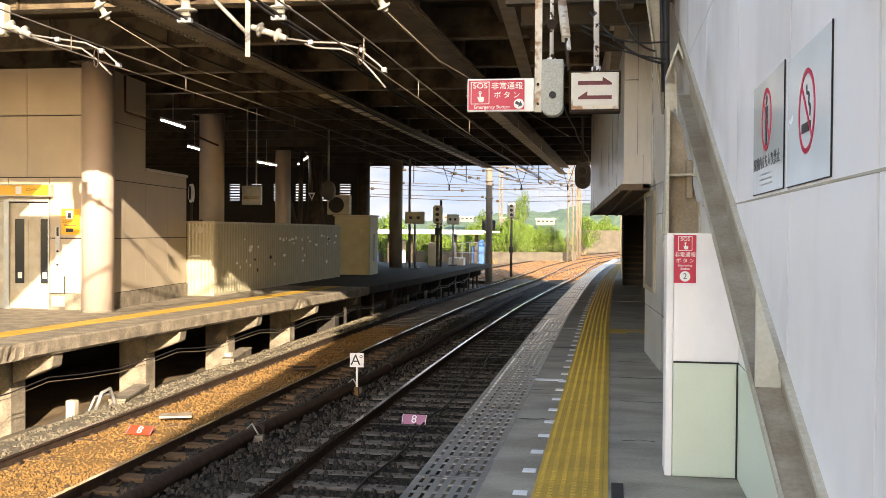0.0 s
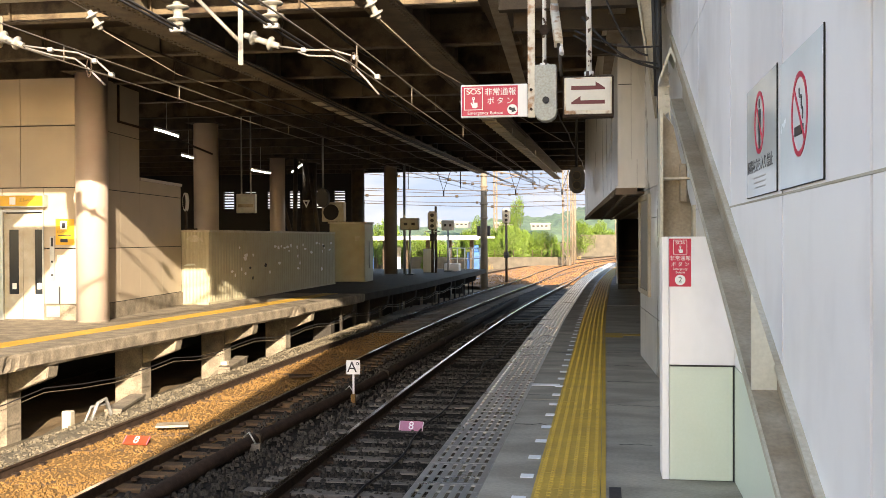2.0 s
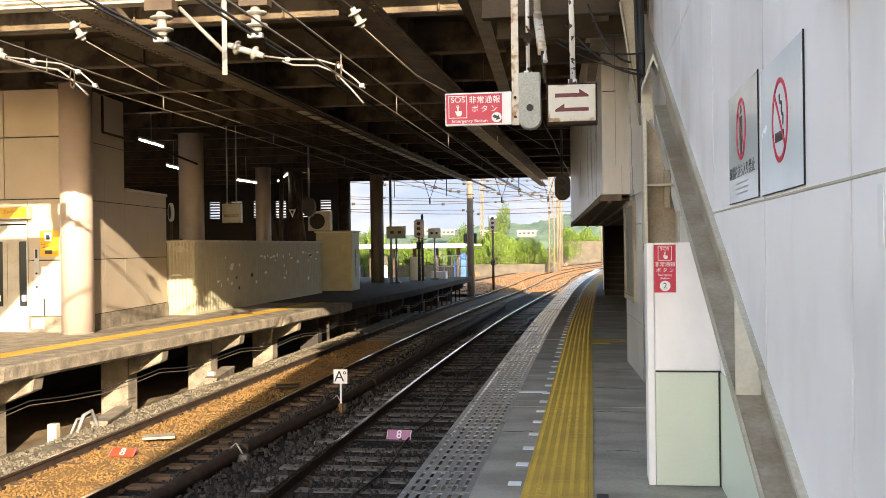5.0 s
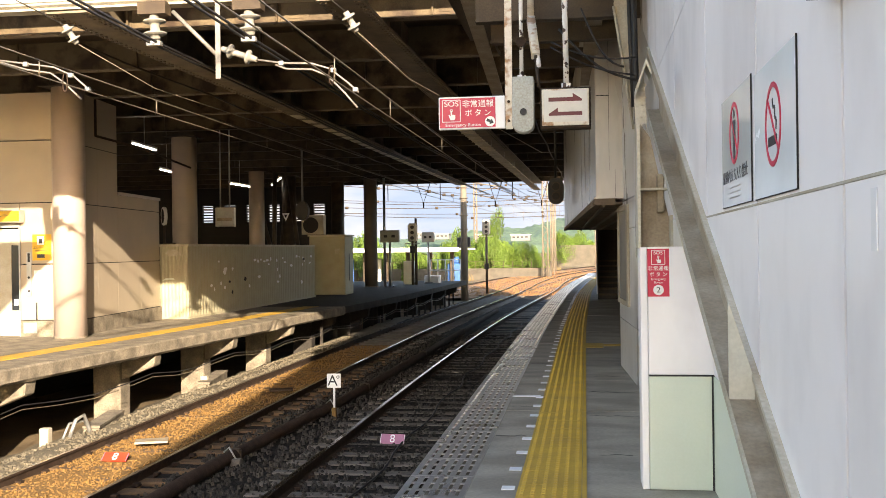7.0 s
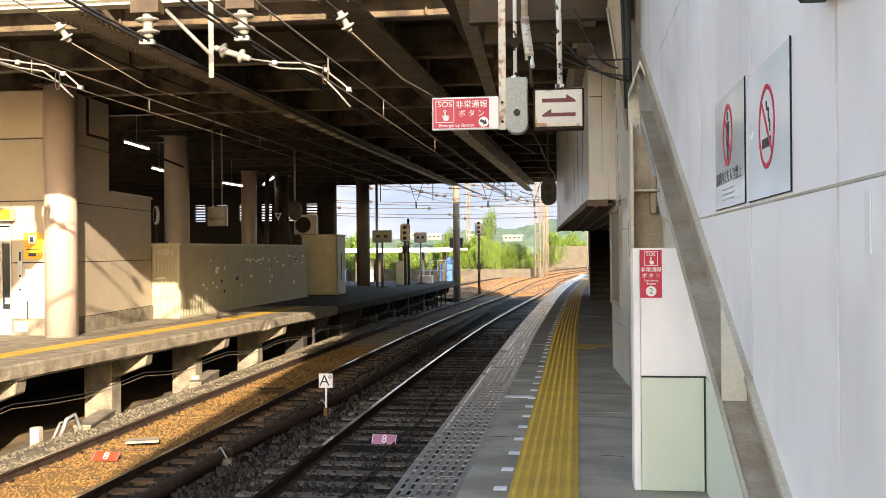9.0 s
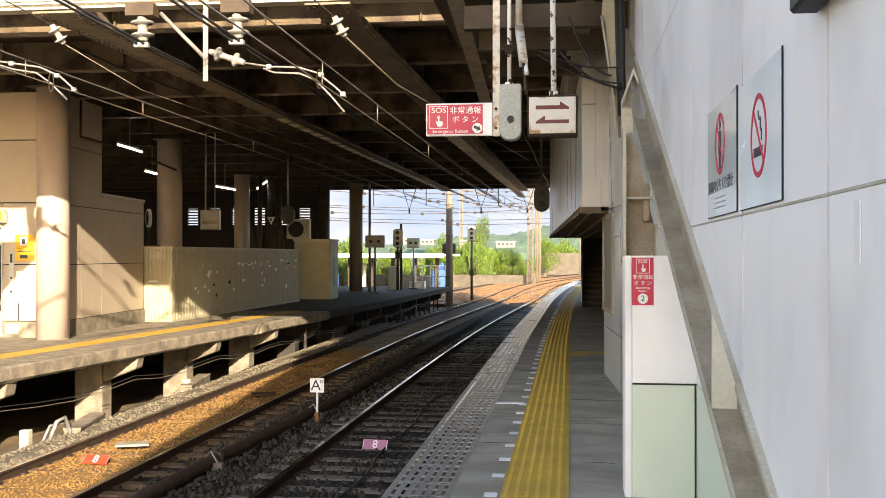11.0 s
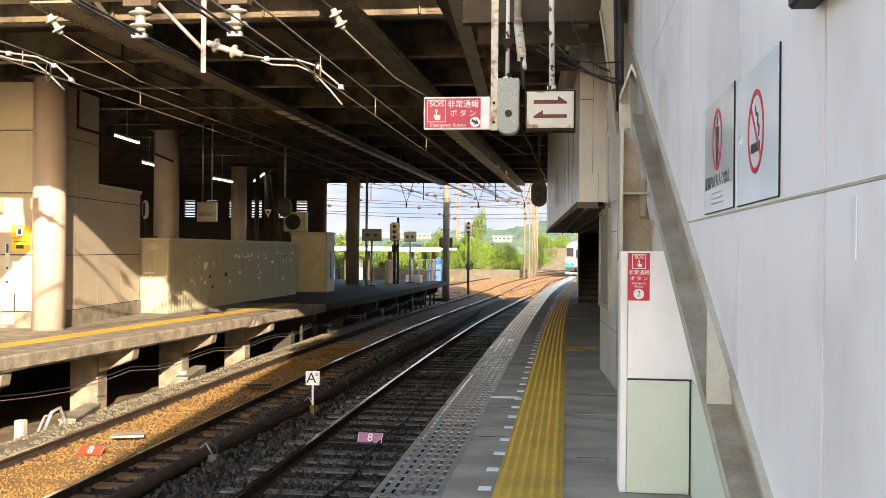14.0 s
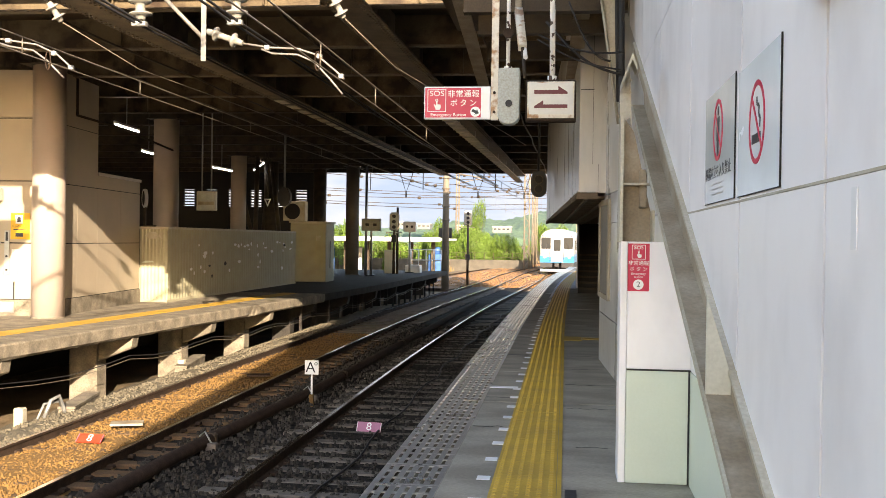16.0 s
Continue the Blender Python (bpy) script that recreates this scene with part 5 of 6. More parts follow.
def build_sheds():
    t = thing("storage_shed", "long pale green corrugated steel enclosure with peeling spots", "shed")
    x0, x1, y0, y1, z1 = -11.22, -10.43, 25.5, 37.6, 1.74
    box("core", x0 + 0.02, x1 - 0.02, y0 + 0.02, y1, LZ, z1 - 0.02, M_DARK, t)
    # ribs as a folded sheet
    def folded(bm, p, q, n, out):
        p, q, out = Vector(p), Vector(q), Vector(out)
        k = n * 4
        rows = []
        for i in range(k + 1):
            off = (0.0, 0.0, 0.018, 0.018)[i % 4]
            c = p.lerp(q, i / k) + out * off
            rows.append((bm.verts.new((c.x, c.y, LZ + 0.05)), bm.verts.new((c.x, c.y, z1 - 0.05))))
        for a, b in zip(rows, rows[1:]):
            bm.faces.new((a[0], b[0], b[1], a[1]))
    bm = BM()
    folded(bm, (x0, y0, 0), (x1, y0, 0), 8, (0, -1, 0))
    part("front_sheet", bm, M_SHED, t)
    bm = BM()
    folded(bm, (x1, y0, 0), (x1 + 0.13, y1, 0), 60, (1, 0, 0))
    part("side_sheet", bm, M_SHED, t)
    bm = BM()
    bm_box(bm, x0 - 0.02, x1 + 0.02, y0 - 0.03, y0, z1 - 0.06, z1)
    for v in bm_box(bm, 0, 0.03, y0 - 0.03, y1, z1 - 0.06, z1):
        v.co.x += x1 + 0.13 * (v.co.y - y0) / 12.1
    part("top_rail", bm, M_CREAM, t)
    bm = BM()
    bm_box(bm, x0 - 0.02, x1 + 0.02, y0 - 0.03, y0, LZ, LZ + 0.06)
    for v in bm_box(bm, 0, 0.03, y0 - 0.03, y1, LZ, LZ + 0.06):
        v.co.x += x1 + 0.13 * (v.co.y - y0) / 12.1
    part("base_rail", bm, M_SHED, t)
    rng = random.Random(21)
    for _ in range(38):
        y = rng.uniform(y0 + 0.8, y1 - 0.5)
        z = rng.choice((rng.uniform(1.0, 1.35), rng.uniform(0.3, 1.3)))
        x = x1 + 0.13 * (y - y0) / 12.1 + 0.019
        bm = BM()
        w, h = rng.uniform(0.04, 0.13), rng.uniform(0.03, 0.08)
        poly = [(1.4 * w * rng.uniform(0.6, 1.1) * math.cos(a), h * rng.uniform(0.6, 1.1) * math.sin(a)) for a in (i * 6.283 / 7 for i in range(7))]
        bm_poly(bm, poly, Matrix.Translation((x, y, z)) @ pose(0, 0, 0, 90, 0, 90), 0.003)
        part("peeled_spot", bm, M_SIGNW if rng.random() < 0.85 else M_DARK, t)
    m = to_viewer(-10.85, y0 - 0.02, 1.5)
    bm = BM()
    bm_poly(bm, [(-0.22, 0), (-0.1, 0.1), (0.08, 0.1), (0.16, 0.02), (0.24, 0.08), (0.24, -0.08), (0.16, -0.02), (0.08, -0.08), (-0.1, -0.08)], m, 0.004)
    part("plaque", bm, M_CREAM, t, "faded fish-shaped plaque")
    bm = BM()
    bm_poly(bm, [(-0.3, -0.72), (0.05, -0.7), (0.0, -0.66), (-0.2, -0.66)], m, 0.004)
    part("plaque", bm, M_GREEN, t, "faded green fish-shaped plaque")
    # tall cabinet at the end
    c = thing("tall_cabinet", "tall grey-beige steel cabinet on the platform", "cabinet")
    bm = BM()
    bm_box(bm, -10.95, -9.48, 39.2, 40.6, LZ, 2.1)
    bevelled(bm, 0.03)
    part("body", bm, M_SHED, c)
    box("lid", -11.0, -9.44, 39.15, 40.65, 2.1, 2.16, M_CREAM, c)
    box("handle", -9.47, -9.45, 39.8, 39.83, 0.3, 1.4, M_DARK, c)
    box("label_plate", -9.9, -9.7, 39.19, 39.2, 1.4, 1.6, M_CREAM, c)
    a = thing("air_conditioner", "dusty outdoor air conditioner with a round fan grille", "air conditioner")
    bm = BM()
    bm_box(bm, -11.75, -10.8, 40.9, 41.3, 2.2, 3.02)
    bevelled(bm, 0.02)
    part("case", bm, M_CREAM, a)
    bm = BM()
    bm_ring(bm, 0, 0, 0.0, 0.33, to_viewer(-11.35, 40.9, 2.6), 0.01)
    part("fan_grille", bm, M_DARK, a)
    box("stand", -11.8, -10.75, 40.85, 41.4, LZ, 2.2, M_DARK, a)


def build_platform_fittings():
    # hanging sign boxes and lamps under the deck
    h = thing("hanging_display", "grey display box hung on two thin rods", "display")
    bm = BM()
    bm_box(bm, -11.36, -10.74, 29.95, 30.1, 2.3, 2.9)
    bevelled(bm, 0.015)
    part("case", bm, M_GALV, h)
    box("stripe", -11.3, -10.8, 29.94, 29.95, 2.48, 2.58, M_DIRTY, h)
    for x in (-11.2, -10.9):
        bm = BM()
        bm_cyl(bm, (x, 30.0, 2.9), (x, 30.0, 5.56), 0.025, 8)
        part("rod", bm, M_GALV, h)
    s = thing("hanging_signal", "black oval signal hung on a pole", "signal")
    bm = BM()
    bm_prism(bm, [(-10.32 + 0.24 * math.cos(a), 3.0 + 0.36 * math.sin(a)) for a in (i * 6.283 / 20 for i in range(20))], "y", 36.0, 36.25)
    part("housing", bm, M_BLACK, s)
    bm = BM()
    bm_cyl(bm, (-10.32, 36.1, 3.3), (-10.32, 36.1, 5.56), 0.04, 8)
    part("pole", bm, M_GALV, s)
    for (x, y, z, w, tilt, lit) in ((-12.3, 27, 4.52, 0.75, -17, 1), (-13.8, 32, 4.25, 0.5, -15, 1), (-13.4, 38, 4.14, 0.85, -10, 1), (-14.1, 45, 4.75, 0.6, 35, 1), (-14.0, 47, 4.1, 0.35, -10, 1)):
        f = thing("fluorescent_lamp", "lit white fluorescent lamp under the deck", "lamp", "platform lamps")
        bm = BM()
        d = Vector((math.cos(radians(tilt)), 0, math.sin(radians(tilt)))) * w / 2
        c = Vector((x, y, z))
        bm_cyl(bm, c - d, c + d, 0.024, 10)
        part("tube", bm, M_TUBE, f)
        bm = BM()
        off = Vector((0, 0, 0.06))
        bm_cyl(bm, c - d * 1.05 + off, c + d * 1.05 + off, 0.035, 8)
        part("holder", bm, M_SIGNW, f)
        bm = BM()
        bm_cyl(bm, c + off, (x, y, 5.56), 0.012, 6)
        part("rod", bm, M_GALV, f)
    s = thing("warning_triangle", "small white triangular sign among the columns", "sign")
    bm = BM()
    bm_poly(bm, [(-0.16, 0.14), (0.16, 0.14), (0, -0.2)], to_viewer(-12.6, 41.5, 3.0), 0.02)
    part("plate", bm, M_SIGNW, s)
    bm = BM()
    bm_poly(bm, [(-0.07, 0.08), (0.07, 0.08), (0, -0.08)], to_viewer(-12.6, 41.48, 3.0), 0.004)
    part("mark", bm, M_SIGNBLK, s)
    bm = BM()
    bm_cyl(bm, (-12.6, 41.55, 3.1), (-12.6, 41.55, 5.56), 0.03, 8)
    part("pole", bm, M_STEEL, s)
    s = thing("wall_lamp", "small round-ended white lamp at the tower corner", "lamp")
    bm = BM()
    bm_prism(bm, [(-11.42 + 0.065 * math.cos(a), 2.52 + 0.26 * math.sin(a)) for a in (i * 6.283 / 18 for i in range(18))], "y", 26.2, 26.35)
    part("rim", bm, M_SIGNW, s)
    bm = BM()
    bm_prism(bm, [(-11.43 + 0.035 * math.cos(a), 2.52 + 0.2 * math.sin(a)) for a in (i * 6.283 / 18 for i in range(18))], "y", 26.18, 26.21)
    part("lens", bm, M_BLACK, s)
    box("bracket", -11.45, -11.39, 26.25, 26.3, 1.79, 2.3, M_STEEL, s)
    box("foot", -11.45, -11.1, 26.24, 26.31, 1.738, 1.79, M_STEEL, s)
    c = thing("conduit", "thin dark conduit pipe sagging between tower and column", "pipe")
    bm = BM()
    bm_tube(bm, [(-10.6, 20.8, 4.9), (-10.6, 20.8, 4.1), (-11.0, 24.0, 4.15), (-11.7, 29.0, 4.05)], 0.03, 8)
    part("pipe", bm, M_RUST, c)
    # slanting stays among the columns
    for (a, b) in (((-13.2, 44, 4.8), (-12.3, 43, 0.0)), ((-13.9, 46, 4.9), (-13.7, 44, 0.0)), ((-14.9, 44, 4.8), (-13.7, 44, 0.2)), ((-12.9, 41, 4.9), (-13.0, 41, LZ))):
        t = thing("steel_stay", "dark slanting steel stay between the columns", "brace", "column stays")
        bm = BM()
        bm_cyl(bm, a, b, 0.1, 8)
        part("bar", bm, M_STEEL, t)


def pole(x, y, z0, z1, r, mtl, label, name="pole"):
    t = thing(name, label, "pole")
    bm = BM()
    bm_cyl(bm, (x, y, z0), (x, y, z1), r, 12, r * 0.85)
    part("shaft", bm, mtl, t)
    return t


def board_on_pole(x, y, z0, w, za, zb, label, face, mark=True):
    t = pole(x, y, z0, za, 0.06, M_GALV, label, "platform_sign")
    bm = BM()
    bm_box(bm, x - w / 2, x + w / 2, y - 0.12, y + 0.1, za, zb)
    bevelled(bm, 0.03)
    part("board", bm, face, t)
    if mark:
        for s in (-1, 1):
            box("mark", x + s * w * 0.2 - w * 0.09, x + s * w * 0.2 + w * 0.09, y - 0.13, y - 0.121, (za + zb) / 2 - 0.06, (za + zb) / 2 + 0.06, M_SIGNBLK, t)
    box("foot", x - 0.2, x + 0.2, y - 0.2, y + 0.2, z0, z0 + 0.05, M_BLACK, t)
    return t


def signal_post(x, y, z0, z1, w, label):
    t = pole(x, y, z0, z1 - 0.9, 0.08, M_STEEL, label, "track_signal")
    bm = BM()
    bm_box(bm, x - w / 2, x + w / 2, y - 0.05, y + 0.1, z1 - 0.95, z1)
    bevelled(bm, 0.12, 3)
    part("backboard", bm, M_GALV, t)
    for k in range(3):
        bm = BM()
        bm_cyl(bm, (x, y - 0.05, z1 - 0.2 - k * 0.27), (x, y - 0.18, z1 - 0.2 - k * 0.27), 0.09, 12)
        part("lens_hood", bm, M_BLACK, t)
    box("bracket", x - 0.4, x + 0.4, y - 0.05, y + 0.05, z1 - 1.05, z1 - 1.0, M_GALV, t)
    box("relay_box", x - 0.13, x + 0.13, y - 0.1, y + 0.1, z0 + 1.6, z0 + 1.95, M_BLACK, t)
    return t


def build_far_end():
    pole(-10.05 + 0.45, 47.8, LZ, 5.0, 0.07, M_GALV, "thin steel pole beside a column")
    board_on_pole(-9.18, 47, LZ, 0.92, 1.88, 2.46, "platform mirror box on a post", M_GREYBOX)
    board_on_pole(-8.12, 52, LZ, 0.66, 1.9, 2.43, "small white platform monitor on a post", M_SIGNW)
    board_on_pole(-7.2, 60, -1.3, 0.8, 1.62, 2.23, "dark board on a post past the platform end", M_SIGNBLK, False)
    signal_post(-8.6, 50, LZ, 2.85, 0.5, "three-lens signal on a post on the platform")
    pole(-8.45, 50.1, LZ, 3.1, 0.07, M_STEEL, "dark steel post on the platform")
    signal_post(-5.84, 60, -1.3, 3.3, 0.5, "three-lens signal on a post beside the tracks")
    c = thing("relay_cabinet", "white cabinet at the platform end", "cabinet")
    box("body", -9.2, -8.65, 50.6, 51.1, LZ, 0.95, M_SIGNW, c, "", 0.02)
    box("door", -9.15, -8.7, 50.59, 50.6, LZ + 0.1, 0.88, M_SIGNW, c)
    c = thing("bench_box", "white storage box on the platform", "box")
    box("body", -8.4, -7.6, 53, 52.35, LZ, 0.15, M_SIGNW, c, "", 0.02)
    # railing at the platform end
    r = thing("railing", "pale pipe railing at the platform end", "railing")
    for x in frange(-8.6, -6.9, 0.42):
        bm = BM()
        bm_cyl(bm, (x, 55.7, LZ), (x, 55.7, 0.95), 0.03, 8)
        part("post", bm, M_SIGNW, r)
    for z in (0.35, 0.93):
        bm = BM()
        bm_cyl(bm, (-8.6, 55.7, z), (-6.9, 55.7, z), 0.025, 8)
        part("bar", bm, M_SIGNW, r)
    # next platform's canopy
    p = thing("platform_canopy", "white flat canopy roof on dark posts on another platform", "canopy")
    bm = BM()
    bm_box(bm, -24, -10.0, 80, 92, 1.45, 1.62)
    bm_box(bm, -24, -10.0, 79.7, 80, 1.34, 1.68)
    part("roof", bm, M_SIGNW, p)
    for x in frange(-22, -11, 1.8):
        box("post", x, x + 0.3, 82, 82.3, -1.4, 1.45, M_STEEL, p)
    for i, (x, w) in enumerate(((-22, 2.4), (-18.2, 1.0))):
        k = thing("blue_hoarding", "blue and white hoarding behind the canopy posts", "hoarding")
        box("board", x, x + w, 84, 84.1, -1.4, 0.75, M_BLUE if i != 1 else M_SIGNW, k)
        box("rail", x, x + w, 83.97, 84.0, 0.7, 0.78, M_GALV, k)
    k = thing("blue_machine", "blue track machine under the canopy", "machine")
    bm = BM()
    bm_box(bm, -11.3, -10.1, 82.5, 83.5, -1.2, 0.35)
    bm_box(bm, -11.0, -10.4, 82.6, 83.4, 0.35, 0.9)
    bevelled(bm, 0.08)
    part("body", bm, M_BLUE, k)
    # low wall and fence beyond the tracks
    w = thing("boundary_wall", "long pale concrete boundary wall beyond the tracks", "wall")
    bm = BM()
    bm_box(bm, -40, -3.2, 96, 96.3, -1.46, -0.35)
    part("body", bm, M_FARWALL, w)
    f = thing("fence", "thin steel fence on the boundary wall", "fence")
    for x in frange(-24, -3.3, 0.9):
        box("post", x, x + 0.06, 96.1, 96.16, -0.35, 0.3, M_STEEL, f)
    for z in (-0.1, 0.3):
        box("rail", -24, -3.3, 96.1, 96.14, z, z + 0.025, M_STEEL, f)
    w = thing("stone_wall", "grey stone wall beside the line", "wall")
    bm = BM()
    bm_box(bm, -4.6, 40, 150, 150.5, -1.4, 1.9)
    for k in range(34):
        for z in range(5):
            bm_box(bm, -4.5 + k * 0.62 + 0.3 * (z % 2), -3.95 + k * 0.62 + 0.3 * (z % 2), 149.93, 150, -1.3 + z * 0.64, -0.72 + z * 0.64)
    part("body", bm, M_FARWALL, w)


def mast(x, y, h, label, w=0.35, solid=False):
    t = thing("overhead_mast", label, "mast", "overhead line masts")
    bm = BM()
    for sx in () if solid else (-1, 1):
        for sy in (-1, 1):
            bm_cyl(bm, (x + sx * w / 2, y + sy * w / 2, -1.4), (x + sx * w / 2, y + sy * w / 2, h), 0.065, 6)
    if solid:
        bm_cyl(bm, (x, y, -1.4), (x, y, h), w / 2 + 0.04, 16, w / 2 - 0.02)
        for v in (2.6, 3.4, 4.4, 5.0):
            bm_cyl(bm, (x, y, v), (x, y, v + 0.07), w / 2 + 0.06, 16)
    z = h if solid else -1.0
    k = 1
    while z < h - 0.6:
        bm_cyl(bm, (x - k * w / 2, y - w / 2, z), (x + k * w / 2, y - w / 2, z + 0.6), 0.035, 5)
        bm_cyl(bm, (x - w / 2, y - k * w / 2, z), (x - w / 2, y + k * w / 2, z + 0.6), 0.035, 5)
        z += 0.6
        k = -k
    part("shaft" if solid else "lattice", bm, M_MASTC, t)
    bm = BM()
    bm_cyl(bm, (x, y, h - 1.3), (x + 2.6, y, h - 0.7), 0.04, 8)
    bm_cyl(bm, (x, y, h - 0.2), (x + 2.6, y, h - 0.7), 0.02, 6)
    bm_cyl(bm, (x, y, h - 1.6), (x + 2.3, y, h - 2.0), 0.03, 6)
    part("arm", bm, M_MASTC, t)
    for dx, z in ((0.5, h - 1.2), (0.55, h - 1.65)):
        bm = BM()
        bm_cyl(bm, (x + dx, y, z), (x + dx + 0.3, y, z + 0.05), 0.09, 10)
        part("insulator", bm, M_STEEL, t)


def tree_mesh(seed, r, h, n, leaf):
    """A crown of leaves in clumps round short limbs."""
    rng = random.Random(seed)
    bm = BM()
    clumps = []
    for _ in range(16):
        a, q = rng.uniform(0, 6.283), rng.random() ** 0.5
        clumps.append((Vector((q * r * math.cos(a), q * r * math.sin(a), rng.uniform(0.12, 1.0) * h * (1.05 - 0.45 * q))), rng.uniform(0.25, 0.45) * r))
    for i in range(n):
        c, s = clumps[i % len(clumps)]
        d = Vector((rng.gauss(0, 1), rng.gauss(0, 1), rng.gauss(0, 0.8))).normalized() * s * rng.uniform(0.55, 1.1)
        m = Matrix.Translation(c + d) @ Euler((rng.uniform(0, 6.28), rng.uniform(0, 6.28), 0)).to_matrix().to_4x4()
        k = leaf * rng.uniform(0.6, 1.4)
        bm.faces.new([bm.verts.new(m @ Vector(v)) for v in ((-k, 0, 0), (0, -k * 0.55, k * 0.1), (k, 0, 0), (0, k * 0.55, k * 0.1))])
    return mesh_of("crown", bm, M_LEAF)


def build_trees():
    rng = random.Random(11)
    crowns = [tree_mesh(s, 1.0, 1.5, 9000, 0.038) for s in (1, 2, 3)]
    bm = BM()
    bm_cyl(bm, (0, 0, 0), (0.05, 0, 0.7), 0.09, 8, 0.05)
    for a in range(5):
        bm_cyl(bm, (0.04, 0, 0.45), (0.5 * math.cos(a * 1.3), 0.5 * math.sin(a * 1.3), 1.05), 0.035, 6, 0.012)
    trunk = mesh_of("trunk", bm, M_BARK)
    spots = []
    for i in range(9):
        spots.append((-11.3 + i * 0.72 + rng.uniform(-0.2, 0.2), 100 + rng.uniform(-1, 3), rng.uniform(1.3, 1.9), 3.9 + 0.5 * math.sin(i * 0.9) - (0.9 if i > 6 else 0)))
    for i in range(8):
        spots.append((-30 + i * 1.9, 112 + rng.uniform(-3, 5), rng.uniform(1.6, 2.4), rng.uniform(2.2, 3.0)))
    spots += [(-9.4, 108, 1.0, 7.0), (-13.2, 104, 1.5, 5.1), (-14.0, 106, 1.6, 4.2), (-20.6, 95, 1.5, 4.6), (-22, 96, 1.6, 4.2), (-16.9, 97, 1.2, 4.0),
              (-3.3, 152, 2.2, 5.2), (-0.6, 153, 2.4, 5.4), (1.6, 153, 2.0, 4.9), (-5.0, 98, 0.8, 1.9), (-4.3, 99, 0.7, 1.5)]
    for i, (x, y, r, h) in enumerate(spots):
        t = thing("tree", "bright green bushy tree in sunlight beyond the tracks", "tree", "trees beyond the tracks")
        t.matrix_basis = pose(x, y, -1.46, 0, 0, rng.uniform(0, 360)) @ Matrix.Diagonal((r, r, h / 1.5, 1))
        shared("crown", crowns[i % 3], t, Matrix.Identity(4))
        shared("trunk", trunk, t, Matrix.Identity(4))
    # dry grass by the tracks
    bm = BM()
    for _ in range(5000):
        x, y = rng.uniform(-12, 12), rng.uniform(88, 140)
        if -13.5 < x - bend(y) < 1.2:
            continue
        k = rng.uniform(0.25, 0.7)
        d = rng.uniform(-0.25, 0.25)
        bm.faces.new([bm.verts.new(v) for v in ((x - 0.05, y, -1.46), (x + 0.05, y, -1.46), (x + d, y + d, -1.46 + k))])
    tagged(part("dry_grass", bm, mat("dry_grass", (0.26, 0.185, 0.075), 0.9, var=0.4, scale=1, bump=0)), "tall dry yellow grass along the line", "grass", kind="stuff")
    # hill behind
    bm = BM()
    n, rows = 300, []
    for j in range(42):
        row = []
        for i in range(n + 1):
            x = -330 + i * 2.2
            base = 12 + 24 / (1 + math.exp(-(x + 45) / 22)) + 3 * math.sin(x * 0.05)
            k = j / 41
            z = -1.5 + (base + 3.0 * noise.noise(Vector((x * 0.05, j * 0.2, 0)))) * math.sin(k * math.pi / 2) ** 0.8
            row.append(bm.verts.new((x, 560 + j * 9 + 4 * noise.noise(Vector((x * 0.03, j, 4))), z + 2.6 * noise.noise(Vector((x * 0.16, j * 0.5, 9))) + 1.5 * noise.noise(Vector((x * 0.4, j * 1.3, 3))))))
        rows.append(row)
    for a, b in zip(rows, rows[1:]):
        for i in range(n):
            bm.faces.new((a[i], a[i + 1], b[i + 1], b[i])).smooth = True
    tagged(part("hill", bm, M_HILL), "low wooded green hill on the skyline", "hill", kind="structure")
    for x, w, z, h in ((-103, 12, 9.2, 2.2), (-88, 8, 8.6, 2.0), (-43, 11, 7.2, 2.2), (-64, 5, 8, 2)):
        b = thing("hillside_building", "small white building on the hillside", "building")
        box("wall", x, x + w, 590, 600, z - 1, z + h, M_HOUSE, b)
        for i in range(int(w / 2.5)):
            box("window", x + 0.8 + i * 2.5, x + 2.2 + i * 2.5, 589.9, 590, z + h * 0.3, z + h * 0.65, M_GLASS, b)
        box("roof", x - 0.4, x + w + 0.4, 589.6, 600.4, z + h, z + h + 0.5, M_GALV, b)
    # sky beyond the hill
    m = bpy.data.materials.new("evening_sky")
    m.use_nodes = True
    n, l = m.node_tree.nodes, m.node_tree.links
    n.remove(n["Principled BSDF"])
    e = n.new("ShaderNodeEmission")
    g = n.new("ShaderNodeNewGeometry")
    mp = n.new("ShaderNodeMapping")
    mp.inputs["Scale"].default_value = (0.004, 0.004, 0.014)
    t = n.new("ShaderNodeTexNoise")
    t.inputs["Scale"].default_value = 1.0
    t.inputs["Detail"].default_value = 7
    r = n.new("ShaderNodeValToRGB")
    r.color_ramp.elements[0].position, r.color_ramp.elements[1].position = 0.38, 0.66
    r.color_ramp.elements[0].color, r.color_ramp.elements[1].color = (0.48, 0.64, 0.90, 1), (0.86, 0.91, 0.97, 1)
    l.new(g.outputs["Position"], mp.inputs[0]); l.new(mp.outputs[0], t.inputs["Vector"]); l.new(t.outputs["Fac"], r.inputs[0])
    l.new(r.outputs[0], e.inputs["Color"]); l.new(e.outputs[0], n["Material Output"].inputs[0])
    e.inputs["Strength"].default_value = SKY_GLOW
    bm = BM()
    bm.faces.new([bm.verts.new(v) for v in ((-900, 1400, -5), (900, 1400, -5), (900, 1400, 260), (-900, 1400, 260))])
    tagged(part("backdrop_sky", bm, m), "pale blue sky with thin cloud", "sky", kind="structure")


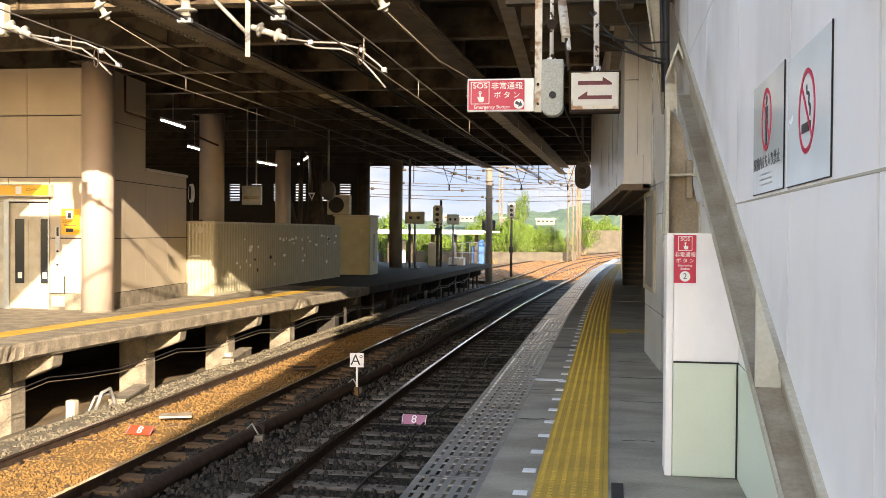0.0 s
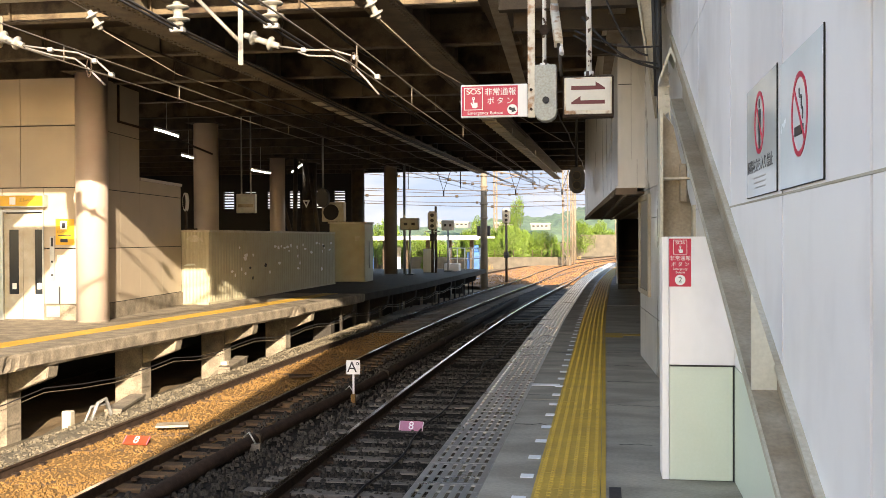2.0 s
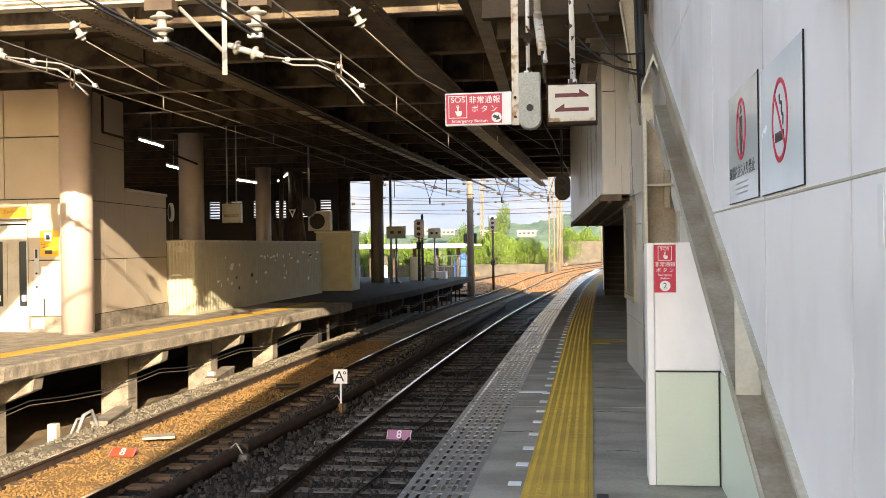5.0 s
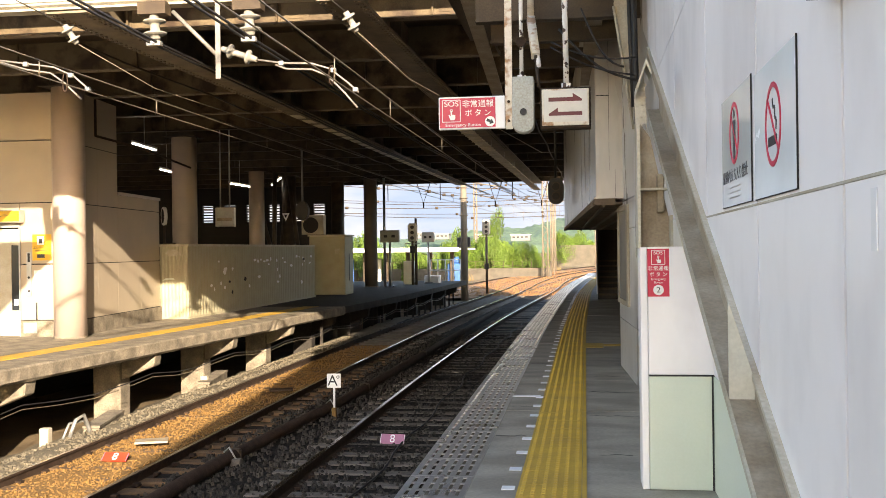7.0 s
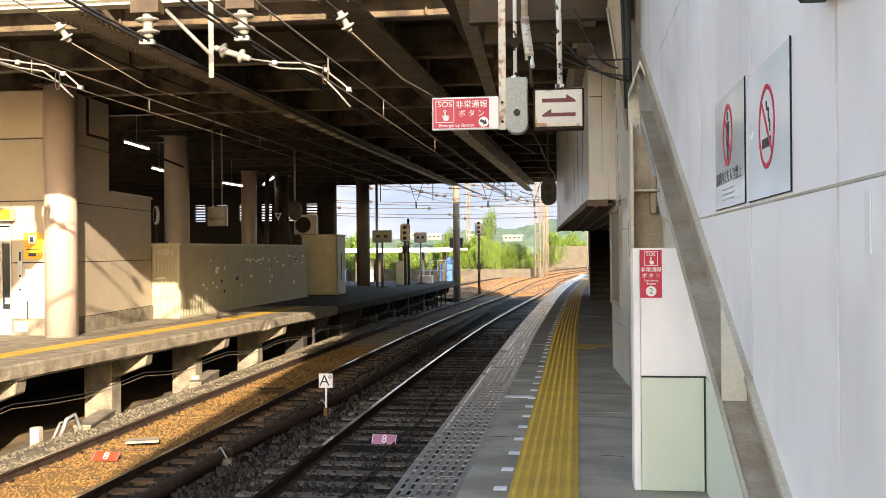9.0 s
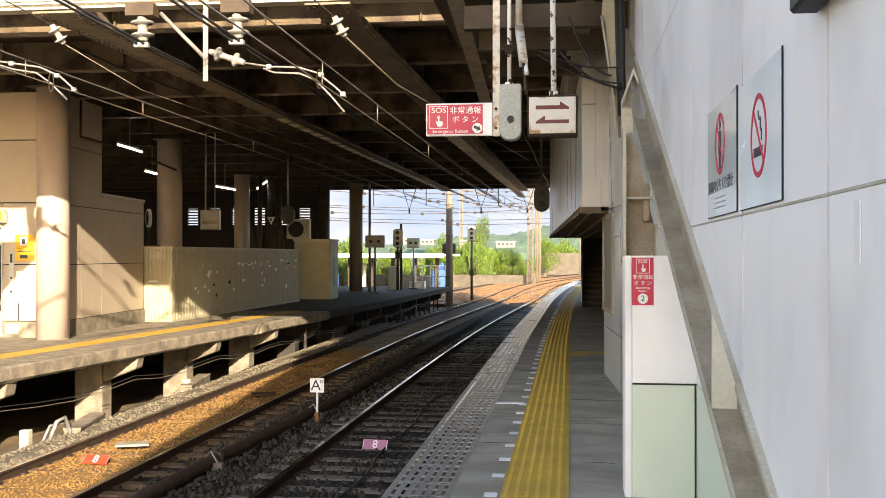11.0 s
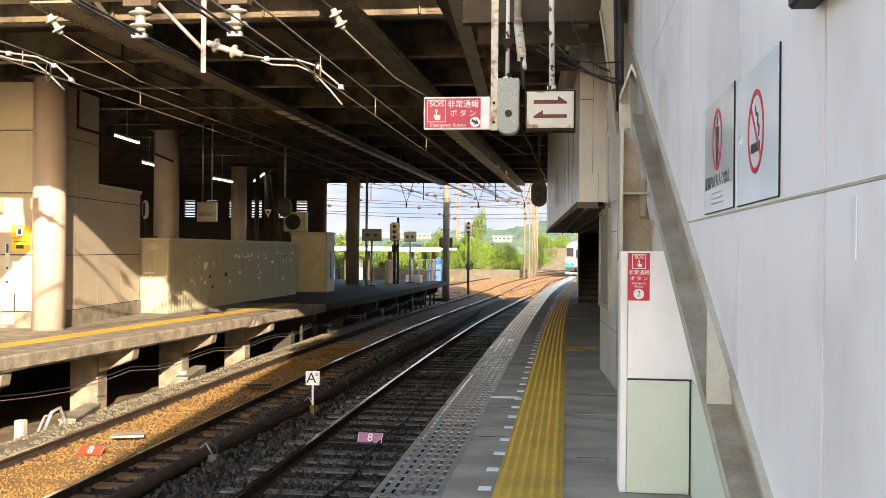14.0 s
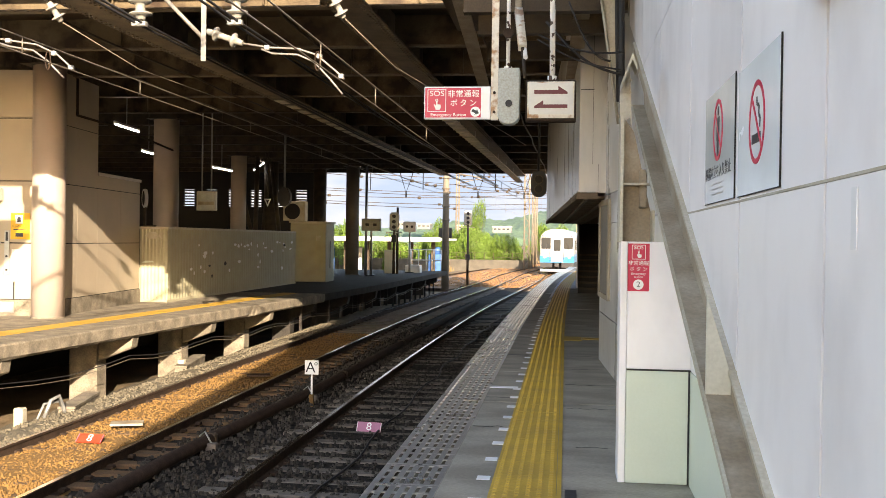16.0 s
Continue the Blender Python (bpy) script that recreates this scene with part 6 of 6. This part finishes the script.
# ---- overhead line ----
def insulator(t, p, d, n=3, r=0.075, name="insulator"):
    """Ribbed porcelain from p along d."""
    p, d = Vector(p), Vector(d)
    bm = BM()
    prof = [(0, r * 0.35)]
    for i in range(n):
        a, k = i / n, 1 / n
        prof += [(a + 0.1 * k, r * 0.42), (a + 0.36 * k, r * 0.45), (a + 0.42 * k, r * 0.9), (a + 0.48 * k, r), (a + 0.58 * k, r * 0.96), (a + 0.62 * k, r * 0.5), (a + 0.9 * k, r * 0.4)]
    bm_lathe(bm, p, d, prof + [(1, r * 0.35)])
    part(name, bm, M_PORC, t, "white porcelain insulator")


def build_overhead():
    y = 13.15
    g = thing("overhead_bracket", "sunlit white steel drop post with wire arms and insulators", "bracket")
    bm = BM()
    bm_box(bm, -4.935, -4.865, y - 0.03, y - 0.02, 3.87, 5.05)
    bm_box(bm, -4.905, -4.895, y - 0.02, y + 0.06, 3.87, 5.05)
    part("drop_post", bm, M_ARM, g)
    bm = BM()
    bm_cyl(bm, (-5.55, y, 4.82), (-4.93, y, 4.2), 0.028, 10)
    part("brace", bm, M_ARM, g)
    insulator(g, (-4.86, y, 4.28), (0.5, 0, -0.17), 2, 0.1)
    for dz, pts in ((0, [(-4.36, 4.11), (-4.0, 4.05), (-3.6, 4.03), (-3.35, 3.95), (-3.1, 3.75), (-2.96, 3.62)]), (1, [(-4.1, 4.03), (-3.95, 3.97), (-3.6, 3.95), (-3.38, 3.86), (-3.15, 3.62), (-2.98, 3.42)])):
        bm = BM()
        bm_tube(bm, [(x, y, z) for x, z in pts], 0.014, 8)
        part("pull_off_arm", bm, M_ARM, g)
    insulator(g, (-8.55, y, 4.42), (0.42, 0, -0.17), 2, 0.1)
    for pts in ([(-8.14, 4.25), (-7.75, 4.19), (-7.3, 4.12), (-7.0, 3.98), (-6.75, 3.76)], [(-8.1, 4.22), (-7.7, 4.1), (-7.35, 4.04), (-7.15, 3.9), (-6.9, 3.66)]):
        bm = BM()
        bm_tube(bm, [(x, y, z) for x, z in pts], 0.014, 8)
        part("pull_off_arm", bm, M_ARM, g)
    box("mount", -8.9, -8.5, y - 0.1, y + 0.1, 4.25, 4.7, M_CREAM, g, "", 0.02)
    box("mount_arm", -8.95, -8.8, y - 0.05, y + 0.05, 4.6, 5.05, M_ARM, g)
    for x, z in ((-4.02, 4.05), (-3.3, 3.93), (-3.0, 3.66), (-7.72, 4.18), (-7.05, 4.0), (-6.8, 3.8)):
        box("arm_clamp", x - 0.035, x + 0.035, y - 0.035, y + 0.035, z - 0.035, z + 0.03, M_GALV, g, "", 0.01)
    for x, z in ((-3.32, 3.86), (-7.12, 3.9)):
        bm = BM()
        bm_tube(bm, [(x + 0.035 * math.cos(a), y - 0.03, z + 0.13 * math.sin(a)) for a in (i * 6.283 / 14 for i in range(15))], 0.008, 6)
        part("wire_loop", bm, M_RUST, g, "rusty wire loop")
    # insulators under the edge beam
    for x, tilt in ((-7.08, 0.12), (-3.1, 0.12)):
        t = thing("line_insulator", "white porcelain insulator slung on a stay wire", "insulator", "line insulators")
        insulator(t, (x, y - 0.1, 4.68), (tilt, 0.12, -0.24), 2, 0.1)
        bm = BM()
        bm_tube(bm, [(x - 0.9, y - 3.5, 5.3), (x, y - 0.1, 4.68)], 0.009, 6)
        bm_tube(bm, [(x + tilt, y + 0.02, 4.44), (x + 0.55, y + 1.6, 4.05), (x + 2.2, y + 9, 3.6)], 0.008, 6)
        part("stay_wire", bm, M_WIRE, t)
    for x in (-5.82, -4.47):
        t = thing("post_insulator", "large white porcelain insulator under the edge beam", "insulator", "post insulators")
        box("bracket", x - 0.2, x + 0.2, y - 0.1, y + 0.1, 4.78, 4.95, M_STEEL, t)
        insulator(t, (x, y, 4.78), (0.02, 0, -0.34), 2, 0.16)
        bm = BM()
        bm_box(bm, x - 0.1, x + 0.1, y - 0.04, y + 0.04, 4.36, 4.42)
        part("clamp", bm, M_GALV, t)
        for k in (-0.05, 0.05):
            bm = BM()
            bm_tube(bm, [(x + k - 0.6, y - 8, 4.9), (x + k, y, 4.4), (x + k + 0.25, y + 14, 4.3), (x + k + 0.9, y + 39, 4.35)], 0.018, 6)
            part("feeder_cable", bm, M_BLACK, t)
    # contact and carrier wires of both tracks
    for cx, zc, zm in ((-6.0, 3.5, 3.68), (TRACK_NEAR, 3.33, 3.58)):
        t = thing("overhead_wires", "thin overhead contact wire with its carrier wire", "wires", "overhead wires")
        yy = frange(-4, 150, 3.0)
        bm = BM()
        bm_tube(bm, [(cx + bend(v) * 0.97, v, zc if v < 60 else zc + 0.2) for v in yy], 0.0085, 6)
        part("contact_wire", bm, M_WIRE, t)
        bm = BM()
        bm_tube(bm, [(cx + bend(v) * 0.97, v, zm + (0 if v < 52 else 0.55)) for v in yy], 0.0085, 6)
        part("carrier_wire", bm, M_WIRE, t)
        for v in (10.5, 13.6, 18.6, 24, 30, 36, 42, 48, 56, 64, 72, 80):
            bm = BM()
            x = cx + bend(v) * 0.97
            bm_tube(bm, [(x, v, zc), (x, v, zm + (0 if v < 52 else 0.5))], 0.007, 5)
            part("dropper", bm, M_WIRE, t)
    # wires and masts past the bridge
    for x, y2, h, w in ((-6.83, 57, 7.0, 0.36), (-11.9, 110, 9.0, 0.3), (-3.7, 95, 8.6, 0.46), (-3.1, 97, 8.6, 0.3), (-3.4, 112, 8.4, 0.35), (1.5, 135, 8.4, 0.35)):
        mast(x, y2, h, "round concrete pole that carries the overhead line" if y2 < 60 else "pale lattice mast that carries the overhead line", w, y2 < 60)
    for k, (a, b, sag) in enumerate((((-24, 60, 5.0), (8, 110, 6.3), 0.5), ((-26, 58, 4.3), (6, 100, 5.5), 0.6), ((-22, 62, 6.2), (12, 120, 7.0), 0.4), ((-20, 56, 3.9), (4, 88, 4.6), 0.5),
                                     ((-9, 54, 4.9), (-9, 75, 5.6), 0.2), ((-6, 54, 4.5), (-4, 92, 6.5), 0.4), ((-5, 54, 4.9), (-3, 112, 7.0), 0.5), ((-3, 54, 4.6), (1.5, 120, 7.0), 0.4), ((-14, 70, 6.1), (10, 86, 6.6), 0.3), ((-9, 75, 6.4), (-3.9, 92, 7.4), 0.1), ((-20, 66, 4.6), (0, 70, 4.9), 0.4), ((-20, 74, 5.4), (2, 80, 5.7), 0.4))):
        t = thing("span_wire", "dark overhead span wire with small insulators", "wire", "span wires")
        a, b = Vector(a), Vector(b)
        pts = [a.lerp(b, i / 10) - Vector((0, 0, sag * math.sin(math.pi * i / 10))) for i in range(11)]
        bm = BM()
        bm_tube(bm, pts, 0.022, 5)
        part("wire", bm, M_STEEL, t)
        for i in (2, 5, 7):
            bm = BM()
            bm_cyl(bm, pts[i] - Vector((0.1, 0, 0)), pts[i] + Vector((0.1, 0, 0)), 0.09, 8)
            part("insulator", bm, M_STEEL, t)
    for x in (-11.2, -8.4, -4.6, -2.2):
        t = thing("line_support", "dark V-shaped wire support under the deck end", "bracket", "line supports")
        bm = BM()
        bm_tube(bm, [(x - 0.5, 52.35, 5.56), (x, 52.35, 3.95), (x + 0.55, 52.35, 5.56)], 0.03, 6)
        bm_tube(bm, [(x, 52.35, 4.0), (x + 0.0, 52.35, 3.7)], 0.04, 6)
        bm_tube(bm, [(x + 0.9, 52.35, 5.56), (x + 0.9, 52.35, 4.1)], 0.025, 6)
        part("strut", bm, M_STEEL, t)


# ---- small things along the tracks ----
def build_track_things():
    for (x, y, z, r) in ((-2.68, 13.76, -1.12, -6), (-6.05, 12.3, -1.12, -4)):
        t = thing("stop_marker", "small red plate with a white 8 between the rails", "marker", "stop markers")
        m = pose(x, y, z, 62 if x > -4 else 40, 0, r)
        bm = BM()
        bm_box(bm, -0.175, 0.175, -0.07, 0.07, -0.012, 0, m)
        # the near plate's pink is its reflected sheen, painted
        part("plate", bm, M_PINKR if x > -4 else M_VERM, t)
        for u in (-0.174, 0.166):
            bm = BM()
            bm_box(bm, u, u + 0.008, -0.066, 0.066, 0, 0.002, m)
            part("edge_stripe", bm, M_SIGNW if x > -4 else M_PINKR, t)
        text("lettering", "8", 0.16, m @ pose(0, 0.0, 0.002), M_SIGNW, t, 1.0)
        bm = BM()
        bm_box(bm, -0.12, 0.12, 0.0, 0.08, -0.12, -0.012, m)
        part("support", bm, M_RUST, t)
    t = thing("track_sign", "small white square sign with a black A on a short post", "sign")
    x, y = -4.08, 16.0
    m = to_viewer(x, y, -0.61)
    bm = BM()
    bm_poly(bm, rect(-0.115, 0.115, -0.115, 0.115), m @ pose(0, 0, -0.012), 0.012)
    part("plate", bm, M_SIGNW, t)
    text("lettering", "A", 0.25, m @ pose(-0.02, -0.005, 0.0), M_SIGNBLK, t)
    bm = BM()
    bm_ring(bm, 0.072, 0.06, 0.014, 0.026, m, 0.002, 20)
    part("lettering", bm, M_SIGNBLK, t)
    bm = BM()
    bm_cyl(bm, (x, y + 0.02, -1.25), (x, y + 0.02, -0.7), 0.018, 8)
    part("post", bm, M_SIGNW, t)
    box("foot", x - 0.03, x + 0.03, y - 0.02, y + 0.05, -1.25, -1.05, M_ORANGE, t)
    # conduit between the tracks
    t = thing("conduit", "thick dark conduit lying between the tracks", "pipe")
    px = lerp_curve((5, -4.62), (11.6, -4.58), (14, -4.46), (17, -4.26), (22, -4.13), (31, -3.95), (43, -3.75))
    bm = BM()
    bm_tube(bm, [(px(v) - 0.0, v, -1.13) for v in frange(5, 43, 1.0)], 0.085, 12)
    part("pipe", bm, M_RUST, t)
    for v in (12.55, 18.9, 25, 32):
        box("clamp", px(v) - 0.095, px(v) + 0.095, v - 0.04, v + 0.04, -1.2, -1.038, M_STEEL, t, "", 0.02)
    for (x, y) in ((-4.42, 12.3), (-4.15, 16.4)):
        t = thing("bond_box", "small rusty connection block beside the conduit", "block")
        box("block", x - 0.07, x + 0.07, y - 0.05, y + 0.05, -1.25, -1.12, M_SLEEPER, t, "", 0.01)
        bm = BM()
        bm_tube(bm, [(x, y, -1.13), (x - 0.1, y + 0.02, -0.98), (x - 0.18, y + 0.05, -1.05)], 0.012, 6)
        part("wire", bm, M_GALV, t)
    t = thing("track_cable", "thin black cable lying along the near track", "cable")
    bm = BM()
    rng = random.Random(4)
    bm_tube(bm, [(-2.5 + 0.06 * math.sin(v * 1.7) + rng.uniform(-0.02, 0.02) + bend(v), v, -1.16) for v in frange(6, 45, 0.5)], 0.017, 6)
    part("cable", bm, M_BLACK, t)
    # cable troughs, marker posts and a lid beside the far track
    for (x, y, a, L) in ((-7.55, 15.0, 12, 1.5), (-7.75, 20.2, 10, 2.0)):
        t = thing("cable_trough", "pale concrete cable trough on the ballast", "trough", "cable troughs")
        bm = BM()
        bm_box(bm, -0.12, 0.12, -L / 2, L / 2, -1.3, -1.12, pose(x, y, 0, 0, 0, a))
        bevelled(bm, 0.012)
        part("body", bm, M_SLAB, t)
        bm = BM()
        bm_box(bm, -0.13, 0.13, -L / 2, L / 2, -1.118, -1.08, pose(x, y, 0, 0, 0, a))
        part("lid", bm, M_SLAB, t)
    for (x, y) in ((-7.75, 13.6), (-7.7, 19.6)):
        t = thing("marker_post", "short white concrete marker post", "post", "marker posts")
        bm = BM()
        bm_box(bm, x - 0.07, x + 0.07, y - 0.07, y + 0.07, -1.35, -1.0)
        bevelled(bm, 0.015)
        part("post", bm, M_CREAM, t)
    t = thing("loose_hose", "coil of grey cable by the marker post", "cable")
    bm = BM()
    bm_tube(bm, [(-7.55, 13.9, -1.2), (-7.5, 14.0, -0.95), (-7.45, 14.15, -0.9), (-7.4, 14.2, -1.1), (-7.42, 14.3, -1.22)], 0.03, 8)
    bm_tube(bm, [(-7.6, 13.8, -1.2), (-7.58, 13.95, -1.0), (-7.5, 14.25, -1.0), (-7.5, 14.4, -1.2)], 0.02, 8)
    part("coil", bm, M_GALV, t)
    for (x, y, z) in ((-6.0, 13.3, -1.12), (-5.75, 18.5, -1.13)):
        t = thing("rail_joint_plate", "thin grey plate lying between the rails", "plate")
        bm = BM()
        bm_box(bm, -0.22, 0.22, -0.13, 0.13, z, z + 0.03, pose(x, y, 0, 0, 0, 20))
        part("plate", bm, M_DIRTY if y < 15 else M_RUST, t)


# ---- the train ----
def build_train():
    t = thing("train", "white and light blue railcar coming into the station", "train")
    W = 1.33
    prof = [(-W + 0.03, 0.95), (W - 0.03, 0.95), (W, 1.4), (W, 2.9), (W - 0.1, 3.2), (W - 0.4, 3.5), (0.5, 3.66), (-0.5, 3.66), (-W + 0.4, 3.5), (-W + 0.1, 3.2), (-W, 2.9), (-W, 1.4)]
    bm = BM()
    bm_prism(bm, prof, "y", 0.0, 18.0)
    bevelled(bm, 0.06, 2)
    body = part("body", bm, M_TRAINW, t)
    bm = BM()
    bm_prism(bm, [(-W - 0.004, 0.94), (W + 0.004, 0.94), (W + 0.006, 1.5), (0.42, 1.38), (0.42, 1.1), (-0.42, 1.1), (-0.42, 1.38), (-W - 0.006, 1.5)], "y", -0.012, 0.2)
    part("front_band", bm, M_TRAINB, body, "light blue lower front")
    for s in (-1, 1):
        box("side_band", s * W - 0.006, s * W + 0.006, 0.2, 18, 0.96, 1.6, M_TRAINB, body)
        bm = BM()
        bm_box(bm, min(s * 0.5, s * 1.24), max(s * 0.5, s * 1.24), -0.02, 0.05, 2.05, 2.98)
        part("windscreen", bm, M_GLASS, body, "dark windscreen")
        bm = BM()
        bm_cyl(bm, (s * 0.95, -0.03, 1.42), (s * 0.95, 0.05, 1.42), 0.12, 16)
        part("headlight", bm, M_SIGNW, body)
        box("tail_lamp", s * 1.12 - 0.05, s * 1.12 + 0.05, -0.02, 0.05, 3.05, 3.15, M_RED, body)
        for k in range(6):
            box("side_window", s * W - 0.008, s * W + 0.008, 1.5 + k * 2.7, 3.4 + k * 2.7, 1.95, 2.75, M_GLASS, body)
        box("skirt", min(s * 0.35, s * 1.3), max(s * 0.35, s * 1.3), -0.02, 0.1, 0.55, 0.93, M_BLACK, body)
        box("step", min(s * 0.55, s * 0.95), max(s * 0.55, s * 0.95), -0.12, 0.0, 0.35, 0.42, M_BLACK, body)
    bm = BM()
    bm_prism(bm, [(-1.25, 0.22), (1.25, 0.22), (1.3, 0.42), (-1.3, 0.42)], "y", -0.3, -0.2)
    part("plough", bm, M_TRAINW, body, "pale rail guard")
    for k in (-1, 1):
        bm = BM()
        for (u0, u1, z0, z1) in ((0.46, 0.5, 2.0, 3.03), (1.24, 1.28, 2.0, 3.03), (0.5, 1.24, 2.0, 2.05), (0.5, 1.24, 2.98, 3.03)):
            bm_box(bm, min(k * u0, k * u1), max(k * u0, k * u1), -0.035, 0.0, z0, z1)
        part("windscreen_frame", bm, M_GALV, body)
        bm = BM()
        bm_tube(bm, [(k * 0.9, -0.05, 2.02), (k * 0.75, -0.05, 2.6)], 0.02, 6)
        part("wiper", bm, M_BLACK, body)
        bm = BM()
        bm_tube(bm, [(k * 0.55, -0.1, 1.15), (k * 0.55, -0.12, 1.5), (k * 0.55, -0.1, 1.9)], 0.02, 6)
        part("handrail", bm, M_GALV, body)
    d = box("front_door", -0.4, 0.4, -0.04, 0.03, 0.98, 2.98, M_TRAINW, t, "front gangway door", 0.02)
    box("door_window", -0.26, 0.26, -0.05, -0.041, 1.9, 2.8, M_GLASS, d)
    bm = BM()
    for x in (-0.46, 0.42):
        bm_box(bm, x, x + 0.04, -0.06, 0.0, 0.95, 3.1)
    bm_box(bm, -0.46, 0.46, -0.06, 0.0, 3.06, 3.12)
    part("door_surround", bm, M_GALV, d)
    box("destination_box", -0.4, 0.4, -0.03, 0.02, 3.2, 3.42, M_GREYBOX, t)
    bm = BM()
    bm_box(bm, -0.18, 0.18, -0.45, 0.3, 0.6, 0.9)
    bm_cyl(bm, (0, -0.45, 0.75), (0, -0.6, 0.75), 0.16, 12)
    part("coupler", bm, M_BLACK, t)
    for yy in (2.6, 15.2):
        b = box("bogie", -1.0, 1.0, yy - 1.3, yy + 1.3, 0.3, 0.8, M_BLACK, t)
        for dy in (-0.95, 0.95):
            for s in (-1, 1):
                bm = BM()
                bm_cyl(bm, (s * 0.66, yy + dy, 0.43), (s * 0.8, yy + dy, 0.43), 0.43, 20)
                part("wheel", bm, M_STEEL, b)
    box("underframe", -1.1, 1.1, 4.5, 13.5, 0.4, 0.95, M_BLACK, t)
    for ob in t.children_recursive:
        ob.data.transform(Matrix.Diagonal((1, 1, 0.96, 1)))
    return t


build_elevator()
for x, y, r, z1, m in ((-10.75, 19.9, 0.335, 5.0, M_PINK), (-11.95, 29, 0.37, 4.98, M_PINK), (-14.05, 42, 0.33, 4.98, M_PINK), (-13.5, 45, 0.33, 4.98, M_STEEL), (-12.45, 50, 0.33, 4.98, M_STEEL), (-10.3, 47.9, 0.32, 4.98, M_COLSHADE)):
    # dark columns carry the bridge's shade in their colour
    column(x, y, r, z1, m, "round beige-painted deck column on the platform" if m is M_PINK else "round deck column on the platform, darkened for the bridge's shade")
build_sheds()
build_platform_fittings()
build_far_end()
build_trees()
build_overhead()
build_track_things()
train = build_train()


def motions():
    # the train runs along its bend and slows towards the platform
    rows = []
    for t in (0, 2, 4, 6, 8, 10, 11, 12, 13, 13.5, 14, 14.5, 15, 15.5, 16):
        y = 79.0 + 9.4 * (16 - t) + 1.05 * (16 - t) ** 2
        a = math.degrees(math.atan2(bend(y + 8) - bend(y), 8))
        rows.append((t, pose(TRACK_NEAR + bend(y), y, -1.06, 0, 0, -a)))
    walk(train, rows)


motions()
